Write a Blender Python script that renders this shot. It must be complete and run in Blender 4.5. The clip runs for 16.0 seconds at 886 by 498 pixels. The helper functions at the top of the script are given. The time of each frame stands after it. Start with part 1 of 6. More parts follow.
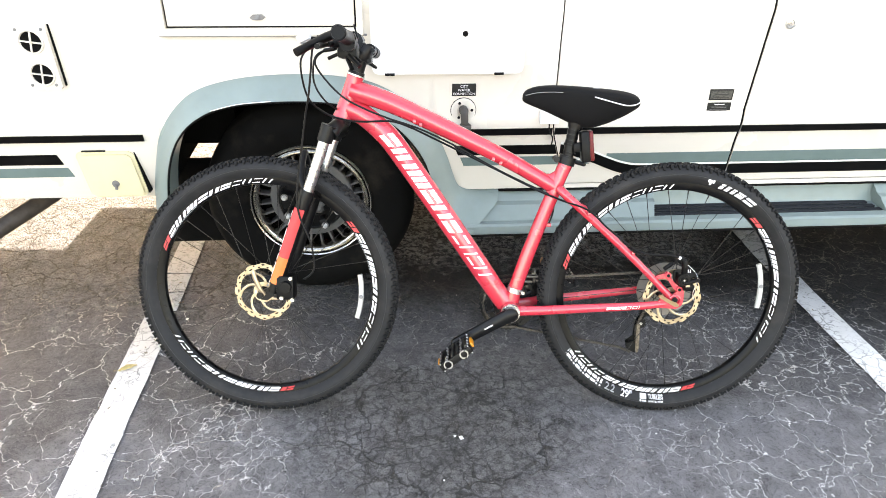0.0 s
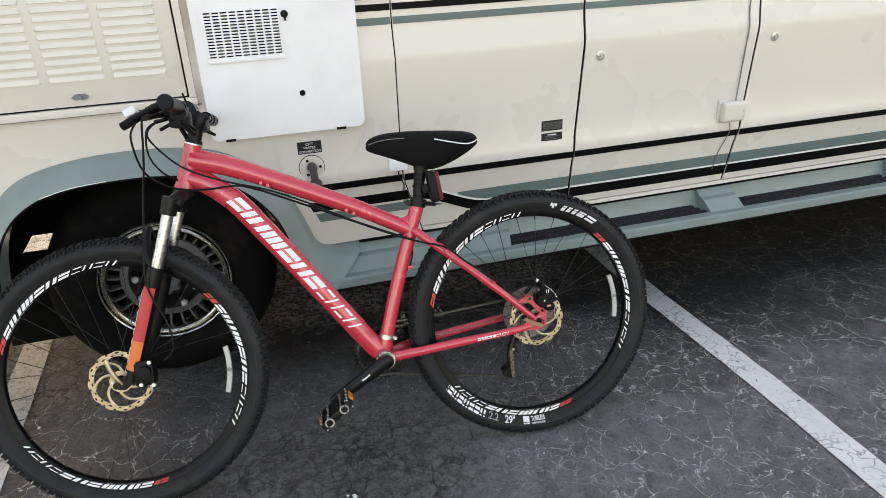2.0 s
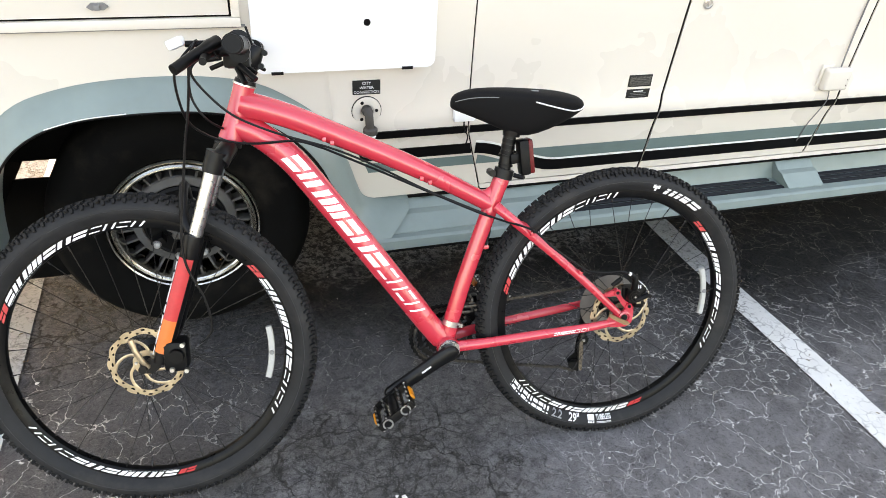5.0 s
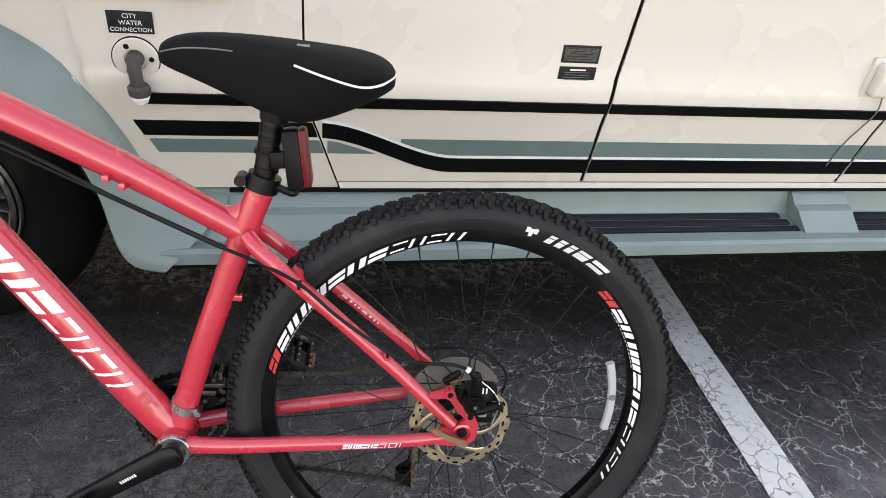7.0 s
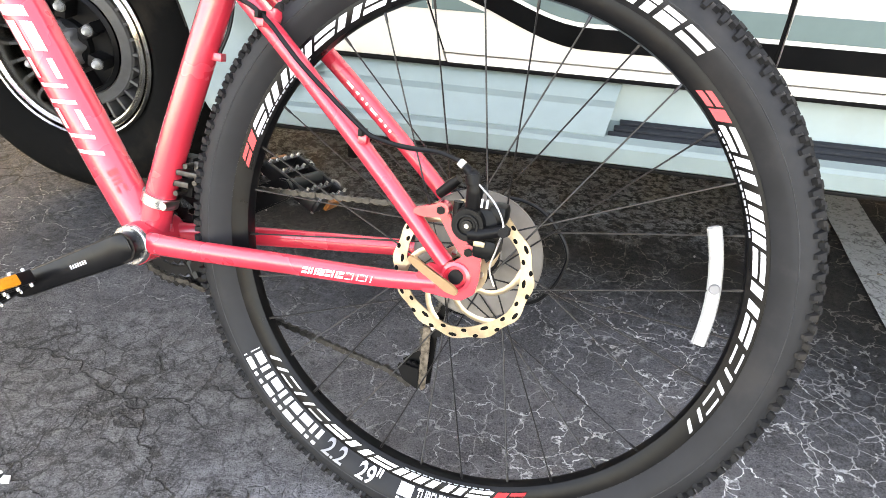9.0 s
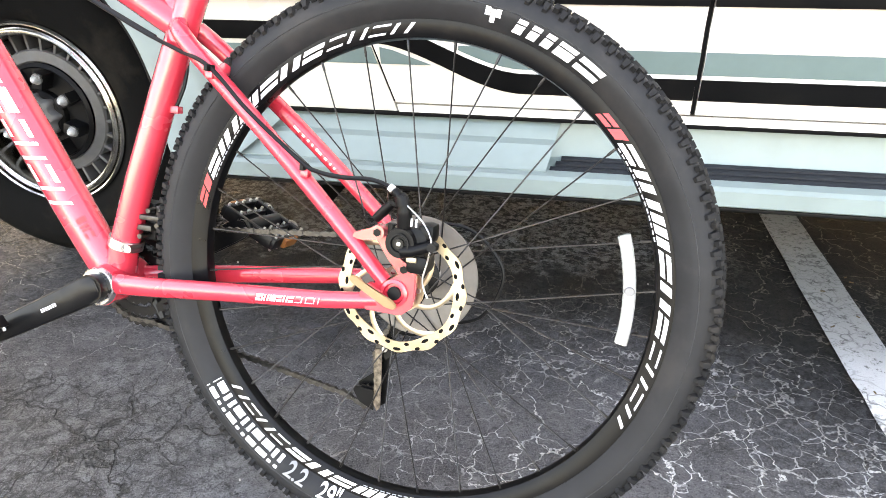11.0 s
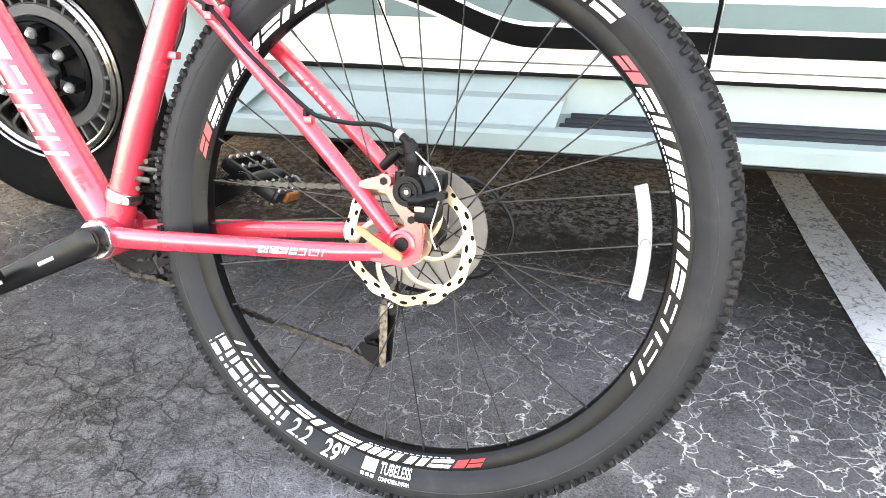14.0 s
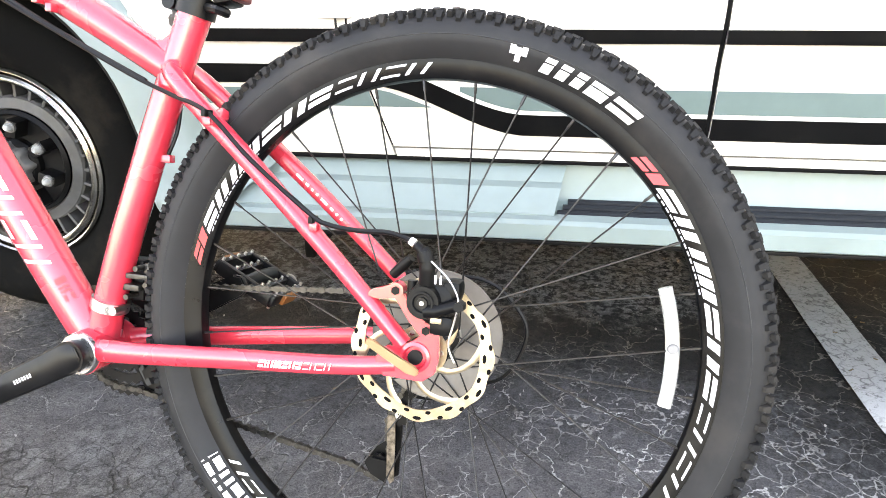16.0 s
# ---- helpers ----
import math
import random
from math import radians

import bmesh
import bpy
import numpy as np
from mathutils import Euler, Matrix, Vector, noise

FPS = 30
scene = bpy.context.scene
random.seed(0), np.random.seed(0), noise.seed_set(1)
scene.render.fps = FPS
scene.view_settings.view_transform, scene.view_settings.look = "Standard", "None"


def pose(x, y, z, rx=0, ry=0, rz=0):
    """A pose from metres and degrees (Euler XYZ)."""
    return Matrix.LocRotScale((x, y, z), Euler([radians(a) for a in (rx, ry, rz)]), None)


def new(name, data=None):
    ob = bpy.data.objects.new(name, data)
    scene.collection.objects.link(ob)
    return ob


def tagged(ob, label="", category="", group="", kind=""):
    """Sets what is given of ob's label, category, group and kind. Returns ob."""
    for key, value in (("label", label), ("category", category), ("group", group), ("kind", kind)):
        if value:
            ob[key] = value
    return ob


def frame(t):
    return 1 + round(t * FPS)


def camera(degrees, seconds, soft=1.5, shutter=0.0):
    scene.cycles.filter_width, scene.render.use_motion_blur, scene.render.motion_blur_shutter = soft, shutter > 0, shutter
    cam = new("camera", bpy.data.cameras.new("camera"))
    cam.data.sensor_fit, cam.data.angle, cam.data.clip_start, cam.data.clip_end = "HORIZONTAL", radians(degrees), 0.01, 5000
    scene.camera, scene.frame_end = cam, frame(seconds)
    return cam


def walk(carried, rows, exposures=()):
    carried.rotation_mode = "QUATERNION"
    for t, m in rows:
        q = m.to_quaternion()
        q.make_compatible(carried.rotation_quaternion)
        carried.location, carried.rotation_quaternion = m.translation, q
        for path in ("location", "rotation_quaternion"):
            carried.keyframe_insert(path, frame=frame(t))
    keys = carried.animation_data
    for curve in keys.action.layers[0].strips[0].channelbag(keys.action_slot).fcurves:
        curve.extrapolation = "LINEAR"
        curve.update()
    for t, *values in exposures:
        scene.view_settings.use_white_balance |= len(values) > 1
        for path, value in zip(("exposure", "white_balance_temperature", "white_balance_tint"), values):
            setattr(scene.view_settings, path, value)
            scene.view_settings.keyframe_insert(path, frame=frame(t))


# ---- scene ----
cam = camera(66.43, 16.0, soft=0.5)
# seconds, x, y, z, yaw, pitch, roll
ROWS = [
    (0, -0.1497, -0.1172, 1.4270, -4.14, -29.99, -1.49),
    (0.5, -0.1355, -0.1151, 1.4312, -5.08, -30.72, 0.65),
    (1, -0.1214, -0.1253, 1.4453, -11.23, -28.38, 0.43),
    (1.5, -0.1124, -0.1307, 1.4401, -15.16, -26.44, 1.00),
    (2, -0.1103, -0.1474, 1.4144, -17.13, -25.30, 1.23),
    (2.5, -0.1304, -0.1264, 1.4119, -13.04, -27.19, -1.14),
    (3, -0.1679, -0.0661, 1.4220, -6.04, -30.51, -0.58),
    (3.2, -0.1893, -0.0206, 1.4231, -5.42, -30.44, -1.81),
    (5.3, -0.2742, 0.2821, 1.4397, -19.43, -34.40, -4.04),
    (5.5, -0.2242, 0.3059, 1.4283, -20.53, -35.03, -4.17),
    (6, 0.0417, 0.3908, 1.3852, -16.57, -34.26, -5.25),
    (6.5, 0.2467, 0.5004, 1.3680, -10.51, -34.58, -4.61),
    (7, 0.3863, 0.7293, 1.2415, -9.51, -36.53, -6.74),
    (7.5, 0.5080, 0.7797, 1.2213, -1.19, -42.06, -5.43),
    (8, 0.6251, 0.7798, 1.1598, 9.17, -44.92, -5.08),
    (8.5, 0.6731, 0.8280, 1.0063, 10.83, -36.84, -2.22),
    (9, 0.7339, 0.7842, 0.7906, 13.19, -31.44, -2.75),
    (9.5, 0.7872, 0.7316, 0.8022, 13.37, -30.53, -2.01),
    (9.7, 0.8062, 0.7287, 0.8047, 12.47, -29.65, -1.44),
    (11.8, 0.8114, 0.7079, 0.7706, 11.07, -25.85, -0.24),
    (12, 0.8098, 0.7101, 0.7681, 11.41, -26.26, -0.27),
    (12.5, 0.8078, 0.7178, 0.7560, 10.92, -28.06, -0.92),
    (13, 0.8074, 0.7191, 0.7542, 11.16, -28.21, -1.01),
    (13.5, 0.8038, 0.7184, 0.7524, 11.46, -28.27, -1.24),
    (14, 0.8010, 0.7261, 0.7503, 11.21, -28.62, -0.75),
    (14.5, 0.8004, 0.7263, 0.7488, 10.89, -28.55, -0.34),
    (15, 0.7975, 0.7312, 0.7481, 11.38, -28.43, -0.27),
    (15.5, 0.7874, 0.7352, 0.7421, 12.95, -26.74, -0.20),
    (16, 0.7472, 0.7757, 0.7716, 8.63, -22.90, -0.36),
]
STOPS = [(0.0, 3.46), (0.5, 3.36), (1.0, 2.70), (1.5, 2.44), (2.0, 2.3), (2.5, 2.4), (3.2, 2.72), (5.3, 3.0), (6.0, 3.0), (7.0, 2.72), (7.5, 3.36), (8.0, 3.7), (8.5, 4.06), (9.0, 4.0), (14.0, 4.32), (16.0, 4.26)]
# the picture turns a little warmer once the camera is close
EXPOSURES = [(t, e, 9700.0 if t < 6.5 else 9900.0, 17.0 if t < 6.5 else 20.0) for t, e in STOPS]
walk(cam, [(t, pose(x, y, z, 90 + pitch, roll, yaw)) for t, x, y, z, yaw, pitch, roll in ROWS], EXPOSURES)

# ---------------------------------------------------------------- light
SUN_TO = Vector((0.03, 0.89, 0.454)).normalized()
world = bpy.data.worlds.new("sky")
scene.world = world
world.use_nodes = True
wn = world.node_tree.nodes
sky = wn.new("ShaderNodeTexSky")
sky.sky_type, sky.sun_disc = 'NISHITA', False
sky.sun_elevation = math.asin(SUN_TO.z)
sky.sun_rotation = math.atan2(SUN_TO.x, SUN_TO.y)
sky.air_density, sky.dust_density, sky.ozone_density = 1.0, 2.6, 0.6
world.node_tree.links.new(sky.outputs[0], wn["Background"].inputs[0])
wn["Background"].inputs[1].default_value = 0.15
sun = new("sun", bpy.data.lights.new("sun", 'SUN'))
sun.data.energy, sun.data.angle, sun.data.color = 5.0, radians(0.6), (0.98, 0.98, 1.0)
sun.rotation_mode = 'QUATERNION'
sun.rotation_quaternion = SUN_TO.to_track_quat('Z', 'Y')


# ---------------------------------------------------------------- materials
class Nodes:
    def __init__(self, name, rough=0.5, metal=0.0):
        self.m = bpy.data.materials.new(name)
        self.m.use_nodes = True
        self.t = self.m.node_tree
        self.b = self.t.nodes["Principled BSDF"]
        self.b.inputs["Roughness"].default_value = rough
        self.b.inputs["Metallic"].default_value = metal

    def put(self, socket, v):
        if isinstance(v, (int, float)):
            socket.default_value = v
        elif isinstance(v, tuple):
            socket.default_value = v if len(v) == len(socket.default_value) else (*v, 1)
        else:
            self.t.links.new(v, socket)

    def node(self, kind, out=0, **ins):
        n = self.t.nodes.new("ShaderNode" + kind)
        for k, v in ins.items():
            self.put(n.inputs[k.replace("_", " ")], v)
        return n.outputs[out]

    def coords(self):
        return self.node("TexCoord", 3)

    def noise(self, scale, detail=3.0, rough=0.5, vec=None):
        return self.node("TexNoise", 0, Vector=vec or self.coords(), Scale=scale, Detail=detail, Roughness=rough)

    def ramp(self, fac, stops):
        n = self.t.nodes.new("ShaderNodeValToRGB")
        self.t.links.new(fac, n.inputs[0])
        e = n.color_ramp.elements
        while len(e) < len(stops):
            e.new(0.5)
        for el, (p, c) in zip(e, stops):
            el.position = p
            el.color = (c, c, c, 1) if isinstance(c, (int, float)) else (*c, 1)
        return n.outputs[0]

    def mix(self, fac, a, b):
        n = self.t.nodes.new("ShaderNodeMix")
        n.data_type = 'RGBA'
        for i, v in ((0, fac), (6, a), (7, b)):
            self.put(n.inputs[i], v)
        return n.outputs[2]

    def math(self, op, a, b=0.0):
        n = self.t.nodes.new("ShaderNodeMath")
        n.operation = op
        self.put(n.inputs[0], a)
        self.put(n.inputs[1], b)
        return n.outputs[0]

    def bump(self, height, strength=0.3, dist=0.002):
        n = self.t.nodes.new("ShaderNodeBump")
        n.inputs["Strength"].default_value, n.inputs["Distance"].default_value = strength, dist
        self.t.links.new(height, n.inputs["Height"])
        self.t.links.new(n.outputs[0], self.b.inputs["Normal"])

    def set(self, **ins):
        for k, v in ins.items():
            self.put(self.b.inputs[k.replace("_", " ")], v)
        return self


def plain(name, col, rough=0.5, metal=0.0, vary=0.12, scale=40.0, bump=0.0, coat=0.0, dirt=0.0, dirt_scale=6.0, spec=0.5):
    """A plain surface with grain in its colour and gloss, and soft dirt."""
    k = Nodes(name, rough, metal)
    g = k.noise(scale, 4.0, 0.6)
    dark = tuple(c * (1 - vary) for c in col)
    lite = tuple(min(1, c * (1 + vary)) for c in col)
    c = k.mix(k.ramp(g, [(0.3, 0.0), (0.7, 1.0)]), dark, lite)
    if dirt:
        d = k.ramp(k.noise(dirt_scale, 6.0, 0.65), [(0.52, 0.0), (0.75, dirt)])
        c = k.mix(d, c, (0.16, 0.13, 0.10))
    k.set(Base_Color=c, Roughness=k.ramp(g, [(0.2, max(0.02, rough - 0.06)), (0.8, min(1, rough + 0.08))]))
    if bump:
        k.bump(g, bump, 0.001)
    if coat:
        k.set(Coat_Weight=coat, Coat_Roughness=0.05)
    k.set(Specular_IOR_Level=spec)
    return k.m


def asphalt():
    k = Nodes("asphalt", 0.9)
    co = k.coords()

    def warp(scale, amount, detail=4.0):
        n = k.t.nodes.new("ShaderNodeTexNoise")
        k.t.links.new(co, n.inputs["Vector"])
        n.inputs["Scale"].default_value, n.inputs["Detail"].default_value = scale, detail
        add = k.t.nodes.new("ShaderNodeMix")
        add.data_type, add.blend_type = 'RGBA', 'LINEAR_LIGHT'
        add.inputs[0].default_value = amount
        k.t.links.new(co, add.inputs[6])
        k.t.links.new(n.outputs[1], add.inputs[7])
        return add.outputs[2]
    rag = k.math('SUBTRACT', k.noise(110.0, 4.0, 0.75), 0.5)

    def edges(vec, scale, ragged):
        v = k.t.nodes.new("ShaderNodeTexVoronoi")
        v.feature = 'DISTANCE_TO_EDGE'
        k.t.links.new(vec, v.inputs["Vector"])
        v.inputs["Scale"].default_value = scale
        return k.math('ADD', v.outputs[0], k.math('MULTIPLY', rag, ragged))
    wide_cells, mid_cells, fine_cells = edges(warp(16.0, 0.050, 10.0), 4.6, 0.030), edges(warp(30.0, 0.030, 10.0), 9.5, 0.055), edges(warp(40.0, 0.014, 8.0), 21.0, 0.08)
    broken = k.ramp(k.noise(5.0, 6.0, 0.7), [(0.44, 0.0), (0.54, 1.0)])
    broken2 = k.ramp(k.noise(2.6, 5.0, 0.65), [(0.50, 0.0), (0.60, 1.0)])
    line = k.ramp(wide_cells, [(0.002, 1.0), (0.0075, 0.0)])
    mid = k.math('MULTIPLY', k.ramp(mid_cells, [(0.003, 1.0), (0.011, 0.0)]), broken)
    thin = k.math('MULTIPLY', k.ramp(fine_cells, [(0.008, 0.55), (0.026, 0.0)]), broken2)
    crack = k.math('MAXIMUM', k.math('MAXIMUM', line, mid), thin)
    crack = k.math('MULTIPLY', crack, k.ramp(k.noise(30.0, 5.0, 0.75), [(0.34, 0.25), (0.48, 1.0)]))
    # the oil-stained stall middle, where the cracks are dark and the plates pale
    sep = k.t.nodes.new("ShaderNodeSeparateXYZ")
    k.t.links.new(co, sep.inputs[0])

    def blob(x, y, rx, ry, amount, a, b):
        dx = k.math('DIVIDE', k.math('SUBTRACT', sep.outputs[0], x), rx)
        dy = k.math('DIVIDE', k.math('SUBTRACT', sep.outputs[1], y), ry)
        d = k.math('SQRT', k.math('ADD', k.math('MULTIPLY', dx, dx), k.math('MULTIPLY', dy, dy)))
        d = k.math('ADD', d, k.math('MULTIPLY', k.math('SUBTRACT', k.noise(4.0, 5.0, 0.7), 0.5), amount))
        return k.ramp(d, [(a, 1.0), (b, 0.0)])
    worn = blob(-0.02, 1.34, 0.50, 0.42, 1.2, 0.62, 1.05)
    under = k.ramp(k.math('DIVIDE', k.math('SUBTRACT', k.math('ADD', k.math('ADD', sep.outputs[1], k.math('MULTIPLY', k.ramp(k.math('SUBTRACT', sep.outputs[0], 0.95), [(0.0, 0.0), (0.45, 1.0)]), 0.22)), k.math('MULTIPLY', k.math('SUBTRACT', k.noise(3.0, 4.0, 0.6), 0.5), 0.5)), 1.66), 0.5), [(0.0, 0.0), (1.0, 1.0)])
    oil = blob(0.05, 1.30, 0.34, 0.30, 2.0, 0.50, 1.05)
    # stronger light on the open ground in front, put into the colour
    front_light = blob(0.5, -2.2, 6.0, 3.7, 0.22, 0.975, 1.13)
    grain = k.noise(330.0, 3.0, 0.75)
    blot = k.noise(15.0, 6.0, 0.7)
    # shade beside and under the coach, painted into the asphalt tones below
    coach_shade = k.math('MULTIPLY', under, k.ramp(k.math('ADD', sep.outputs[0], 0.7), [(0.0, 0.0), (0.6, 1.0)]))
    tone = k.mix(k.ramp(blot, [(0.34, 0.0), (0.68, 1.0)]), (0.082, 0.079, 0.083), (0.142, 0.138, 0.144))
    tone = k.mix(coach_shade, tone, k.mix(k.ramp(blot, [(0.34, 0.0), (0.68, 1.0)]), (0.008, 0.008, 0.0083), (0.024, 0.024, 0.025)))
    loose = k.math('MULTIPLY', under, k.math('SUBTRACT', 1.0, coach_shade))
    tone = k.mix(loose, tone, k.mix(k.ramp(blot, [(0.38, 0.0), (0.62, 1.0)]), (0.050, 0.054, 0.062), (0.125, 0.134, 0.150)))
    tone = k.mix(k.math('MULTIPLY', front_light, 0.85), tone, k.mix(k.ramp(blot, [(0.34, 0.0), (0.68, 1.0)]), (0.135, 0.130, 0.135), (0.270, 0.262, 0.270)))
    plates = k.ramp(k.noise(30.0, 6.0, 0.75), [(0.40, 0.0), (0.62, 1.0)])
    tone = k.mix(k.math('MULTIPLY', worn, 0.8), tone, k.mix(plates, (0.080, 0.078, 0.078), (0.225, 0.222, 0.226)))
    stain = k.math('MULTIPLY', worn, k.ramp(k.noise(8.0, 5.0, 0.65), [(0.50, 0.0), (0.60, 0.6)]))
    tone = k.mix(stain, tone, (0.050, 0.046, 0.043))
    tone = k.mix(k.math('MULTIPLY', oil, 0.8), tone, k.mix(plates, (0.044, 0.041, 0.039), (0.150, 0.146, 0.141)))
    stones = k.math('MULTIPLY', k.ramp(grain, [(0.54, 0.0), (0.64, 0.85)]), k.math('SUBTRACT', 1.0, k.math('MULTIPLY', coach_shade, 0.94)))
    tone = k.mix(k.math('MULTIPLY', stones, k.ramp(k.noise(7.0, 4.0, 0.6), [(0.35, 0.25), (0.65, 1.0)])), tone, (0.27, 0.265, 0.26))
    mottle = k.noise(95.0, 6.0, 0.8)
    tone = k.mix(k.ramp(mottle, [(0.36, 0.62), (0.47, 0.0)]), tone, (0.014, 0.0135, 0.0135))
    tone = k.mix(k.math('MULTIPLY', k.ramp(mottle, [(0.56, 0.0), (0.66, 0.5)]), k.math('SUBTRACT', 1.0, k.math('MULTIPLY', coach_shade, 0.8))), tone, (0.20, 0.197, 0.195))
    pits = k.ramp(grain, [(0.34, 0.85), (0.44, 0.0)])
    tone = k.mix(pits, tone, (0.018, 0.017, 0.017))
    crust = k.math('MULTIPLY', k.ramp(k.math('ABSOLUTE', k.math('SUBTRACT', k.math('ADD', sep.outputs[1], k.math('MULTIPLY', k.math('SUBTRACT', blot, 0.5), 0.5)), 2.60)), [(0.26, 1.0), (0.42, 0.0)]), k.ramp(k.math('ABSOLUTE', k.math('SUBTRACT', sep.outputs[0], 0.30)), [(0.80, 1.0), (1.05, 0.0)]))
    rubble = k.math('MULTIPLY', crust, k.ramp(k.noise(48.0, 7.0, 0.75), [(0.47, 0.0), (0.52, 1.0)]))
    tone = k.mix(rubble, tone, k.mix(k.ramp(grain, [(0.4, 0.0), (0.6, 1.0)]), (0.11, 0.117, 0.127), (0.27, 0.285, 0.305)))
    crumbs = k.math('MULTIPLY', k.ramp(k.noise(75.0, 6.0, 0.8), [(0.42, 0.9), (0.50, 0.0)]), k.math('MULTIPLY', under, k.math('ADD', 0.55, k.math('MULTIPLY', coach_shade, 0.45))))
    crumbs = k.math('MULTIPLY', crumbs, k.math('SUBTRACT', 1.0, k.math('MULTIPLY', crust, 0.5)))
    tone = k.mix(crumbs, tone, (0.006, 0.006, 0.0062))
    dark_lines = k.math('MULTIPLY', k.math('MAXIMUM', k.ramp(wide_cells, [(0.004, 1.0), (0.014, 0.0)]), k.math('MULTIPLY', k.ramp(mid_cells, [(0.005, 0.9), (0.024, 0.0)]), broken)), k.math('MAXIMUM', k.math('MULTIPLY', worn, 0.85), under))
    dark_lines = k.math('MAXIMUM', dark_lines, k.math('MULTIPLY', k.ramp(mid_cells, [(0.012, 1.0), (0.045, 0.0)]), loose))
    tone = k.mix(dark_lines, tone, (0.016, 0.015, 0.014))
    side = k.math('ABSOLUTE', k.math('SUBTRACT', sep.outputs[0], 0.15))
    tone = k.mix(k.math('MULTIPLY', worn, k.ramp(fine_cells, [(0.012, 0.6), (0.05, 0.0)])), tone, (0.022, 0.021, 0.020))
    pale = k.math('MULTIPLY', k.math('MULTIPLY', crack, k.ramp(side, [(0.30, 0.30), (0.75, 1.0)])), k.math('SUBTRACT', 1.0, k.math('MULTIPLY', k.math('MAXIMUM', worn, under), 0.85)))
    col = k.mix(pale, tone, (0.82, 0.81, 0.79))
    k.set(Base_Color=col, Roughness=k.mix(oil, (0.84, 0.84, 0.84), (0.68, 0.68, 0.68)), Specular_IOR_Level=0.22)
    h = k.math('SUBTRACT', k.math('MULTIPLY', grain, 0.5), k.math('MULTIPLY', k.math('MAXIMUM', line, dark_lines), 0.8))
    h = k.math('ADD', h, k.math('MULTIPLY', blot, 1.0))
    h = k.math('SUBTRACT', h, crumbs)
    k.bump(h, 1.0, 0.012)
    return k.m


def road_paint():
    k = Nodes("road_paint", 0.75)
    co = k.coords()
    v = k.t.nodes.new("ShaderNodeTexVoronoi")
    v.feature = 'DISTANCE_TO_EDGE'
    n = k.t.nodes.new("ShaderNodeMix")
    n.data_type, n.blend_type = 'RGBA', 'LINEAR_LIGHT'
    n.inputs[0].default_value = 0.04
    nz = k.t.nodes.new("ShaderNodeTexNoise")
    k.t.links.new(co, nz.inputs["Vector"])
    nz.inputs["Scale"].default_value = 20.0
    k.t.links.new(co, n.inputs[6])
    k.t.links.new(nz.outputs[1], n.inputs[7])
    k.t.links.new(n.outputs[2], v.inputs["Vector"])
    v.inputs["Scale"].default_value = 20.0
    sep = k.t.nodes.new("ShaderNodeSeparateXYZ")
    k.t.links.new(co, sep.inputs[0])
    crack = k.math('MULTIPLY', k.ramp(v.outputs[0], [(0.0, 1.0), (0.06, 0.0)]), k.ramp(k.noise(7.0, 3.0), [(0.4, 0.0), (0.6, 0.8)]))
    # the line end near the coach is broken up and turns darker grey
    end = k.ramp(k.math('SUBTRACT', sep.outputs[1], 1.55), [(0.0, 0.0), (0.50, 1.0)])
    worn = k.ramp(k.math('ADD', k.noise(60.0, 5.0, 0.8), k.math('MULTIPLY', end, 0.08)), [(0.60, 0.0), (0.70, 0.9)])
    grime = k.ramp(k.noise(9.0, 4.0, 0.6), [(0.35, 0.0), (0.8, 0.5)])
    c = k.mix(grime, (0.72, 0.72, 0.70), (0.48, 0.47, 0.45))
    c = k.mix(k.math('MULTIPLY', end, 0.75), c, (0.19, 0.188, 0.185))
    c = k.mix(k.math('MAXIMUM', crack, worn), c, (0.06, 0.058, 0.056))
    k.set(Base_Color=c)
    k.bump(k.math('SUBTRACT', k.noise(300.0, 3.0), crack), 0.5, 0.003)
    return k.m


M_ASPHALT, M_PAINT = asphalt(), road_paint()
M_CREAM = plain("cream_gelcoat", (0.668, 0.614, 0.548), 0.28, vary=0.005, scale=2.0, coat=0.3)
M_WHITE = plain("white_enamel", (0.80, 0.80, 0.81), 0.35, vary=0.03, scale=8.0, dirt=0.06)
M_TEAL = plain("teal_gelcoat", (0.190, 0.243, 0.235), 0.4, vary=0.07, scale=9.0, coat=0.1, dirt=0.10, dirt_scale=14.0)
M_STRIPE_TEAL = plain("teal_tape", (0.118, 0.168, 0.162), 0.45, vary=0.08, scale=14.0, spec=0.3)
M_STRIPE_BLACK = plain("black_tape", (0.0028, 0.0028, 0.0030), 0.42, vary=0.2, scale=14.0, dirt=0.03, spec=0.10)
M_STRIPE_WHITE = plain("white_tape", (0.78, 0.78, 0.75), 0.4, vary=0.04)
M_TAN = plain("yellowed_plastic", (0.63, 0.55, 0.36), 0.45, vary=0.06, scale=12.0, dirt=0.1)
# flat black that stands for the dark inside gaps, holes and slots
M_GAP = plain("gap_black", (0.004, 0.004, 0.004), 0.9, spec=0.1)
M_GREY = plain("grey_tread_rubber", (0.018, 0.020, 0.024), 0.7, vary=0.2, scale=80.0, bump=0.3, spec=0.2)
M_UNDER = plain("underbody_black", (0.004, 0.0038, 0.0036), 0.95, vary=0.4, scale=9.0, bump=0.4, spec=0.08)
M_RUBBER = plain("tyre_rubber", (0.0175, 0.0175, 0.0184), 0.55, vary=0.2, scale=18.0, bump=0.12, dirt=0.10, dirt_scale=9.0, spec=0.20)
M_KNOB = plain("tread_rubber", (0.0115, 0.0115, 0.0120), 0.66, vary=0.3, scale=60.0, dirt=0.14, dirt_scale=16.0, spec=0.17)
M_MOULD = plain("mould_line_rubber", (0.045, 0.045, 0.046), 0.6, vary=0.3, scale=40.0, spec=0.2)
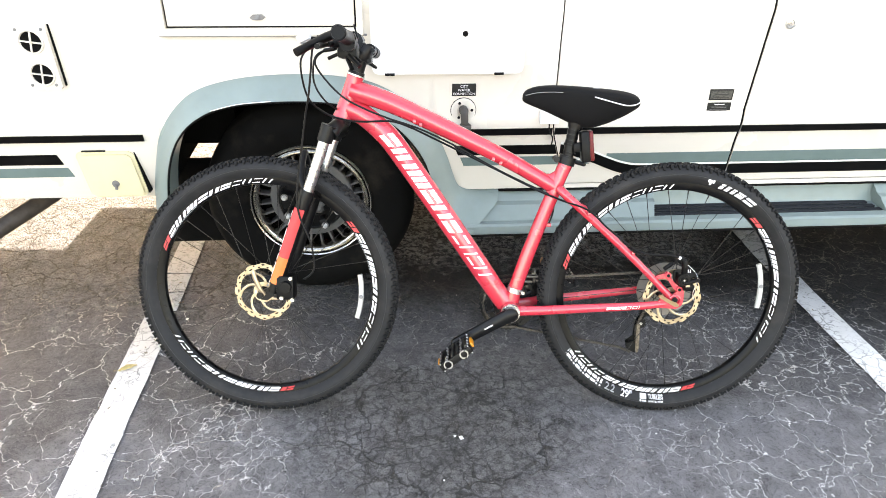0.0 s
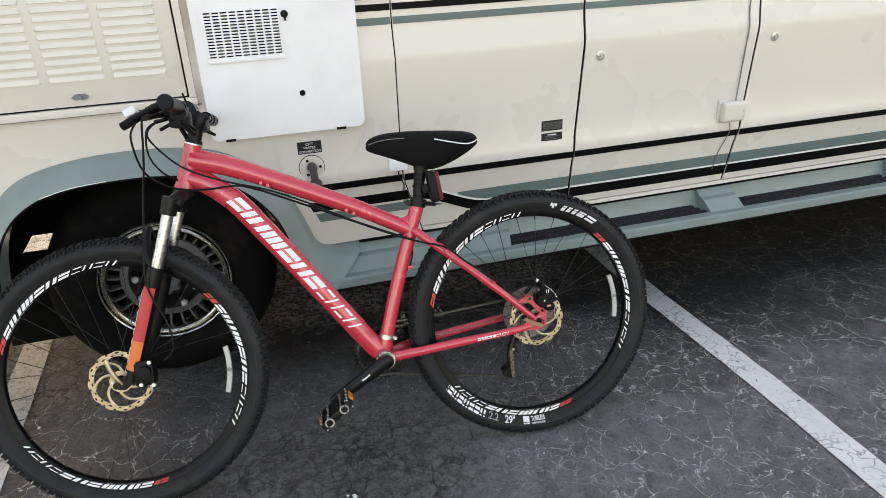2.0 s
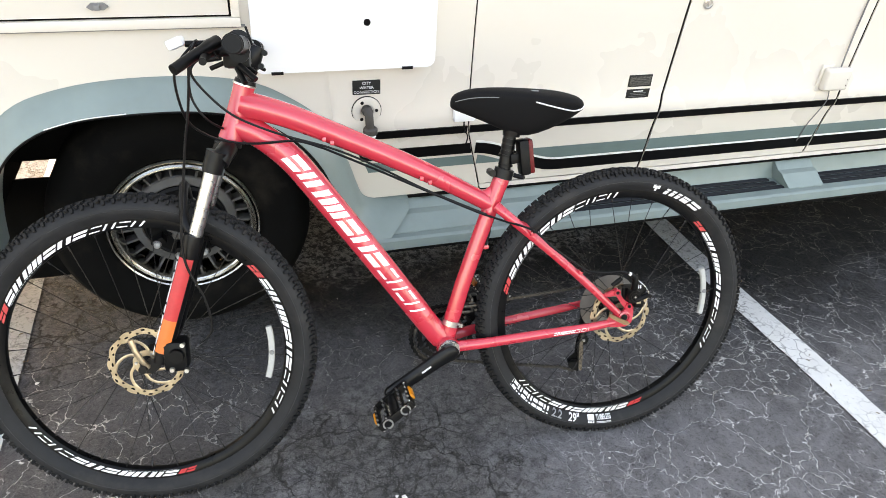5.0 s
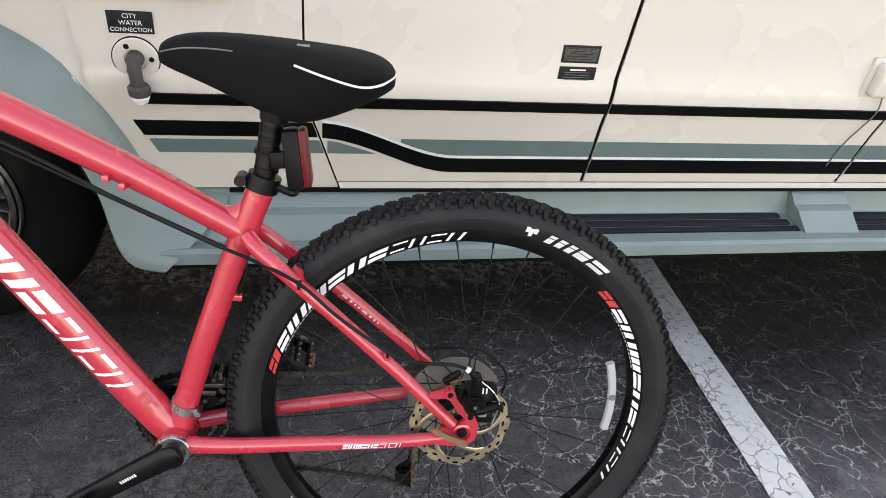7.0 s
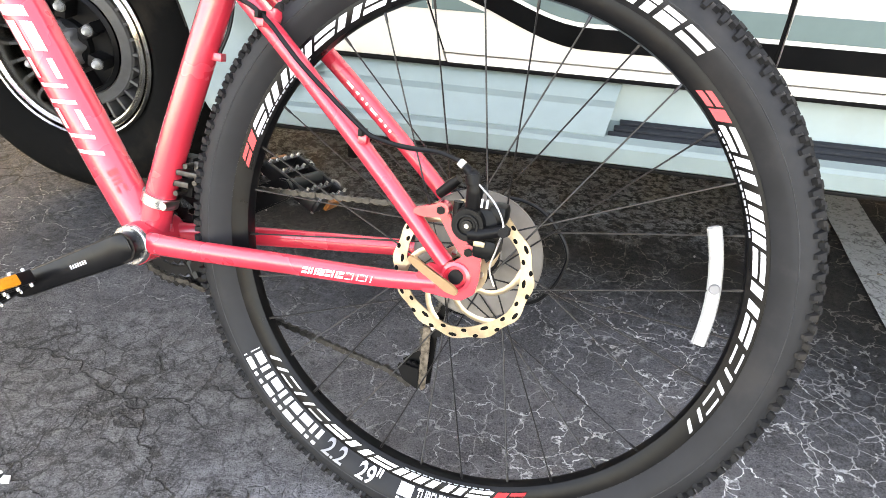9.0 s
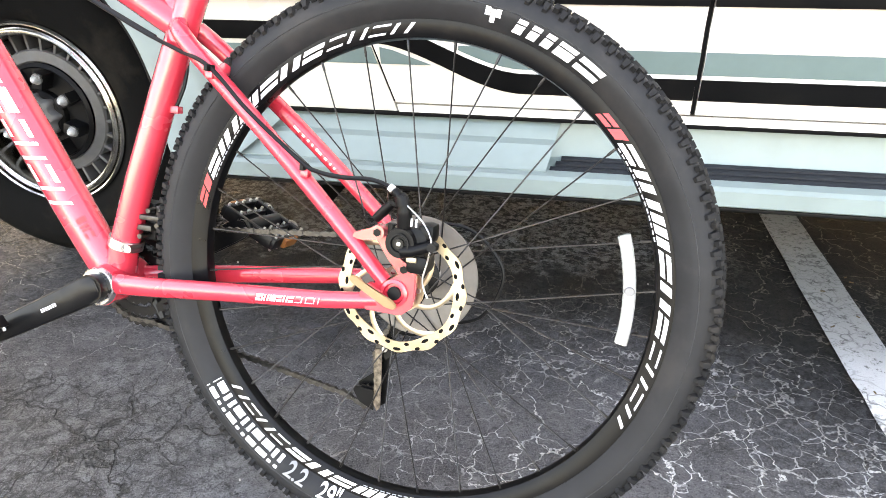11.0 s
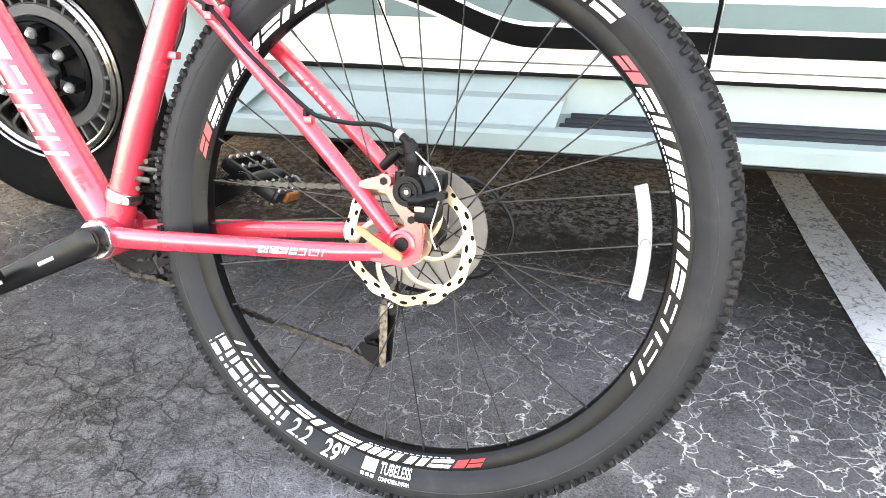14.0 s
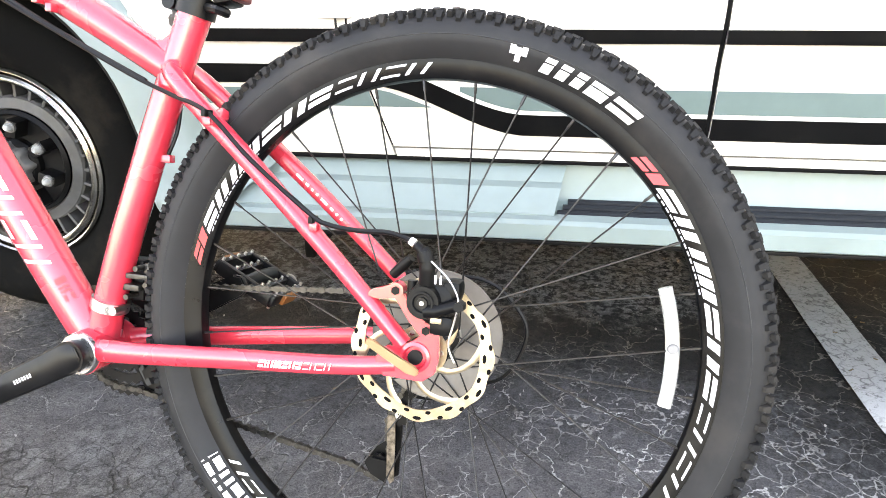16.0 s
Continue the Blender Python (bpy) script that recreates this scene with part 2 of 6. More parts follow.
M_COVER = plain("grey_wheel_cover", (0.085, 0.085, 0.087), 0.55, 0.2, vary=0.2, scale=25.0, dirt=0.25)
M_RIM = plain("black_anodised_rim", (0.0042, 0.0042, 0.0046), 0.30, 0.1, vary=0.25, scale=30.0, dirt=0.05, dirt_scale=25.0, spec=0.16)
M_OLDTYRE = plain("worn_truck_rubber", (0.0038, 0.0037, 0.0036), 0.85, vary=0.25, scale=18.0, bump=0.2, dirt=0.10, spec=0.09)
M_CHROME = plain("polished_trim", (0.56, 0.54, 0.49), 0.20, 1.0, vary=0.25, scale=22.0)
M_DULL = plain("dull_alloy", (0.20, 0.20, 0.205), 0.5, 0.6, vary=0.15, scale=25.0, dirt=0.25)
M_HUB = plain("hub_iron", (0.0055, 0.0055, 0.0060), 0.45, 0.2, vary=0.3, scale=30.0, spec=0.2)
M_STEEL = plain("bright_steel", (0.55, 0.55, 0.54), 0.28, 1.0, vary=0.15, scale=60.0)
M_SPOKE = plain("spoke_steel", (0.032, 0.032, 0.034), 0.32, 0.85, vary=0.3, scale=60.0)
M_RED = plain("red_frame_paint", (0.60, 0.031, 0.053), 0.25, vary=0.05, scale=7.0, coat=1.0, dirt=0.03, dirt_scale=20.0)
M_DECAL = plain("white_decal", (0.80, 0.78, 0.78), 0.4, vary=0.05, scale=60.0)
M_REDDECAL = plain("red_decal", (0.55, 0.03, 0.035), 0.4, vary=0.1, scale=60.0)
M_ORANGE = plain("orange_decal", (0.75, 0.16, 0.03), 0.4, vary=0.08, scale=60.0, dirt=0.1)
M_OUTLINE = plain("grey_decal", (0.27, 0.27, 0.275), 0.5, vary=0.1, scale=60.0)
# darker amber, used on the right pedal only
M_DARKAMBER = plain("dark_amber_reflector", (0.24, 0.075, 0.012), 0.4, vary=0.3, scale=200.0)
M_CHAIN = plain("oily_chain_steel", (0.055, 0.051, 0.047), 0.36, 0.75, vary=0.5, scale=160.0, dirt=0.15, dirt_scale=90.0)
M_WORN = plain("worn_cage_steel", (0.16, 0.135, 0.11), 0.35, 0.8, vary=0.7, scale=150.0, dirt=0.3, dirt_scale=70.0)
M_NUT = plain("zinc_nut", (0.55, 0.55, 0.54), 0.35, 0.3, vary=0.2, scale=80.0)
M_AMBER = plain("amber_reflector", (0.62, 0.22, 0.015), 0.3, vary=0.15, scale=300.0)
M_BLACK = plain("satin_black_alloy", (0.0045, 0.0045, 0.0050), 0.34, 0.1, vary=0.25, scale=40.0, dirt=0.04, dirt_scale=25.0, spec=0.24)
M_PLASTIC = plain("black_plastic", (0.0030, 0.0030, 0.0033), 0.40, vary=0.3, scale=60.0, dirt=0.03, spec=0.16)
M_FABRIC = plain("black_saddle_fabric", (0.0045, 0.0045, 0.005), 0.8, vary=0.3, scale=500.0, bump=0.35, spec=0.2)
M_GOLD = plain("tarnished_brass", (0.46, 0.365, 0.25), 0.36, 0.85, vary=0.3, scale=35.0, dirt=0.40, dirt_scale=45.0)
M_BRONZE = plain("copper_lever", (0.29, 0.175, 0.095), 0.4, 0.5, vary=0.15, scale=50.0, dirt=0.15, dirt_scale=40.0)
M_REFLECT = plain("clear_reflector", (0.44, 0.44, 0.42), 0.22, vary=0.1, scale=400.0, bump=0.3, coat=0.5, dirt=0.1)
M_REDLENS = plain("red_lens", (0.12, 0.003, 0.005), 0.35, vary=0.2, scale=120.0, spec=0.3)
M_SMOKE = plain("smoked_disc", (0.17, 0.15, 0.13), 0.4, vary=0.15, scale=40.0, dirt=0.35)
M_CABLE = plain("cable_housing", (0.0045, 0.0045, 0.0050), 0.4, vary=0.2, spec=0.2)
M_LABEL = plain("black_label", (0.010, 0.010, 0.010), 0.5, vary=0.3, scale=60.0, dirt=0.05, spec=0.3)
M_FADED = plain("faded_label", (0.085, 0.080, 0.070), 0.6, vary=0.6, scale=260.0, spec=0.3)
M_PEBBLE = plain("chalk_chip", (0.70, 0.69, 0.66), 0.8, vary=0.15, scale=200.0)
M_GRIT = plain("grey_grit", (0.26, 0.255, 0.25), 0.85, vary=0.3, scale=200.0)
M_DRYLEAF = plain("yellow_leaf", (0.42, 0.33, 0.14), 0.7, vary=0.25, scale=120.0)
LEAF_AT = (-1.00, 1.64)
M_LEAF = plain("dry_leaf", (0.12, 0.085, 0.045), 0.8, vary=0.3, scale=100.0)
M_ELBOW = plain("weathered_grey_plastic", (0.055, 0.048, 0.043), 0.6, vary=0.2, scale=60.0, dirt=0.2, dirt_scale=40.0)
M_RUST = plain("exhaust_steel", (0.085, 0.07, 0.06), 0.6, 0.5, vary=0.3, scale=30.0, dirt=0.4)

# ---------------------------------------------------------------- building tools
SHIFT = {}


def thing(name, label, category, m=None, group="", shift=(0, 0, 0)):
    ob = new(name)
    ob.empty_display_size = 0.1
    if m is not None:
        ob.matrix_world = m
    SHIFT[ob.name] = Vector(shift)
    return tagged(ob, label, category, group)


def mesh_of(name, bm, mats, smooth=40):
    me = bpy.data.meshes.new(name)
    bmesh.ops.recalc_face_normals(bm, faces=bm.faces)
    bm.to_mesh(me)
    bm.free()
    for m in (mats if isinstance(mats, (list, tuple)) else [mats]):
        me.materials.append(m)
    if smooth:
        for p in me.polygons:
            p.use_smooth = True
        me.set_sharp_from_angle(angle=radians(smooth))
    return me


def part(name, bm, mats, parent=None, label="", smooth=40, kind=""):
    """One mesh object under a thing or under a part of one; coordinates are the thing's own."""
    s = None
    if parent is not None:
        root = parent
        while root.parent is not None:
            root = root.parent
        s = SHIFT.get(root.name)
    if s:
        bmesh.ops.translate(bm, vec=s, verts=bm.verts)
    ob = new(name, mesh_of(name, bm, mats, smooth))
    if parent is not None:
        ob.parent = parent
    return tagged(ob, label, kind=kind)


def box(bm, lo, hi, bevel=0.0, m=None, seg=2):
    r = bmesh.ops.create_cube(bm, size=1)
    lo, hi = Vector(lo), Vector(hi)
    for v in r["verts"]:
        v.co = Vector(((lo.x, hi.x)[v.co.x > 0], (lo.y, hi.y)[v.co.y > 0], (lo.z, hi.z)[v.co.z > 0]))
    vs = r["verts"]
    if bevel:
        es = list({e for v in vs for e in v.link_edges})
        q = bmesh.ops.bevel(bm, geom=es, offset=bevel, segments=seg, affect='EDGES', profile=0.6)
        vs = list({v for f in q["faces"] for v in f.verts} | {v for v in vs if v.is_valid})
    if m is not None:
        bmesh.ops.transform(bm, matrix=m, verts=vs)
    return vs


def a_box(lo, hi, bevel=0.0, m=None, seg=2):
    bm = bmesh.new()
    box(bm, lo, hi, bevel, m, seg)
    return bm


def tube(bm, pts, radii, seg=16, squash=None, cap=True):
    """A tube along points; radii one number or one for each point; squash widens it along y."""
    pts = [Vector(p) for p in pts]
    if isinstance(radii, (int, float)):
        radii = [radii] * len(pts)
    rings, side = [], None
    for i, p in enumerate(pts):
        d = (pts[min(i + 1, len(pts) - 1)] - pts[max(i - 1, 0)]).normalized()
        if side is None:
            side = d.cross(Vector((0, 1, 0)) if abs(d.y) < 0.9 else Vector((1, 0, 0))).normalized()
        side = (side - d * side.dot(d)).normalized()
        up = d.cross(side)
        ring = []
        for k in range(seg):
            a = 2 * math.pi * k / seg
            o = side * math.cos(a) * radii[i] + up * math.sin(a) * radii[i]
            if squash:
                o = Vector((o.x, o.y * squash, o.z))
            ring.append(bm.verts.new(p + o))
        rings.append(ring)
    for a, b in zip(rings, rings[1:]):
        for k in range(seg):
            bm.faces.new((a[k], a[(k + 1) % seg], b[(k + 1) % seg], b[k]))
    if cap:
        bm.faces.new(rings[0][::-1])
        bm.faces.new(rings[-1])
    return bm


def a_tube(pts, radii, seg=16, squash=None, cap=True):
    return tube(bmesh.new(), pts, radii, seg, squash, cap)


def spline(pts, n=8):
    """Points along a smooth curve through pts."""
    pts = [Vector(p) for p in pts]
    out = []
    for i in range(len(pts) - 1):
        p0, p1, p2, p3 = pts[max(i - 1, 0)], pts[i], pts[i + 1], pts[min(i + 2, len(pts) - 1)]
        for k in range(n):
            t = k / n
            out.append(0.5 * ((2 * p1) + (p2 - p0) * t + (2 * p0 - 5 * p1 + 4 * p2 - p3) * t * t + (3 * p1 - p0 - 3 * p2 + p3) * t ** 3))
    return out + [pts[-1]]


def lathe(bm, prof, seg=64, c=(0, 0, 0), closed=False):
    """Turns (radius, y) round the y axis through c."""
    c = Vector(c)
    rings = []
    for r, y in prof:
        rings.append([bm.verts.new(c + Vector((r * math.cos(2 * math.pi * k / seg), y, r * math.sin(2 * math.pi * k / seg)))) for k in range(seg)])
    pairs = list(zip(rings, rings[1:])) + ([(rings[-1], rings[0])] if closed else [])
    for a, b in pairs:
        for k in range(seg):
            bm.faces.new((a[k], a[(k + 1) % seg], b[(k + 1) % seg], b[k]))
    return bm


def slab(bm, outline, y0, y1, m=None):
    """A plate: an outline of (x, z) points given depth from y0 to y1."""
    a = [bm.verts.new((x, y0, z)) for x, z in outline]
    b = [bm.verts.new((x, y1, z)) for x, z in outline]
    n = len(a)
    fs = [bm.faces.new(a), bm.faces.new(b[::-1])]
    for k in range(n):
        fs.append(bm.faces.new((a[k], b[k], b[(k + 1) % n], a[(k + 1) % n])))
    if m is not None:
        bmesh.ops.transform(bm, matrix=m, verts=a + b)
    return bm


def rounded(x0, z0, x1, z1, r, n=5):
    """An outline with round corners."""
    out = []
    for cx, cz, a0 in ((x1 - r, z1 - r, 0), (x0 + r, z1 - r, 90), (x0 + r, z0 + r, 180), (x1 - r, z0 + r, 270)):
        for k in range(n + 1):
            a = radians(a0 + 90 * k / n)
            out.append((cx + r * math.cos(a), cz + r * math.sin(a)))
    return out


def text_mesh(words, size, depth=0.0004, weight=0.0):
    """Flat letters in the x z plane, read from -y, centred, as a bmesh."""
    cu = bpy.data.curves.new("letters", 'FONT')
    cu.body, cu.size, cu.extrude, cu.align_x, cu.align_y = words, size, depth, 'CENTER', 'CENTER'
    cu.offset = weight
    ob = bpy.data.objects.new("letters", cu)
    scene.collection.objects.link(ob)
    me = ob.evaluated_get(bpy.context.evaluated_depsgraph_get()).to_mesh()
    bm = bmesh.new()
    bm.from_mesh(me)
    bpy.data.objects.remove(ob)
    bpy.data.curves.remove(cu)
    bmesh.ops.transform(bm, matrix=Matrix.Rotation(radians(90), 4, 'X'), verts=bm.verts)
    return bm


def smooth_step(a, b, x):
    t = min(1, max(0, (x - a) / (b - a)))
    return t * t * (3 - 2 * t)


# ---------------------------------------------------------------- ground
def ground_z(x, y):
    near = max(-1.5, min(3.0, x))
    return 0.015 * (near - 1.1) + 0.020 * (1 - smooth_step(1.2, 2.0, y))


def axis_steps(lo, hi, step, far):
    s = [lo + step * i for i in range(int((hi - lo) / step) + 1)]
    out, d = [], step
    a, b = [], []
    x = s[0]
    while x > -far:
        d *= 1.6
        x -= d
        a.append(x)
    d, x = step, s[-1]
    while x < far:
        d *= 1.6
        x += d
        b.append(x)
    return a[::-1] + s + b


def build_ground():
    bm = bmesh.new()
    xs, ys = axis_steps(-2.2, 3.6, 0.1, 600), axis_steps(-0.6, 4.6, 0.1, 600)
    grid = [[bm.verts.new((x, y, ground_z(x, y) + 0.0025 * noise.noise(Vector((x * 2.1, y * 2.1, 0))))) for y in ys] for x in xs]
    for i in range(len(xs) - 1):
        for j in range(len(ys) - 1):
            bm.faces.new((grid[i][j], grid[i + 1][j], grid[i + 1][j + 1], grid[i][j + 1]))
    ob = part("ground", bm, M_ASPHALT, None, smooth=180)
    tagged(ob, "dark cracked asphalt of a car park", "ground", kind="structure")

    def stripe(x_at, w, y0, y1):
        bm = bmesh.new()
        n = int((y1 - y0) / 0.06)
        rows = []
        for i in range(n + 1):
            y = y0 + (y1 - y0) * i / n
            row = []
            for k in range(5):
                x = x_at(y) + w * (k / 4 - 0.5) + 0.003 * noise.noise(Vector((k * 9.1, y * 14, 3)))
                row.append(bm.verts.new((x, y, ground_z(x, y) + 0.0025 * noise.noise(Vector((x * 2.1, y * 2.1, 0))) + 0.0045)))
            rows.append(row)
        for a, b in zip(rows, rows[1:]):
            for k in range(4):
                bm.faces.new((a[k], a[k + 1], b[k + 1], b[k]))
        ob = part("parking_line", bm, M_PAINT, None, smooth=180)
        tagged(ob, "worn cracked white parking line painted on asphalt", "road marking", "parking lines", "structure")
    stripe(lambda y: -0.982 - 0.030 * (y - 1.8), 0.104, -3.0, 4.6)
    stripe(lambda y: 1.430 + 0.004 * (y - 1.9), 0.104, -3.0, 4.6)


build_ground()

# ---------------------------------------------------------------- motorhome
RV_AT = Vector((0.4, 2.0, 0.0))
RV_M = Matrix.Translation(RV_AT) @ Matrix.Rotation(radians(-0.88), 4, 'Y')
RV = thing("motorhome", "cream motorhome with teal and black side stripes and teal running board", "motorhome", RV_M, shift=-RV_AT)

PROFILE = [(0.415, 2.043), (0.475, 2.030), (0.560, 2.014), (0.628, 2.001), (0.643, 1.995), (0.676, 1.990), (0.690, 1.991), (0.715, 1.999),
           (0.80, 2.001), (0.95, 2.000), (1.035, 1.996), (1.060, 1.998), (1.11, 2.010), (1.145, 2.016), (1.30, 2.018), (2.0, 2.02), (2.95, 2.04)]


def side_y(z):
    """Depth of the side wall at a height."""
    for (z0, y0), (z1, y1) in zip(PROFILE, PROFILE[1:]):
        if z <= z1:
            t = min(1, max(0, (z - z0) / (z1 - z0)))
            return y0 + (y1 - y0) * t
    return PROFILE[-1][1]


ARCH = [(-0.938, 0.40), (-0.926, 0.48), (-0.905, 0.57), (-0.880, 0.645), (-0.828, 0.728), (-0.75, 0.795), (-0.642, 0.830), (-0.52, 0.846), (-0.38, 0.848),
        (-0.27, 0.838), (-0.185, 0.818), (-0.110, 0.778), (-0.045, 0.730), (0.005, 0.665), (0.047, 0.57), (0.070, 0.50), (0.094, 0.442), (0.142, 0.4215), (0.235, 0.410)]
ARCH_IN = [(-0.872, 0.40), (-0.863, 0.48), (-0.845, 0.565), (-0.812, 0.645), (-0.760, 0.708), (-0.685, 0.752), (-0.60, 0.772), (-0.50, 0.780), (-0.38, 0.780),
           (-0.28, 0.768), (-0.20, 0.744), (-0.132, 0.702), (-0.075, 0.645), (-0.028, 0.568), (0.0, 0.472), (0.012, 0.41), (0.026, 0.355), (0.052, 0.318), (0.105, 0.3015)]


def arch_z(x):
    for (x0, z0), (x1, z1) in zip(ARCH, ARCH[1:]):
        if x0 <= x <= x1:
            return z0 + (z1 - z0) * (x - x0) / (x1 - x0)
    return 0.0


def bent(z, table):
    for (z0, x0), (z1, x1) in zip(table, table[1:]):
        if z <= z1:
            return x0 + (x1 - x0) * min(1, max(0, (z - z0) / (z1 - z0)))
    return table[-1][1]


def seam_a(z):
    """The first seam slants where the wall tucks under."""
    return 0.400 + max(0, 0.655 - z) * 0.31


def seam_b(z):
    return bent(z, [(0.44, 1.044), (0.54, 1.043), (0.62, 1.041), (0.69, 1.043), (0.81, 1.053), (0.93, 1.061), (1.03, 1.066), (1.3, 1.070)])


def seam_c(z):
    return bent(z, [(0.44, 1.742), (0.62, 1.748), (0.69, 1.756), (0.81, 1.767), (0.93, 1.774), (1.3, 1.786)])


def wall_panel(name, left, right, low, label):
    """A piece of the side wall between two seams, with a returned edge."""
    bm = bmesh.new()
    n = max(2, int((right(0.6) - left(0.6)) / 0.012))
    front, back = [], []
    for i in range(n + 1):
        s = i / n
        x = left(0.6) + (right(0.6) - left(0.6)) * s
        z0 = max(low, arch_z(x) - 0.012)
        zs = [z0] + [z0 + (0.70 - z0) * k / 8 for k in range(1, 8)] + [0.70, 0.715, 0.8, 0.95, 1.035, 1.06, 1.085, 1.11, 1.145, 1.3, 2.0, 2.95] if z0 < 0.66 else \
             [z0] + [z0 + (0.95 - z0) * k / 11 for k in range(1, 11)] + [0.95, 1.035, 1.06, 1.085, 1.11, 1.145, 1.3, 2.0, 2.95]
        col, bck = [], []
        for z in zs:
            xx = x + (left(z) - left(0.6)) * max(0, 1 - (x - left(0.6)) / 0.18) + (right(z) - right(0.6)) * max(0, 1 - (right(0.6) - x) / 0.18)
            col.append(bm.verts.new((xx, side_y(z), z)))
            bck.append(bm.verts.new((xx, side_y(z) + 0.03, z)))
        front.append(col)
        back.append(bck)
    for side in (front, back):
        for a, b in zip(side, side[1:]):
            for k in range(len(a) - 1):
                bm.faces.new((a[k], b[k], b[k + 1], a[k + 1]))
    for i in range(n):
        bm.faces.new((front[i][0], front[i + 1][0], back[i + 1][0], back[i][0]))
        bm.faces.new((front[i][-1], front[i + 1][-1], back[i + 1][-1], back[i][-1]))
    for i in (0, n):
        for k in range(len(front[i]) - 1):
            bm.faces.new((front[i][k], front[i][k + 1], back[i][k + 1], back[i][k]))
    return part(name, bm, M_CREAM, RV, label, smooth=50)


REAR_END, FRONT_END = -2.60, 5.2
wall_panel("side_panel", lambda z: REAR_END, lambda z: seam_a(z) - 0.0022, 0.424, "cream moulded rear side panel round the wheel arch")
wall_panel("compartment_door", lambda z: seam_a(z) + 0.0022, lambda z: seam_b(z) - 0.0045, 0.4425, "cream outside locker door with black seams")
wall_panel("compartment_door", lambda z: seam_b(z) + 0.0045, lambda z: seam_c(z) - 0.0045, 0.4425, "cream outside locker door with a round lock")
wall_panel("side_panel", lambda z: seam_c(z) + 0.0045, lambda z: FRONT_END, 0.4425, "cream moulded forward side panel")
bm = bmesh.new()
slabs = [(0.474, 0.4235), (FRONT_END, 0.4235), (FRONT_END, 0.4390), (0.469, 0.4390)]
slab(bm, slabs, 2.037, 2.08)
part("sill", bm, M_CREAM, RV, "cream sill strip under the locker doors")
part("seam_backing", a_box((0.3, 2.075, 0.42), (FRONT_END - 0.01, 2.09, 2.9)), M_GAP, RV)
def seam_strip(at, w):
    """A black strip sunk in a seam, in place of the open gap's shade."""
    bm = bmesh.new()
    zs = [0.444, 0.50, 0.56, 0.60, 0.63, 0.655, 0.68, 0.70, 0.72, 0.80, 0.88, 0.95, 1.03, 1.06, 1.085, 1.11, 1.145, 1.3, 2.0, 2.9]
    rows = [[bm.verts.new((at(z) + dx, side_y(z) + dy, z)) for dx, dy in ((-w, 0.0022), (w, 0.0022), (w, 0.02), (-w, 0.02))] for z in zs]
    for a, b in zip(rows, rows[1:]):
        for k in range(4):
            bm.faces.new((a[k], a[(k + 1) % 4], b[(k + 1) % 4], b[k]))
    part("seam_dark", bm, M_GAP, RV, "black strip darkening a door seam")


for seam, w in ((seam_a, 0.0018), (seam_b, 0.0032), (seam_c, 0.0032)):
    seam_strip(seam, w)
# the box of the coach behind the side wall
part("coach_body", a_box((REAR_END, 2.70, 0.765), (FRONT_END, 4.0, 2.95), 0.03), M_CREAM, RV, "tall cream coach body")
# unseen; its rear end is placed to shape the sunlit patch on the ground
part("lower_body", a_box((-1.46, 2.70, 0.57), (FRONT_END, 3.98, 0.775), 0.01), M_CREAM, RV, "cream lower far side of the body")
part("roof", a_box((REAR_END, 2.03, 2.93), (FRONT_END, 2.72, 2.97), 0.01), M_CREAM, RV, "cream roof edge")
part("rear_wall", a_box((REAR_END + 0.002, 2.055, 0.62), (REAR_END + 0.03, 2.70, 2.93)), M_CREAM, RV, "cream rear wall")
part("inner_lining", a_box((REAR_END + 0.035, 2.66, 0.60), (-1.0, 2.69, 2.92)), M_UNDER, RV, "black inner lining")
part("inner_lining", a_box((-1.0, 2.66, 0.45), (FRONT_END - 0.04, 2.69, 2.92)), M_UNDER, RV, "black inner lining")
part("chassis", a_box((-0.85, 2.75, 0.40), (FRONT_END, 2.85, 0.55), 0.01), M_UNDER, RV, "black chassis rail")
part("chassis", a_box((-0.85, 3.35, 0.40), (FRONT_END, 3.45, 0.55), 0.01), M_UNDER, RV, "black chassis rail")
part("floor_pan", a_box((-1.45, 2.70, 0.56), (FRONT_END - 0.03, 3.96, 0.568)), M_UNDER, RV, "black underfloor")
part("floor_pan", a_box((0.11, 2.095, 0.44), (FRONT_END - 0.03, 2.655, 0.48)), M_UNDER, RV, "black underfloor")
part("floor_pan", a_box((REAR_END + 0.035, 2.095, 0.56), (-0.97, 2.655, 0.60)), M_UNDER, RV, "black underfloor")
# the next four are added to keep sun and bounce out underneath
part("far_light_block", a_box((-0.08, 3.92, 0.02), (FRONT_END, 3.97, 0.62), 0.01), M_TEAL, RV, "unseen teal far-side panel keeping sunlight out")
part("bay_light_block", a_box((0.125, 2.40, 0.03), (0.150, 3.92, 0.44), 0.004), M_UNDER, RV, "black panel added ahead of the rear wheels to stop light")
part("front_light_block", a_box((FRONT_END - 0.08, 2.12, 0.04), (FRONT_END - 0.04, 3.9, 0.55), 0.004), M_UNDER, RV, "unseen black panel closing the front underside to light")
part("floor_light_block", a_box((0.16, 2.75, 0.17), (FRONT_END - 0.3, 3.3, 0.555), 0.03), M_UNDER, RV, "unseen black box under the floor that blocks light")
part("inner_wheel", a_tube([(-0.43, 3.38, 0.366), (-0.43, 3.88, 0.366)], 0.37, 48), M_UNDER, RV, "black far-side twin wheel")
part("axle", a_tube([(-0.43, 2.3, 0.36), (-0.43, 3.8, 0.36)], [0.05, 0.05]), M_UNDER, RV, "black rear axle")


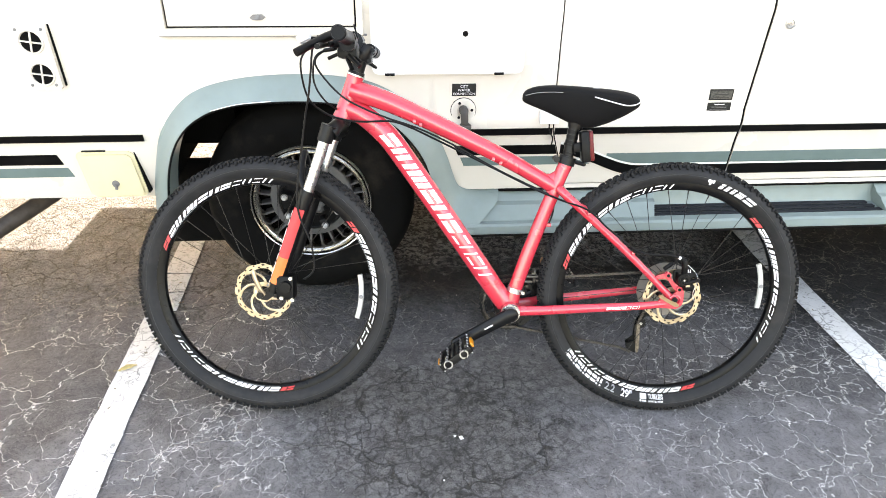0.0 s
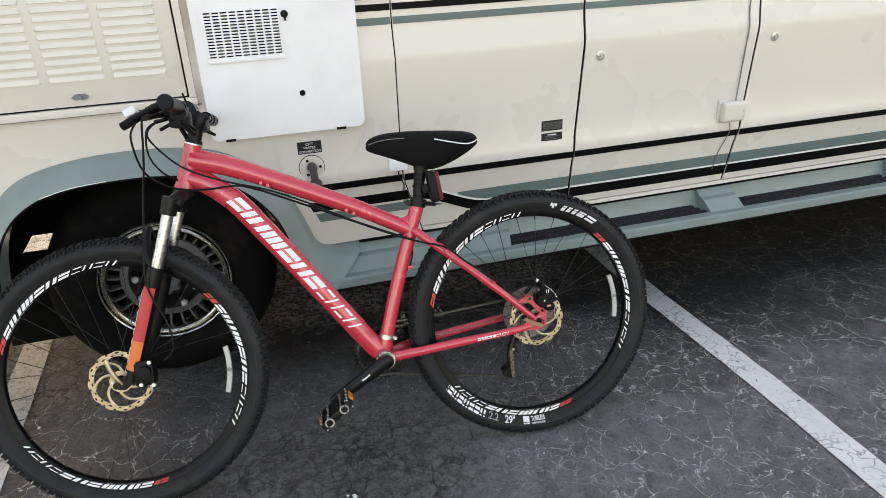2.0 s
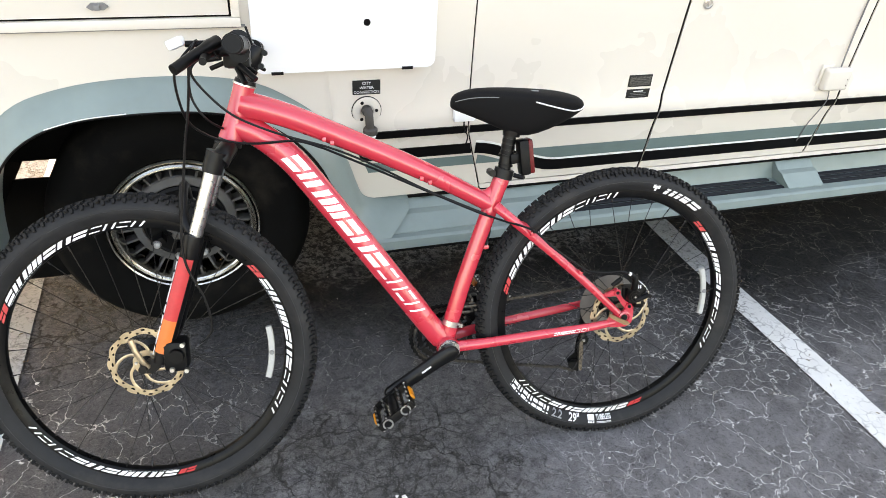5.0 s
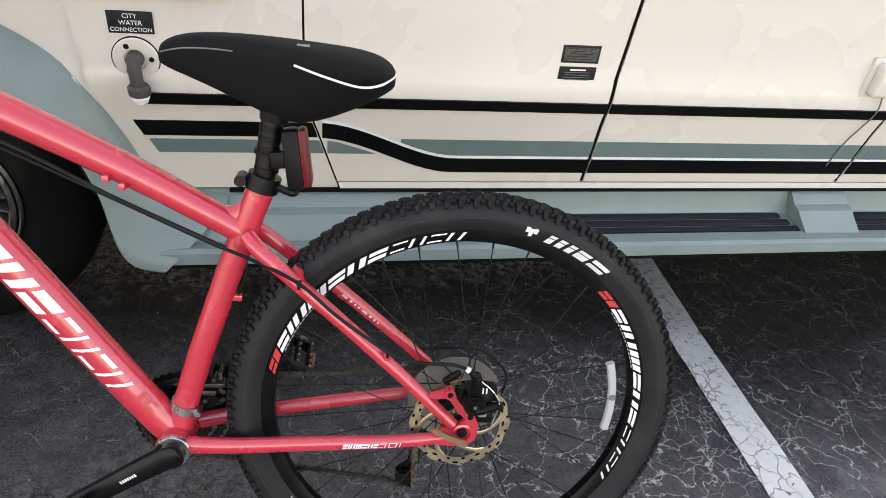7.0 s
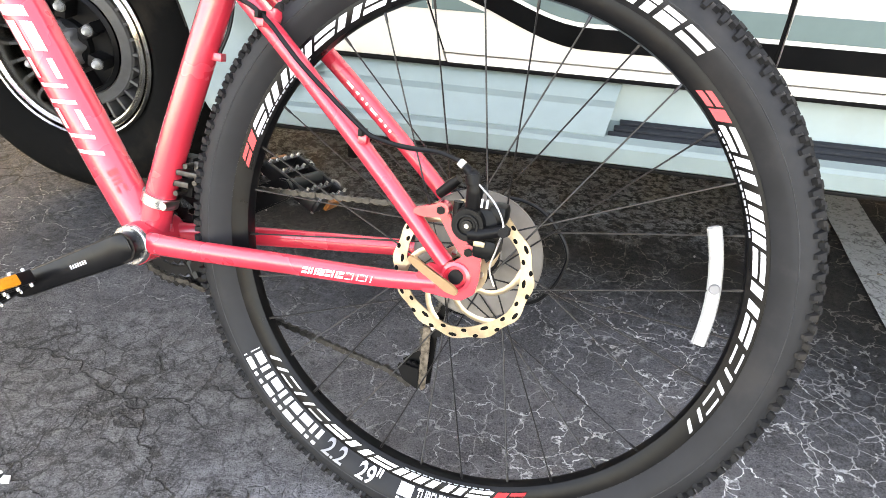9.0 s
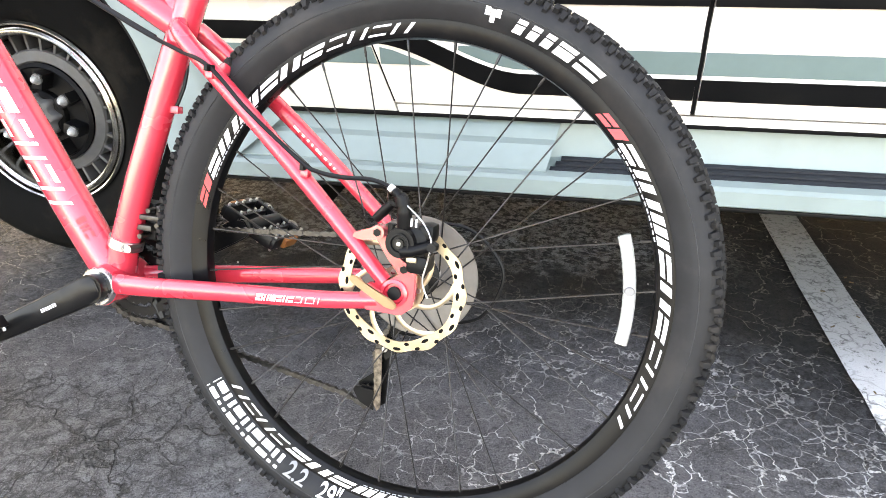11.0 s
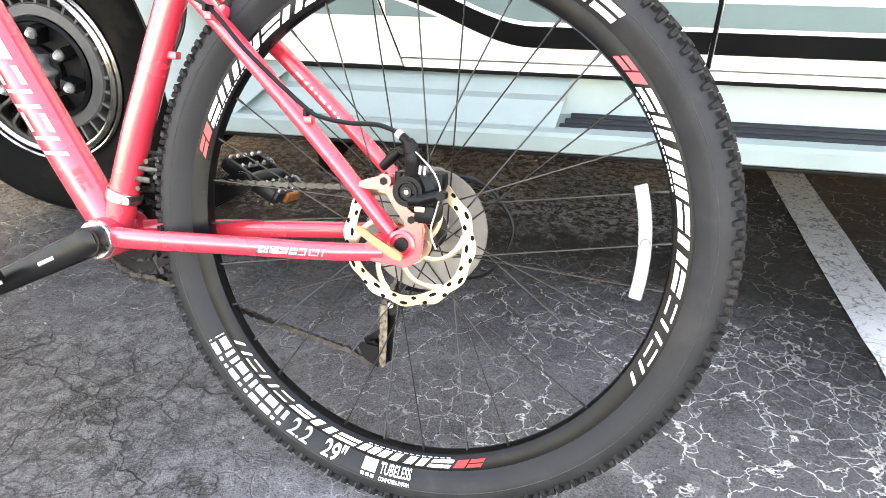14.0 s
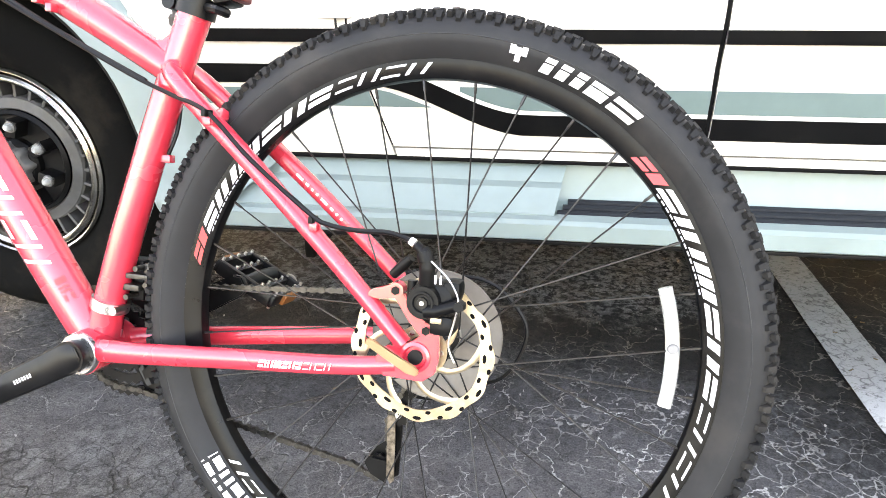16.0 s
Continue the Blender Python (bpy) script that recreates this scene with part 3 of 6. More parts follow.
def side_band(name, label, mat, x0, x1, lo, hi, lift=0.0022, ends=(0.0, 0.0), smooth=60):
    """A tape on the wall between two heights; ends slant by that much."""
    bm = bmesh.new()
    n = max(2, int((x1 - x0) / 0.025))
    rows = []
    for i in range(n + 1):
        s = i / n
        x = x0 + (x1 - x0) * s
        zl, zh = (lo(x), hi(x)) if callable(lo) else (lo, hi)
        row = []
        for k in range(6):
            z = zl + (zh - zl) * k / 5
            xx = x + (zh - z) * (ends[0] * (1 - s) + ends[1] * s)
            row.append((xx, z))
        rows.append([(bm.verts.new((a, side_y(b) - lift, b)), bm.verts.new((a, side_y(b) - 0.0005, b))) for a, b in row])
    for a, b in zip(rows, rows[1:]):
        for k in range(5):
            bm.faces.new((a[k][0], b[k][0], b[k + 1][0], a[k + 1][0]))
        bm.faces.new((a[0][0], b[0][0], b[0][1], a[0][1]))
        bm.faces.new((a[5][0], b[5][0], b[5][1], a[5][1]))
    for r in (rows[0], rows[-1]):
        for k in range(5):
            bm.faces.new((r[k][0], r[k + 1][0], r[k + 1][1], r[k][1]))
    return part(name, bm, mat, RV, label, smooth)


def swoop(x):
    return 0.118 * (1 - smooth_step(0.425, 0.725, x))


for a, b in ((0.088, 0.3965), (0.4055, 1.0365), (1.0465, 1.747), (1.757, FRONT_END)):
    side_band("rub_strip", "black rubber rub strip", M_STRIPE_BLACK, a, b, 0.641, 0.664, 0.006)
side_band("rub_strip", "black rubber rub strip", M_STRIPE_BLACK, REAR_END, -0.925, 0.639, 0.662, 0.006)
for a, b in ((0.434, 1.0385), (1.0485, 1.739), (1.749, FRONT_END)):
    side_band("stripe", "black side stripe", M_STRIPE_BLACK, a, b, lambda x: 0.471 + swoop(x) * 0.78, lambda x: 0.511 + swoop(x) * 0.76)
    side_band("pinstripe", "white pinstripe", M_STRIPE_WHITE, a, b, lambda x: 0.5115 + swoop(x) * 0.76, lambda x: 0.5185 + swoop(x) * 0.76)
side_band("stripe", "black side stripe", M_STRIPE_BLACK, 0.072, 0.414, 0.564, 0.600, ends=(0.4, 0.31))
side_band("stripe", "teal side stripe", M_STRIPE_TEAL, 0.094, 0.428, 0.522, 0.555, ends=(0.4, 0.31))
side_band("stripe", "teal side stripe", M_STRIPE_TEAL, 0.445, 0.545, lambda x: 0.522, lambda x: max(0.523, 0.555 - 0.36 * max(0, x - 0.455)))
side_band("stripe", "teal side stripe", M_STRIPE_TEAL, 0.600, 1.0385, lambda x: min(0.560, 0.5195 + swoop(x) * 0.76), lambda x: 0.5615)
for a, b in ((1.0485, 1.739), (1.749, FRONT_END)):
    side_band("stripe", "teal side stripe", M_STRIPE_TEAL, a, b, 0.5195, 0.5615)
side_band("stripe", "black side stripe", M_STRIPE_BLACK, REAR_END, -1.215, 0.555, 0.592, ends=(0, 0.35))
side_band("stripe", "teal side stripe", M_STRIPE_TEAL, REAR_END, -1.195, 0.508, 0.543, ends=(0, 0.35))
for a, b in ((0.284, 0.3965), (0.4035, 1.062), (1.073, 1.776), (1.787, FRONT_END)):
    side_band("stripe", "teal upper stripe", M_STRIPE_TEAL, a, b, 1.150, 1.172)
    side_band("stripe", "black upper stripe", M_STRIPE_BLACK, a, b, 1.192, 1.212)
    side_band("stripe", "teal upper stripe", M_STRIPE_TEAL, a, b, 1.226, 1.245)


# fender flare round the rear wheel
def fender():
    bm = bmesh.new()
    sec = [(0.0, 2.004), (0.05, 1.992), (0.2, 1.976), (0.45, 1.956), (0.75, 1.938), (0.95, 1.930), (1.0, 1.934), (1.0, 1.97), (0.97, 2.06)]
    o3, i3 = spline([(x, 0, z) for x, z in ARCH], 4), spline([(x, 0, z) for x, z in ARCH_IN], 4)
    rows = []
    for a, b in zip(o3, i3):
        row = []
        toe = smooth_step(0.48, 0.31, b.z) if b.x > -0.4 else 0.0
        for f, y in sec:
            p = a.lerp(b, f)
            yy = y - 0.034 * toe * f
            if f == 0.0:
                yy = side_y(p.z) - 0.001
            row.append(bm.verts.new((p.x, yy, p.z)))
        rows.append(row)
    for a, b in zip(rows, rows[1:]):
        for k in range(len(sec) - 1):
            bm.faces.new((a[k], a[k + 1], b[k + 1], b[k]))
    part("fender_flare", bm, M_TEAL, RV, "scuffed teal fender flare", smooth=60)
    bm = bmesh.new()
    tube(bm, [(p.x, 1.934, p.z) for p in spline([(x, 0, z) for x, z in ARCH_IN[:-4]], 4)], 0.004, 8)
    part("edge_trim", bm, M_PLASTIC, RV, "black rubber edge trim")
    # a scrape on the lip
    lip = spline([(x, 1.9275, z + 0.005) for x, z in ARCH_IN[5:8]], 5)
    part("scrape", a_tube(lip, 0.0014, 6), M_STRIPE_WHITE, RV, "pale scrape along the lip")


fender()
# dark wheel well
bm = bmesh.new()
rows = []
for x, z in ARCH_IN:
    rows.append((bm.verts.new((x - 0.03 if x < -0.4 else x + 0.03, 2.03, z + 0.03)), bm.verts.new((x - 0.03 if x < -0.4 else x + 0.03, 2.65, z + 0.05))))
for k, (a, b) in enumerate(zip(rows, rows[1:])):
    bm.faces.new((a[0], b[0], b[1], a[1]))
part("wheel_well", bm, M_UNDER, RV, "black wheel-well liner", smooth=60)
part("mud_flap", a_box((-1.02, 2.30, 0.10), (-0.72, 2.312, 0.452), 0.003), M_UNDER, RV, "black rubber mud flap")
part("flap_bracket", a_box((-0.925, 2.302, 0.44), (-0.902, 2.315, 0.60), 0.002), M_UNDER, RV, "black flap bracket")
part("flap_hanger", a_box((-1.02, 2.29, 0.515), (-0.70, 2.32, 0.80), 0.004), M_UNDER, RV, "black wheel-well splash panel")
part("wheel_well_back", a_box((-0.97, 2.62, 0.47), (0.2, 2.64, 0.88)), M_UNDER, RV)


# running board: a shelf with wells for the steps
def board(name, x0, x1, prof, mat, label, cut=(0, 0)):
    bm = bmesh.new()
    n = max(1, int((x1 - x0) / 0.3))
    rows = []
    for i in range(n + 1):
        s = i / n
        top = max(z for y, z in prof)
        rows.append([bm.verts.new((x0 + (x1 - x0) * s + (cut[0] * (1 - s) + cut[1] * s) * (top - z), y, z)) for y, z in prof])
    for a, b in zip(rows, rows[1:]):
        for k in range(len(prof)):
            j = (k + 1) % len(prof)
            bm.faces.new((a[k], a[j], b[j], b[k]))
    bm.faces.new(rows[0])
    bm.faces.new(rows[-1][::-1])
    return part(name, bm, mat, RV, label, smooth=30)


B_OUT, B_LOW = 1.911, 0.307
board("running_board", 0.100, FRONT_END, [(2.07, 0.422), (2.050, 0.420), (2.044, 0.364), (2.036, 0.345), (1.962, 0.337), (1.956, 0.345), (1.922, 0.345), (1.913, 0.339),
                                         (B_OUT, 0.312), (1.917, B_LOW), (1.94, B_LOW), (1.96, 0.322), (2.07, 0.322)], M_TEAL, "teal moulded running board")
FILL = [(2.053, 0.420), (2.043, 0.416), (2.014, 0.388), (1.992, 0.383), (1.984, 0.374), (1.946, 0.3475), (1.946, 0.332), (2.053, 0.332)]
board("step_filler", 0.13, 0.803, FILL, M_TEAL, "teal sloped board top", (0, -0.30))
board("step_filler", 1.629, 1.790, FILL, M_TEAL, "teal sloped pier between steps", (0.18, 0.12))
board("step_filler", 2.60, 2.76, FILL, M_TEAL, "teal sloped pier between steps", (0.18, 0.12))
for x0, x1 in ((0.787, 1.640), (1.806, 2.61), (2.776, 3.6)):
    for k in range(3):
        y, z = 1.964 + 0.0255 * k, 0.3375 + 0.0028 * k
        bm = bmesh.new()
        box(bm, (x0 + 0.010 * k, y, z), (x1 - 0.014 * k, y + 0.0195, z + 0.007), 0.0025)
        part("tread_strip", bm, M_GREY, RV, "dark grey ribbed tread strip")
part("board_edge", a_box((0.10, B_OUT - 0.001, B_LOW - 0.004), (FRONT_END, B_OUT + 0.02, B_LOW + 0.002), 0.001), M_PLASTIC, RV, "black rubber lower edge")
part("body_gasket", a_box((0.235, 2.031, 0.4170), (FRONT_END, 2.052, 0.4222), 0.001), M_GAP, RV, "black gasket line")


# rear wheel of the motorhome
def coach_wheel():
    c = Vector((-0.430, 2.090, 0.357))
    R, Rr = 0.372, 0.218
    bm = bmesh.new()
    lathe(bm, [(Rr - 0.004, 0.02), (Rr + 0.006, 0.008), (0.245, -0.006), (0.29, -0.016), (0.325, -0.012), (0.345, 0.002), (0.352, 0.012), (R - 0.006, 0.028), (R, 0.05),
               (R, 0.17), (R - 0.012, 0.20), (0.30, 0.225), (Rr, 0.20)], 96, c)
    tyre = part("tyre", bm, M_OLDTYRE, RV, "worn black truck tyre", smooth=35)
    bm = bmesh.new()
    lathe(bm, [(Rr + 0.002, 0.016), (Rr + 0.001, 0.006), (Rr - 0.004, 0.001), (Rr - 0.008, 0.004), (Rr - 0.0095, 0.020)], 96, c)
    lathe(bm, [(Rr - 0.0125, 0.020), (Rr - 0.014, 0.006), (Rr - 0.019, 0.002), (Rr - 0.022, 0.006), (Rr - 0.025, 0.003), (Rr - 0.029, 0.006), (Rr - 0.032, 0.016), (Rr - 0.034, 0.05), (Rr - 0.02, 0.09)], 96, c)
    rim = part("rim", bm, M_CHROME, RV, "polished double trim ring", smooth=30)
    bm = bmesh.new()
    lathe(bm, [(Rr - 0.0085, 0.019), (Rr - 0.0135, 0.019)], 96, c)
    part("trim_groove", bm, M_UNDER, rim)
    bm = bmesh.new()
    lathe(bm, [(0.186, 0.095), (0.150, 0.09), (0.03, 0.09)], 64, c)
    part("rim_back", bm, M_UNDER, rim)
    for k in range(28):
        a = 2 * math.pi * (k + 0.5) / 28
        m = Matrix.Translation(c) @ Matrix.Rotation(-a, 4, 'Y')
        part("vane", a_box((0.146, 0.045, -0.0035), (0.188, 0.085, 0.0035), 0.001, m), M_COVER, rim)
    bm = bmesh.new()
    lathe(bm, [(0.150, 0.09), (0.150, 0.048), (0.146, 0.042), (0.124, 0.038), (0.120, 0.042), (0.118, 0.06)], 72, c)
    part("cover_ring", bm, M_COVER, rim, "dull grey cover ring", smooth=30)
    bm = bmesh.new()
    lathe(bm, [(0.120, 0.036), (0.112, 0.030), (0.108, 0.033), (0.085, 0.033), (0.06, 0.033), (0.058, 0.02), (0.05, 0.012), (0.001, 0.010)], 48, c)
    part("hub", bm, M_HUB, rim, "black iron hub", smooth=30)
    bm = bmesh.new()
    face = []
    for r, y in ((0.050, 0.02), (0.048, 0.004), (0.040, -0.004), (0.022, -0.006), (0.001, -0.006)):
        face.append([bm.verts.new(c + Vector(((r * (1 + 0.10 * math.cos(8 * b) * (r > 0.03))) * math.cos(b), y, (r * (1 + 0.10 * math.cos(8 * b) * (r > 0.03))) * math.sin(b)))) for b in [2 * math.pi * j / 64 for j in range(64)]])
    for p, q in zip(face, face[1:]):
        for j in range(64):
            bm.faces.new((p[j], p[(j + 1) % 64], q[(j + 1) % 64], q[j]))
    part("hub_cap", bm, M_COVER, rim, "grey scalloped hub cap", smooth=40)
    for k in range(8):
        a = radians(27 + 45 * k)
        p = c + Vector((0.096 * math.cos(a), 0, 0.096 * math.sin(a)))
        m = Matrix.Translation(c) @ Matrix.Rotation(-a, 4, 'Y')
        part("nut_boss", a_box((0.070, -0.006, -0.013), (0.110, 0.052, 0.013), 0.004, m), M_HUB, rim)
        part("nut_washer", a_tube([p + Vector((0, -0.004, 0)), p + Vector((0, -0.009, 0))], [0.0135, 0.0125], 16), M_DULL, rim)
        part("lug_nut", a_tube([p + Vector((0, -0.007, 0)), p + Vector((0, -0.017, 0)), p + Vector((0, -0.022, 0))], [0.0092, 0.0085, 0.0045], 12), M_NUT, rim, "bright lug nut")
    # the inner wheel of the pair
    bm = bmesh.new()
    lathe(bm, [(0.2, 0.30), (0.30, 0.27), (R - 0.01, 0.30), (R, 0.33), (R, 0.46), (0.3, 0.5), (0.2, 0.48)], 64, c)
    part("inner_tyre", bm, M_OLDTYRE, RV, "black inner twin tyre")


coach_wheel()


# ---- fittings on the side
def louvre_door():
    x0, x1, z0, z1, y = -0.809, -0.211, 0.969, 1.478, 1.990
    bm = bmesh.new()
    for a, b, c_, d in ((x0, z0, x1, z0 + 0.022), (x0, z1 - 0.022, x1, z1), (x0, z0 + 0.022, x0 + 0.02, z1 - 0.022), (x1 - 0.02, z0 + 0.022, x1, z1 - 0.022)):
        box(bm, (a, y - 0.012, b), (c_, y + 0.035, d), 0.003)
    fr = part("vent_frame", bm, M_CREAM, RV, "cream aluminium door frame")
    part("frame_shadow_gap", a_box((x0 + 0.018, y + 0.004, z0 + 0.02), (x1 - 0.018, y + 0.03, z1 - 0.02)), M_GAP, fr)
    dr = part("louvred_door", a_box((x0 + 0.025, y - 0.004, z0 + 0.027), (x1 - 0.025, y + 0.012, z1 - 0.025), 0.003), M_CREAM, RV, "cream louvred refrigerator vent door")
    for c_ in range(3):
        for r in range(15):
            a = x0 + 0.055 + c_ * 0.165
            z = z0 + 0.096 + r * 0.0232
            bm = bmesh.new()
            prof = [(y - 0.004, z), (y - 0.0085, z + 0.0012), (y - 0.008, z + 0.004), (y - 0.004, z + 0.015)]
            rows = [[bm.verts.new((xx, yy, zz)) for yy, zz in prof] for xx in (a, a + 0.004, a + 0.141, a + 0.145)]
            for k in (0, 3):
                for v, (yy, zz) in zip(rows[k], prof):
                    v.co.y = y - 0.0045
            for p, q in zip(rows, rows[1:]):
                for k in range(3):
                    bm.faces.new((p[k], p[k + 1], q[k + 1], q[k]))
            part("louvre", bm, M_CREAM, dr, smooth=0)
    bm = bmesh.new()
    slab(bm, [(-0.542, 1.022), (-0.532, 1.030), (-0.506, 1.030), (-0.496, 1.022), (-0.506, 1.015), (-0.532, 1.015)], y - 0.014, y - 0.003)
    box(bm, (-0.525, y - 0.022, 1.016), (-0.513, y - 0.012, 1.028), 0.002)
    part("latch", bm, M_DULL, dr, "small grey turn latch")
    part("lower_rail", a_box((x0 - 0.003, 1.984, z0 - 0.003), (x1 + 0.01, 2.002, z0 + 0.001), 0.001), M_DULL, fr)


louvre_door()


def heater_panel():
    x0, x1, z0, z1, y = -0.189, 0.281, 0.853, 1.38, 1.968
    bm = bmesh.new()
    slab(bm, rounded(x0, z0, x1, z1, 0.022), y, 2.01)
    ob = part("heater_door", bm, M_WHITE, RV, "white enamelled water heater door with grille", smooth=50)
    gx0, gx1, gz0, gz1 = -0.155, 0.055, 1.083, 1.226
    part("grille_void", a_box((gx0, y - 0.0015, gz0 + 0.014), (gx1, y + 0.001, gz1)), M_GAP, ob)
    for k in range(16):
        z = gz0 + 0.014 + (gz1 - gz0 - 0.014) * k / 15
        part("grille_bar", a_box((gx0, y - 0.006, z - 0.0022), (gx1, y - 0.001, z + 0.0022), 0.0006), M_WHITE, ob)
    for k in range(10):
        x = gx0 + (gx1 - gx0) * k / 9
        part("grille_bar", a_box((x - 0.0028, y - 0.0065, gz0 + 0.012), (x + 0.0028, y - 0.001, gz1), 0.0006), M_WHITE, ob)
    part("grille_frame", a_box((gx0 - 0.004, y - 0.007, gz0), (gx1 + 0.004, y - 0.001, gz0 + 0.014), 0.002), M_WHITE, ob)
    bm = bmesh.new()
    tube(bm, [(0.0965, y + 0.002, 0.975), (0.0965, y - 0.002, 0.975)], [0.0095, 0.0085], 20)
    part("drain_hole", bm, M_GAP, ob, "round black hole")
    bm = bmesh.new()
    lathe(bm, [(0.011, 0.0), (0.010, -0.004), (0.004, -0.006), (0.0005, -0.006)], 20, (0.072, y, 1.207))
    box(bm, (0.0695, y - 0.010, 1.189), (0.0745, y - 0.002, 1.208), 0.001)
    part("lock", bm, M_HUB, ob, "small dark keyed lock")
    for a in (-0.15, 0.19):
        part("hinge_tab", a_box((a, y - 0.002, z0 - 0.004), (a + 0.03, y + 0.01, z0 + 0.004), 0.001), M_HUB, ob)


heater_panel()

# exhaust vent plate with two round ports
bm = bmesh.new()
slab(bm, [(-1.222, 0.825), (-1.216, 0.816), (-1.127, 0.816), (-1.121, 0.825), (-1.129, 1.003), (-1.224, 1.003)], 1.975, 2.01)
vp = part("vent_plate", bm, M_CREAM, RV, "cream furnace vent plate with two round ports")
bm = bmesh.new()
slab(bm, [(-1.1205, 0.821), (-1.1172, 0.821), (-1.1252, 1.003), (-1.1285, 1.003)], 1.992, 2.0)
part("vent_seal", bm, M_GAP, vp)
for cx, cz in ((-1.176, 0.957), (-1.169, 0.862)):
    c = Vector((cx, 1.975, cz))
    bm = bmesh.new()
    lathe(bm, [(0.036, 0.001), (0.036, -0.006), (0.033, -0.008), (0.030, -0.004), (0.030, 0.0005)], 32, c)
    ring = part("port", bm, M_CREAM, vp)
    part("port_void", a_tube([c + Vector((0, -0.0005, 0)), c + Vector((0, -0.002, 0))], 0.030, 28), M_GAP, ring)
    for r in (0, 90):
        m = Matrix.Translation(c) @ Matrix.Rotation(radians(r + 8), 4, 'Y')
        part("port_bar", a_box((-0.031, -0.007, -0.002), (0.031, -0.002, 0.002), 0, m), M_CREAM, ring)
for x, z in ((-1.208, 0.829), (-1.138, 0.829), (-1.212, 0.992), (-1.140, 0.992)):
    part("screw", a_tube([(x, 1.976, z), (x, 1.972, z)], [0.005, 0.004], 10), M_DULL, vp)

# fuel filler hatch
def hatch(x0, z0, x1, z1, r, y0, y1, mat, parent, label, name):
    b = bmesh.new()
    slab(b, [(x + 0.15 * (0.605 - z), z) for x, z in rounded(x0, z0, x1, z1, r)], y0, y1)
    return part(name, b, mat, parent, label, smooth=50)


fh = hatch(-1.158, 0.442, -0.974, 0.603, 0.022, 2.003, 2.07, M_TAN, RV, "yellowed cream plastic fuel hatch frame", "filler_hatch")
hatch(-1.149, 0.449, -0.984, 0.593, 0.018, 1.995, 2.01, M_TAN, fh, "yellowed lid", "hatch_lid")
hatch(-0.9735, 0.452, -0.9695, 0.597, 0.001, 2.006, 2.05, M_GAP, fh, "", "hatch_gap")
part("hatch_hinge", a_box((-1.133, 2.0, 0.6015), (-1.058, 2.012, 0.6065), 0.001), M_HUB, fh)
bm = bmesh.new()
lathe(bm, [(0.012, 0.0), (0.011, -0.004), (0.0005, -0.005)], 20, (-1.047, 1.995, 0.492))
box(bm, (-1.050, 1.987, 0.473), (-1.042, 1.993, 0.492), 0.001)
part("hatch_lock", bm, M_DULL, fh, "small worn lock")

# city water inlet and its label
lb = part("label_plate", a_box((0.061, 1.9975, 0.773), (0.138, 1.9995, 0.8135), 0.001), M_LABEL, RV, "black engraved label above the water inlet")
for k, w in enumerate(("CITY", "WATER", "CONNECTION")):
    bm = text_mesh(w, 0.0115 if k < 2 else 0.0105)
    bmesh.ops.translate(bm, vec=(0.0995, 1.9970, 0.8045 - 0.0122 * k), verts=bm.verts)
    part("lettering", bm, M_DECAL, lb, "white capital letters", smooth=0)
c = Vector((0.099, 2.0, 0.726))
bm = bmesh.new()
lathe(bm, [(0.0405, 0.0), (0.0400, -0.004), (0.0375, -0.006), (0.020, -0.006), (0.019, -0.002), (0.0005, -0.002)], 40, c)
wi = part("water_inlet", bm, M_CREAM, RV, "cream round water inlet flange with dark rim", smooth=35)
bm = bmesh.new()
lathe(bm, [(0.0402, 0.0), (0.0420, 0.0), (0.0420, -0.0030), (0.0402, -0.0030)], 40, c, True)
part("flange_seal", bm, M_HUB, wi, "dark sealant ring")
for a in (118, 2, 238):
    p = c + Vector((0.0275 * math.cos(radians(a)), -0.006, 0.0275 * math.sin(radians(a))))
    part("flange_screw", a_tube([p, p + Vector((0, -0.002, 0))], [0.0050, 0.0042], 10), M_HUB, wi)
bm = tube(bmesh.new(), spline([c + Vector((0, 0, 0.002)), c + Vector((0, -0.022, 0.003)), c + Vector((0.001, -0.032, -0.006)), c + Vector((0.003, -0.034, -0.040))], 5), [0.0150] * 6 + [0.0118] * 10, 14)
part("elbow", bm, M_ELBOW, wi, "dull grey-brown plastic elbow")
bm = tube(bmesh.new(), [c + Vector((0.004, -0.034, -0.036)), c + Vector((0.004, -0.034, -0.041)), c + Vector((0.004, -0.034, -0.053)), c + Vector((0.004, -0.034, -0.056))], [0.0165, 0.0205, 0.0205, 0.0180], 10)
part("coupling", bm, M_ELBOW, wi, "grey-brown ribbed hose coupling", smooth=25)
bm = tube(bmesh.new(), [c + Vector((0.004, -0.034, -0.056)), c + Vector((0.004, -0.034, -0.061)), c + Vector((0.005, -0.034, -0.072))], [0.0150, 0.0165, 0.0110], 12)
part("cap", bm, M_WHITE, wi, "white plastic cap")

# warning labels
for z0, z1, worn in ((0.749, 0.786, True), (0.700, 0.741, False)):
    lp = part("warning_label", a_box((0.914, 1.9985, z0), (0.995, 2.0002, z1), 0.0003), M_LABEL, RV, "small black warning label with unreadable print")
    if worn:
        part("faded_field", a_box((0.9185, 1.9980, z0 + 0.0035), (0.9905, 1.9984, z1 - 0.005), 0.0001), M_FADED, lp, "faded grey print field")
    for k in range(6):
        z = z1 - 0.0065 - k * 0.0054
        w = 0.062 - 0.006 * (k % 3) if worn or k else 0.034
        h = 0.0006 if worn or k else 0.0015
        part("print_line", a_box((0.9545 - w / 2, 1.9974, z - h), (0.9545 + w / 2, 1.9978, z + h)), M_LABEL if worn else M_DULL if k else M_DECAL, lp)

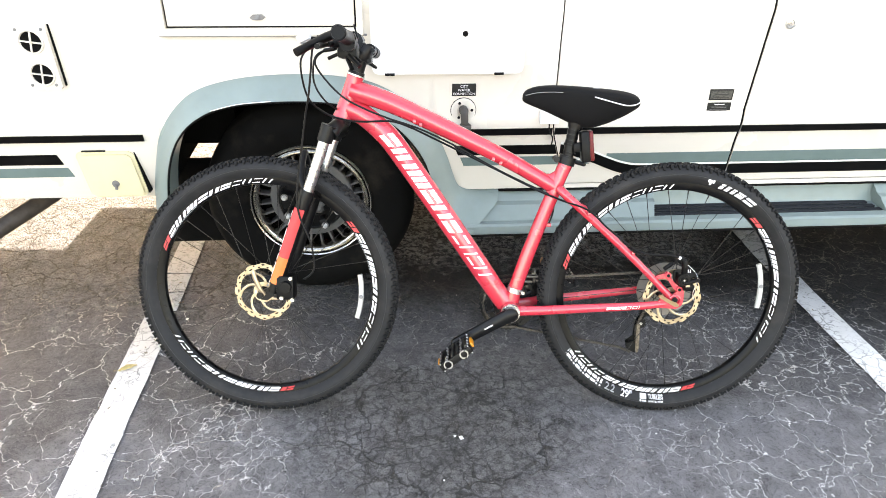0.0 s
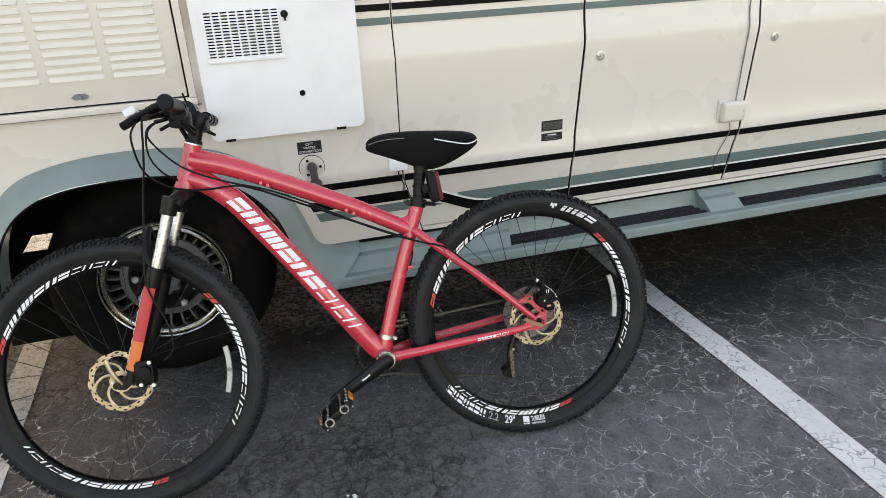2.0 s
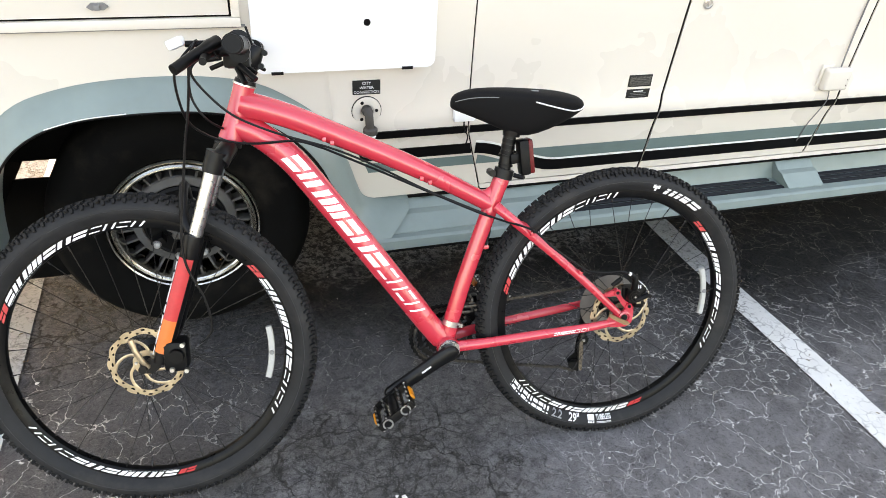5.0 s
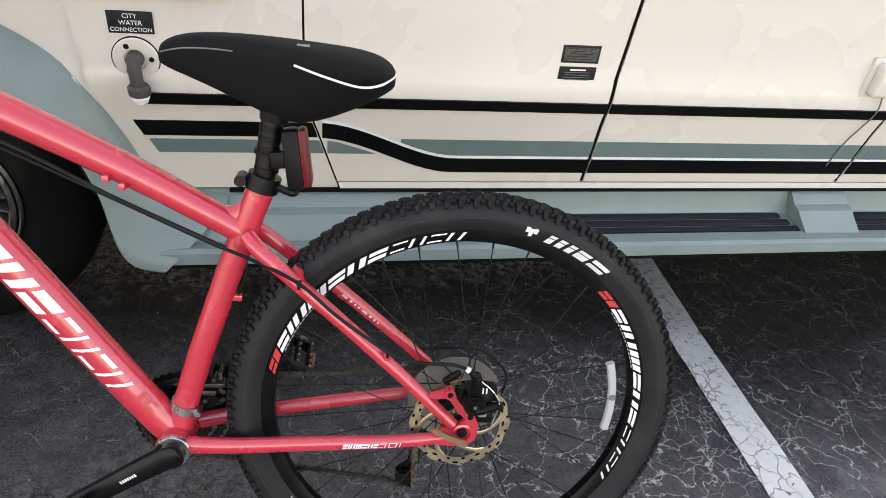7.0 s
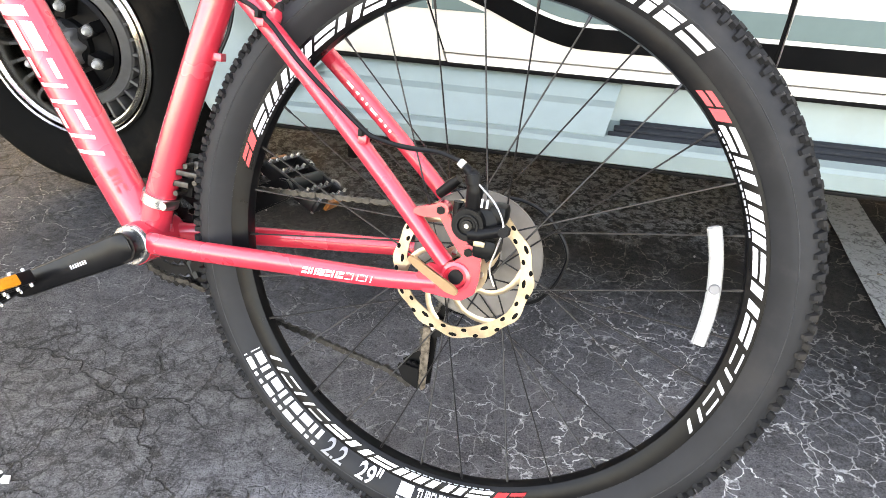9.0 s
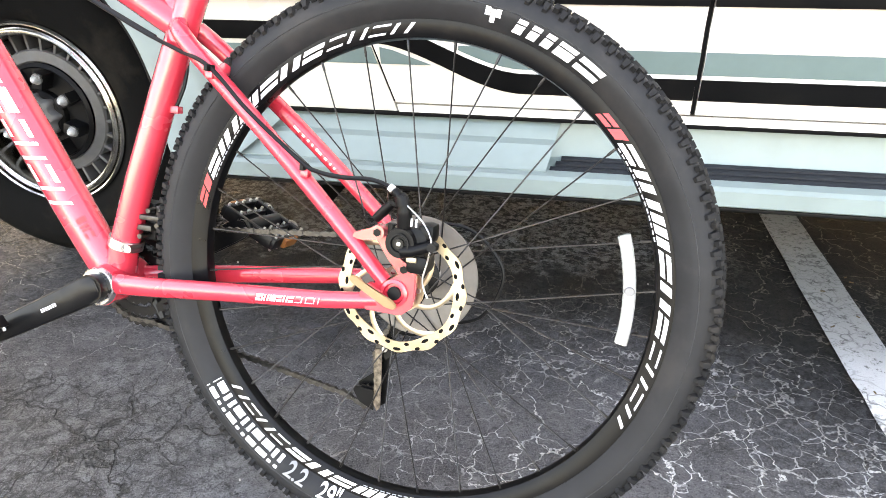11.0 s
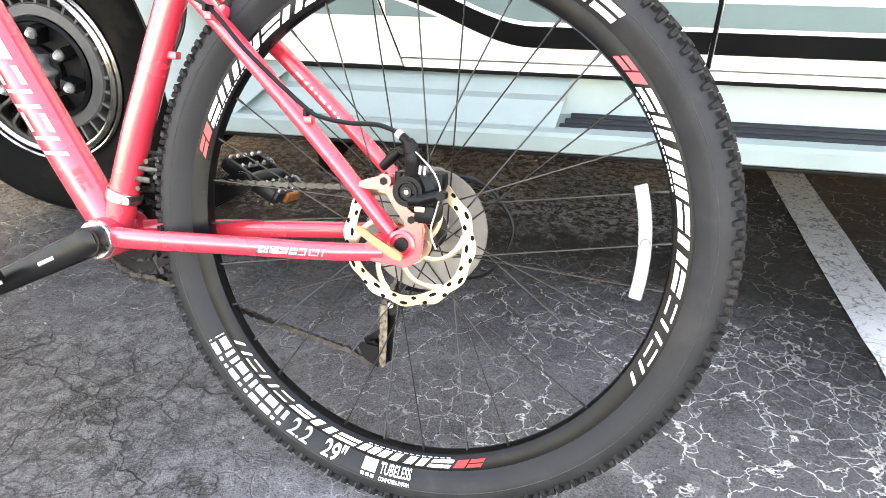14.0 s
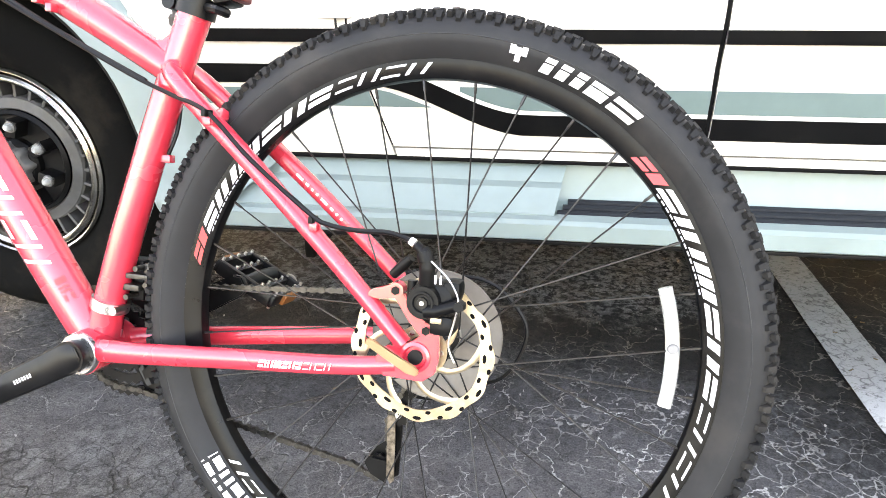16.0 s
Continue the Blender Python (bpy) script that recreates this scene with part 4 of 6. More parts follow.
# round locks
for x, z in ((1.128, 0.995), (1.853, 1.004)):
    bm = bmesh.new()
    lathe(bm, [(0.017, 0.001), (0.016, -0.004), (0.012, -0.005), (0.010, -0.002), (0.0005, -0.003)], 28, (x, side_y(z), z))
    box(bm, (x - 0.0015, side_y(z) - 0.005, z - 0.006), (x + 0.0015, side_y(z) - 0.002, z + 0.006))
    part("door_lock", bm, M_STEEL, RV, "round chromed lock")

# junction box with cables
jb = part("junction_box", a_box((1.652, 1.966, 0.703), (1.754, 1.996, 0.780), 0.012, None, 3), M_CREAM, RV, "cream plastic junction box")
part("back_plate", a_box((1.643, 1.992, 0.696), (1.690, 2.001, 0.788), 0.003), M_CREAM, jb)
for z in (0.722, 0.742):
    part("box_screw", a_tube([(1.740, 1.967, z), (1.740, 1.9645, z)], [0.0022, 0.0018], 8), M_HUB, jb)
part("cable", a_tube(spline([(1.712, 1.985, 0.772), (1.726, 1.996, 0.88), (1.728, 1.994, 0.96), (1.730, 1.992, 1.05), (1.732, 2.008, 1.13), (1.736, 2.014, 1.4), (1.738, 2.016, 2.0)], 6), 0.0026, 8), M_DULL, RV, "grey cable along the seam")
part("cable", a_tube(spline([(1.696, 1.985, 0.708), (1.704, 1.984, 0.665), (1.694, 1.994, 0.620), (1.681, 2.006, 0.570), (1.676, 2.020, 0.500)], 6), 0.0018, 8), M_DULL, RV, "thin grey cable")
# catch near the first seam with a wire below it
part("door_catch", a_box((0.350, 1.975, 0.682), (0.414, 2.0, 0.722), 0.006), M_WHITE, RV, "white plastic door catch")
part("cable", a_tube(spline([(0.383, 1.985, 0.684), (0.386, 1.984, 0.655), (0.40, 1.99, 0.63), (0.402, 2.005, 0.60)], 6), 0.0022, 8), M_CABLE, RV, "thin dark wire")
# exhaust pipe
part("exhaust_pipe", a_tube([(-1.20, 2.55, 0.42), (-1.43, 2.20, 0.325), (-1.56, 2.02, 0.275)], 0.030, 20, cap=False), M_RUST, RV, "rusty exhaust pipe")
part("exhaust_mouth", a_tube([(-1.50, 2.105, 0.298), (-1.545, 2.04, 0.281)], 0.026, 20), M_GAP, RV)

# ---------------------------------------------------------------- mountain bike
PSI, LAM, WR = radians(5.0), radians(15.0), 0.3755
EX = Vector((math.cos(PSI), -math.sin(PSI), 0))
EY = Vector((math.sin(PSI) * math.cos(LAM), math.cos(PSI) * math.cos(LAM), -math.sin(LAM)))
EZ = EX.cross(EY)
REAR_HUB = Vector((0.6345, 1.453, 0.3675))
BIKE_M = Matrix.Translation(REAR_HUB - EZ * WR) @ Matrix((EX, EY, EZ)).transposed().to_4x4()
BIKE = thing("mountain_bike", "red hardtail mountain bike leaning beside the motorhome, bar turned", "bicycle", BIKE_M, shift=(0, 0, WR))

# steering: the fork, bar and front wheel turn about the head tube's axis
HEAD_T, HEAD_B = Vector((-0.889, 0, 0.576)), Vector((-0.926, 0, 0.463))
STEER_AXIS = (HEAD_T - HEAD_B).normalized()
STEER = Matrix.Translation(HEAD_B) @ Matrix.Rotation(radians(-2.2), 4, 'X') @ Matrix.Rotation(radians(-1.5), 4, STEER_AXIS) @ Matrix.Translation(-HEAD_B)
FRONT_HUB = Vector((-1.138, 0, -0.018))
BB = Vector((-0.447, 0, -0.067))


def turned_bar(bm):
    bmesh.ops.translate(bm, vec=(0.071, 0, -0.038), verts=bm.verts)
    return turned(bm)


def turned(bm):
    bmesh.ops.transform(bm, matrix=STEER, verts=bm.verts)
    return bm


def ring_patch(bm, c, sa, sb, ra, rb, y, lean):
    """A curved patch on a wheel's flank; lean degrees of slant for each metre outwards."""
    rows = []
    for j in range(4):
        row = []
        for r in (ra, rb):
            a = radians(sa + (sb - sa) * j / 3 + lean * (r - 0.3))
            row.append(bm.verts.new(Vector(c) + Vector((r * math.cos(a), y(r), r * math.sin(a)))))
        rows.append(row)
    for p, q in zip(rows, rows[1:]):
        bm.faces.new((p[0], p[1], q[1], q[0]))


def mark_bars(kind, w, h):
    """The plain bars of one mark in a unit box, as (u0, v0, u1, v1)."""
    low, top = (0.0, 0.0, 1.0, h), (0.0, 1 - h, 1.0, 1.0)
    left, right, mid = (0.0, 0.0, w, 1.0), (1 - w, 0.0, 1.0, 1.0), (0.5 - w * 0.5, 0.0, 0.5 + w * 0.5, 1.0)
    return {"post": [(0.0, 0.0, 1.0, 1.0)], "stack": [low, top], "pair": [left, right], "trio": [left, mid, right]}[kind]


def ring_marks(put, c, a0, a1, r0, r1, y, marks, w=0.34, h=0.26, gap=0.16, lean=0.0, flip=False):
    """A row of abstract marks on a wheel's flank from angle a0 to a1, one mesh each: (kind, width)."""
    total = sum(k[1] for k in marks)
    at = 0.0
    for kind, wide in marks:
        s0, s1 = a0 + (a1 - a0) * (at + gap / 2) / total, a0 + (a1 - a0) * (at + wide - gap / 2) / total
        at += wide
        bm = bmesh.new()
        for u0, v0, u1, v1 in mark_bars(kind, w / max(0.6, wide), h):
            if flip:
                v0, v1 = 1 - v1, 1 - v0
            ring_patch(bm, c, s0 + (s1 - s0) * u0, s0 + (s1 - s0) * u1, r0 + (r1 - r0) * v0, r0 + (r1 - r0) * v1, y, lean)
        put(bm)


BOLD_ROW = (("stack", 1.0), ("post", 0.45), ("pair", 1.05), ("trio", 1.3), ("stack", 1.05), ("pair", 1.05), ("stack", 1.0))
THIN_ROW = (("stack", 1.0), ("pair", 1.0), ("stack", 1.0), ("pair", 1.0))


def build_wheel(c, starts, rear, xf=None):
    """Rim with its tyre, spokes, hub, disc and reflector about c."""
    fin = (lambda b: turned(b)) if xf else (lambda b: b)
    bm = bmesh.new()
    lathe(bm, [(0.3175, -0.0125), (0.3165, -0.0140), (0.3135, -0.0138), (0.302, -0.0125), (0.296, -0.0085), (0.2945, 0.0), (0.296, 0.0085), (0.302, 0.0125), (0.3135, 0.0138), (0.3165, 0.0140), (0.3175, 0.0125), (0.312, 0.0)], 128, c, True)
    rim = part("wheel", fin(bm), M_RIM, BIKE, "black double-wall alloy rim", smooth=35)
    # tyre
    w, rr = 0.0285, WR - 0.0055
    prof = [(0.3155, -0.0125), (0.321, -0.0175)]
    cr = rr - w
    for k in range(-2, 15):
        up = math.sin(radians(-20 + 220 * (k + 2) / 16))
        prof.append((cr + w * up * (0.88 if up > 0 else 1.0), -w * math.cos(radians(-20 + 220 * (k + 2) / 16))))
    prof += [(0.321, 0.0175), (0.3155, 0.0125)]
    bm = bmesh.new()
    lathe(bm, prof, 144, c)
    tyre = part("tyre", fin(bm), M_RUBBER, rim, "black knobbly mountain bike tyre", smooth=50)
    yl = w * math.cos(math.asin((0.3405 - cr) / w)) + 0.0002
    bm = bmesh.new()
    lathe(bm, [(0.3399, -yl + 0.0004), (0.3405, -yl - 0.0005), (0.3411, -yl + 0.0004)], 144, c)
    part("mould_line", fin(bm), M_MOULD, tyre, smooth=30)
    bm = bmesh.new()
    n = 106
    random.seed(4 if rear else 9)
    for k in range(n):
        a = 2 * math.pi * k / n
        for tilt, half, l, hgt, off in ((-53, 0.0060, 0.0048, 0.0050, 0.0), (-43, 0.0036, 0.0036, 0.0040, 0.5), (-29, 0.0044, 0.0052, 0.0026, 0.25), (-11, 0.0044, 0.0058, 0.0014, 0.12),
                                        (11, 0.0044, 0.0058, 0.0014, 0.62), (29, 0.0044, 0.0052, 0.0026, 0.75), (53, 0.0060, 0.0048, 0.0050, 0.5), (43, 0.0036, 0.0036, 0.0040, 0.0)):
            b = a + 2 * math.pi * (off + random.uniform(-0.02, 0.02)) / n
            m = Matrix.Translation(Vector(c)) @ Matrix.Rotation(-b, 4, 'Y') @ Matrix.Translation((cr, 0, 0)) @ Matrix.Rotation(radians(tilt), 4, 'Z')
            vs = box(bm, (w - 0.005, -half, -l), (w + hgt, half, l))
            for v in vs:
                if v.co.x > w - 0.004:
                    v.co.y *= 0.76
                    v.co.z *= 0.74
                # the shoulder knobs narrow towards the sidewall and die away there
                if abs(tilt) > 50 and v.co.y * tilt > 0:
                    v.co.z *= 0.66
                    if v.co.x > w - 0.004:
                        v.co.x -= 0.0022
            bmesh.ops.transform(bm, matrix=m, verts=vs)
    part("tread", fin(bm), M_KNOB, tyre, "rows of square rubber knobs", smooth=0, kind="stuff")
    # hub and flanges
    half = 0.062 if rear else 0.046
    bm = bmesh.new()
    lathe(bm, [(0.006, -half), (0.010, -half), (0.013, -0.045 if rear else -0.036), (0.029, -0.036 if rear else -0.030), (0.029, -0.032 if rear else -0.026), (0.015, -0.026 if rear else -0.02),
               (0.015, 0.018), (0.028, 0.022 if rear else 0.026), (0.028, 0.026 if rear else 0.03), (0.012, 0.03), (0.010, half), (0.006, half)], 32, c)
    part("hub", fin(bm), M_BLACK, rim, "black disc hub")
    # 32 crossed spokes
    for k in range(32):
        a = 2 * math.pi * (k + 0.5) / 32
        left = k % 2 == 0
        y = (-0.033 if rear else -0.028) if left else (0.024 if rear else 0.028)
        cross = 1 if ((k + 1) // 2) % 2 else -1
        b = a + radians(66) * cross
        p = Vector(c) + Vector((0.0285 * math.cos(b), y + 0.002 * cross, 0.0285 * math.sin(b)))
        q = Vector(c) + Vector((0.297 * math.cos(a), y * 0.08, 0.297 * math.sin(a)))
        bm = a_tube([p, q.lerp(p, 0.05), q.lerp(p, 0.045), q], [0.0010, 0.0010, 0.0017, 0.0017], 6)
        part("spoke", fin(bm), M_SPOKE, rim)
    # rim decals: three runs of white blocks with a red end
    def face(r):
        return -0.0149 if r > 0.3135 else -0.0141
    def mark(mat, label):
        return lambda bm: part("rim_decal", fin(bm), mat, rim, label, smooth=0)
    for s in starts:
        ring_marks(mark(M_REDDECAL, "red rim mark"), c, s + 1.5, s - 6, 0.3005, 0.3120, face, (("stack", 1.0), ("post", 0.8)), 0.5, 0.42, 0.12, lean=-160)
        ring_marks(mark(M_DECAL, "bold white rim mark"), c, s - 6.2, s - 51.2, 0.3000, 0.3125, face, BOLD_ROW, 0.37, 0.40, 0.14, lean=-160)
        ring_marks(mark(M_DECAL, "thin white rim mark"), c, s - 51.5, s - 73, 0.3005, 0.3125, face, THIN_ROW, 0.22, 0.20, 0.22, lean=-160)
        ring_marks(mark(M_OUTLINE, "small pale print under the rim mark"), c, s - 7.5, s - 30, 0.2968, 0.2985, face, (("post", 1.0),) * 14, gap=0.3)
    # disc
    y = -0.050 if rear else -0.048
    R, rin = 0.080, 0.0665
    bm = bmesh.new()
    n = 144
    lo, hi = [], []
    outer = [R + 0.0016 * math.cos(12 * 2 * math.pi * k / n) for k in range(n)]
    inner = [rin - 0.0012 * math.cos(6 * 2 * math.pi * k / n) for k in range(n)]
    rings = []
    for rad, yy in ((outer, y - 0.001), (outer, y + 0.001), (inner, y + 0.001), (inner, y - 0.001)):
        rings.append([bm.verts.new(Vector(c) + Vector((rad[k] * math.cos(2 * math.pi * k / n), yy, rad[k] * math.sin(2 * math.pi * k / n)))) for k in range(n)])
    for i in range(4):
        a, b = rings[i], rings[(i + 1) % 4]
        for k in range(n):
            bm.faces.new((a[k], a[(k + 1) % n], b[(k + 1) % n], b[k]))
    disc = part("brake_disc", fin(bm), M_GOLD, rim, "golden tarnished brake disc", smooth=30)
    for k in range(6):
        a = 2 * math.pi * k / 6 + 0.3
        pts = []
        for j in range(9):
            s = j / 8
            r = 0.024 + (rin + 0.002 - 0.024) * s
            b = a + 0.95 * s ** 1.3
            pts.append(Vector(c) + Vector((r * math.cos(b), y, r * math.sin(b))))
        bm = bmesh.new()
        tube(bm, pts, [0.0042 - 0.001 * math.sin(math.pi * j / 8) for j in range(9)], 8)
        for v in bm.verts:
            v.co.y = y + (v.co.y - y) * 0.22
        part("disc_arm", fin(bm), M_GOLD, disc)
    bm = bmesh.new()
    lathe(bm, [(0.029, y - 0.001), (0.029, y + 0.001), (0.016, y + 0.001), (0.016, y - 0.001)], 36, c, True)
    part("disc_carrier", fin(bm), M_GOLD, disc)
    for k in range(36):
        m = Matrix.Translation(Vector(c)) @ Matrix.Rotation(-2 * math.pi * k / 36, 4, 'Y')
        r = 0.0735 + (0.0036 if k % 2 else -0.0032)
        h = 0.0034 if k % 3 else 0.0052
        bm = bmesh.new()
        bm.faces.new([bm.verts.new(m @ Vector((r + 0.0022 * math.cos(2 * math.pi * j / 8), y - 0.0014, h * math.sin(2 * math.pi * j / 8)))) for j in range(8)])
        part("disc_slot", fin(bm), M_GAP, disc, smooth=0)
    for k in range(6):
        a = 2 * math.pi * k / 6
        p = Vector(c) + Vector((0.022 * math.cos(a), y - 0.001, 0.022 * math.sin(a)))
        part("disc_bolt", fin(a_tube([p, p + Vector((0, -0.0025, 0))], [0.0035, 0.003], 8)), M_STEEL, disc)
    # spoke reflector: a curved clear bar
    a0, a1 = ((19.8, -8.6) if rear else (10.4, -17.4))
    bm = bmesh.new()
    rows = []
    for j in range(9):
        a = radians(a0 + (a1 - a0) * j / 8)
        e = 0.010
        rows.append([bm.verts.new(Vector(c) + Vector((r * math.cos(a), yy, r * math.sin(a)))) for r, yy in
                     ((0.2605, -0.010), (0.2715, -0.010), (0.2735, -0.006), (0.2715, 0.001), (0.2605, 0.001), (0.2585, -0.006))])
    for p, q in zip(rows, rows[1:]):
        for k in range(6):
            bm.faces.new((p[k], p[(k + 1) % 6], q[(k + 1) % 6], q[k]))
    bm.faces.new(rows[0])
    bm.faces.new(rows[-1][::-1])
    rf = part("reflector", fin(bm), M_REFLECT, rim, "clear white spoke reflector", smooth=30)
    a = radians((a0 + a1) / 2)
    p = Vector(c) + Vector((0.266 * math.cos(a), -0.0105, 0.266 * math.sin(a)))
    part("reflector_clip", fin(a_tube([p, p + Vector((0, -0.002, 0))], [0.006, 0.005], 14)), M_DULL, rf)
    # axle ends
    if rear:
        part("axle_nut", fin(a_tube([Vector(c) + Vector((0, -0.060, 0)), Vector(c) + Vector((0, -0.078, 0))], [0.009, 0.008], 16)), M_HUB, rim)
    return rim, tyre, disc


rear_wheel, rear_tyre, rear_disc = build_wheel(Vector((0, 0, 0)), (47.0, 167.5, -69.0), True)
front_wheel, front_tyre, front_disc = build_wheel(FRONT_HUB, (40.6, 159.8, -77.0), False, True)


def flank(r):
    """Left flank of the tyre at a radius."""
    w, cr = 0.0285, WR - 0.0055 - 0.0285
    return -math.sqrt(max(1e-6, w * w - (r - cr) ** 2)) - 0.0012


def tyre_mark(label):
    return lambda bm: part("tyre_marking", bm, M_DECAL, rear_wheel, label, smooth=0)


ring_marks(tyre_mark("bold white tyre mark"), Vector(), 74.0, 53.6, 0.3215, 0.3375, flank, (("trio", 1.5), ("post", 0.8), ("stack", 1.05)), 0.36, 0.40, 0.16, lean=-60)
bm = bmesh.new()
for a, r0, r1 in ((77.7, 0.3300, 0.3390), (76.6, 0.3235, 0.3375), (75.5, 0.3300, 0.3390)):
    ring_patch(bm, Vector(), a + 0.52, a - 0.52, r0, r1, flank, 0.0)
tyre_mark("small white shield emblem")(bm)
ring_marks(tyre_mark("bold white tyre mark"), Vector(), 213.4, 239.9, 0.3180, 0.3365, flank,
           (("post", 0.25), ("stack", 1.0), ("pair", 1.0), ("stack", 1.0), ("pair", 1.0), ("stack", 0.95), ("stack", 1.0), ("pair", 1.0)), 0.34, 0.38, 0.18, flip=True)


def tyre_text(words, size, a, r, mat, label, squeeze=1.0, weight=0.0):
    bm = text_mesh(words, size, 0.0004, weight)
    bmesh.ops.scale(bm, vec=(squeeze, 1, 1), verts=bm.verts)
    # letters face outwards with their feet away from the hub, bent round the tyre
    for v in bm.verts:
        rr, aa = r - v.co.z, radians(a) + v.co.x / r
        v.co = Vector((rr * math.cos(aa), flank(rr) - 0.0008 + v.co.y, rr * math.sin(aa)))
    part("tyre_marking", bm, mat, rear_wheel, label, smooth=0)


tyre_text("2.2", 0.0262, 244.4, 0.3268, M_OUTLINE, "grey tyre width figures", 1.05, 0.0003)
tyre_text('29"', 0.0262, 253.9, 0.3268, M_DECAL, "white tyre size figures", 0.95, 0.00035)
tyre_text("TUBELESS", 0.0155, 269.6, 0.3232, M_DECAL, "white tyre lettering", 0.66, 0.0002)
tyre_text("COMPATIBLE SYSTEM", 0.0072, 269.6, 0.3348, M_DECAL, "small white tyre lettering", 0.62, 0.0)
ring_marks(tyre_mark("small white square emblem"), Vector(), 261.3, 264.9, 0.3170, 0.3298, flank, (("post", 1.0),), gap=0.05)
ring_marks(tyre_mark("tiny white unreadable print"), Vector(), 261.3, 264.9, 0.3322, 0.3368, flank, (("post", 1.0),) * 3, gap=0.3)

# ---- frame
def ob_tube(name, pts, radii, label="", mat=None, squash=None, parent=None, seg=20, steer=False, cap=True):
    bm = a_tube(pts, radii, seg, squash, cap)
    return part(name, turned_bar(bm) if steer == "bar" else turned(bm) if steer else bm, mat or M_RED, parent or BIKE, label)


SEAT_T = Vector((-0.313, 0, 0.366))
head = ob_tube("head_tube", [HEAD_B, HEAD_B.lerp(HEAD_T, 0.15), HEAD_B.lerp(HEAD_T, 0.85), HEAD_T], [0.0265, 0.0235, 0.0220, 0.0230], "red tapered head tube", seg=28)
TT = spline([(-0.902, 0, 0.538), (-0.80, 0, 0.508), (-0.64, 0, 0.440), (-0.48, 0, 0.366), (-0.338, 0, 0.290)], 6)
top_tube = ob_tube("top_tube", TT, [0.029 - 0.009 * (k / (len(TT) - 1)) for k in range(len(TT))], "red hydroformed top tube", squash=0.95)
DT = spline([(-0.914, 0, 0.492), (-0.866, 0, 0.470), (-0.806, 0, 0.420), (-0.752, 0, 0.352), (-0.628, 0, 0.182), (-0.505, 0, 0.010), (-0.460, 0, -0.052)], 6)
down_tube = ob_tube("down_tube", DT, [0.0275 + 0.003 * math.sin(math.pi * k / (len(DT) - 1)) for k in range(len(DT))], "red thick down tube with white bars", squash=0.85)
seat_tube = ob_tube("seat_tube", [BB + Vector((0.003, 0, 0.01)), (-0.436, 0, -0.012), (-0.407, 0, 0.090), (-0.366, 0, 0.216), (-0.328, 0, 0.325), SEAT_T], [0.0215, 0.0205, 0.0200, 0.0195, 0.0195, 0.0205], "red seat tube")
ob_tube("gusset", [(-0.40, 0, 0.318), (-0.352, 0, 0.312), (-0.325, 0, 0.335)], [0.010, 0.018, 0.012], "red welded gusset", squash=0.7)
bbs = ob_tube("bottom_bracket", [BB + Vector((0, -0.037, 0)), BB + Vector((0, 0.037, 0))], 0.0285, "red bottom bracket shell", seg=28)
bm = bmesh.new()
lathe(bm, [(0.0275, -0.036), (0.0275, -0.042), (0.0255, -0.0445), (0.0195, -0.0445), (0.0185, -0.041)], 40, BB)
part("bearing_cup", bm, M_STEEL, bbs, "bright silver bearing cup")
for s in (-1, 1):
    ob_tube("chainstay", spline([BB + Vector((0.015, 0.030 * s, 0.004)), (-0.350, 0.044 * s, -0.053), (-0.23, 0.055 * s, -0.039), (-0.10, 0.066 * s, -0.025), (-0.022, 0.068 * s, -0.014)], 6),
            [0.0150 - 0.005 * k / 24 for k in range(25)], "red chainstay", squash=0.8)
    ob_tube("seatstay", spline([(-0.333, 0.020 * s, 0.292), (-0.305, 0.036 * s, 0.268), (-0.20, 0.050 * s, 0.180), (-0.10, 0.060 * s, 0.091), (-0.015, 0.068 * s, 0.010)], 6),
            [0.0125 - 0.003 * k / 24 for k in range(25)], "red seatstay")
ob_tube("stay_bridge", spline([(-0.258, -0.043, 0.232), (-0.262, -0.02, 0.242), (-0.262, 0.02, 0.242), (-0.258, 0.043, 0.232)], 5), 0.009, "red curved stay bridge")
# left dropout with its brake mount, right dropout
bm = bmesh.new()
slab(bm, [(-0.060, 0.058), (-0.056, 0.066), (-0.036, 0.0715), (-0.026, 0.0780), (-0.0165, 0.0720), (-0.019, 0.0605), (-0.044, 0.057)], -0.0715, -0.062)
slab(bm, [(-0.031, 0.063), (-0.018, 0.067), (-0.002, 0.044), (0.016, 0.038), (0.020, 0.024), (0.004, 0.020), (-0.010, 0.036), (-0.022, 0.053)], -0.0718, -0.064)
slab(bm, [(0.006, 0.026), (0.024, 0.028), (0.025, 0.0), (0.022, -0.016), (0.008, -0.027), (-0.012, -0.026), (-0.036, -0.026), (-0.046, -0.008), (-0.034, 0.008), (-0.020, 0.009), (-0.006, 0.014)], -0.0749, -0.067)
bmesh.ops.bevel(bm, geom=bm.edges[:], offset=0.0014, segments=2, affect='EDGES')
drop = part("dropout", bm, M_RED, BIKE, "red left dropout plate with brake mount")
for u, v in ((-0.0255, 0.0695), (0.0100, 0.0300)):
    part("mount_bolt", a_tube([(u, -0.072, v), (u, -0.0785, v)], [0.0052, 0.0048], 6), M_PLASTIC, drop)
    part("mount_boss", a_tube([(u, -0.064, v), (u, -0.077, v)], [0.0092, 0.0085], 18), M_RED, drop)
bm = bmesh.new()
lathe(bm, [(0.0165, -0.072), (0.0165, -0.078), (0.013, -0.079), (0.011, -0.074)], 28)
part("axle_seat", bm, M_RED, drop)
bm = bmesh.new()
slab(bm, [(-0.035, 0.02), (-0.035, -0.015), (0.01, -0.03), (0.012, 0.012), (-0.01, 0.025)], 0.066, 0.074)
part("dropout", bm, M_RED, BIKE, "red right dropout plate")
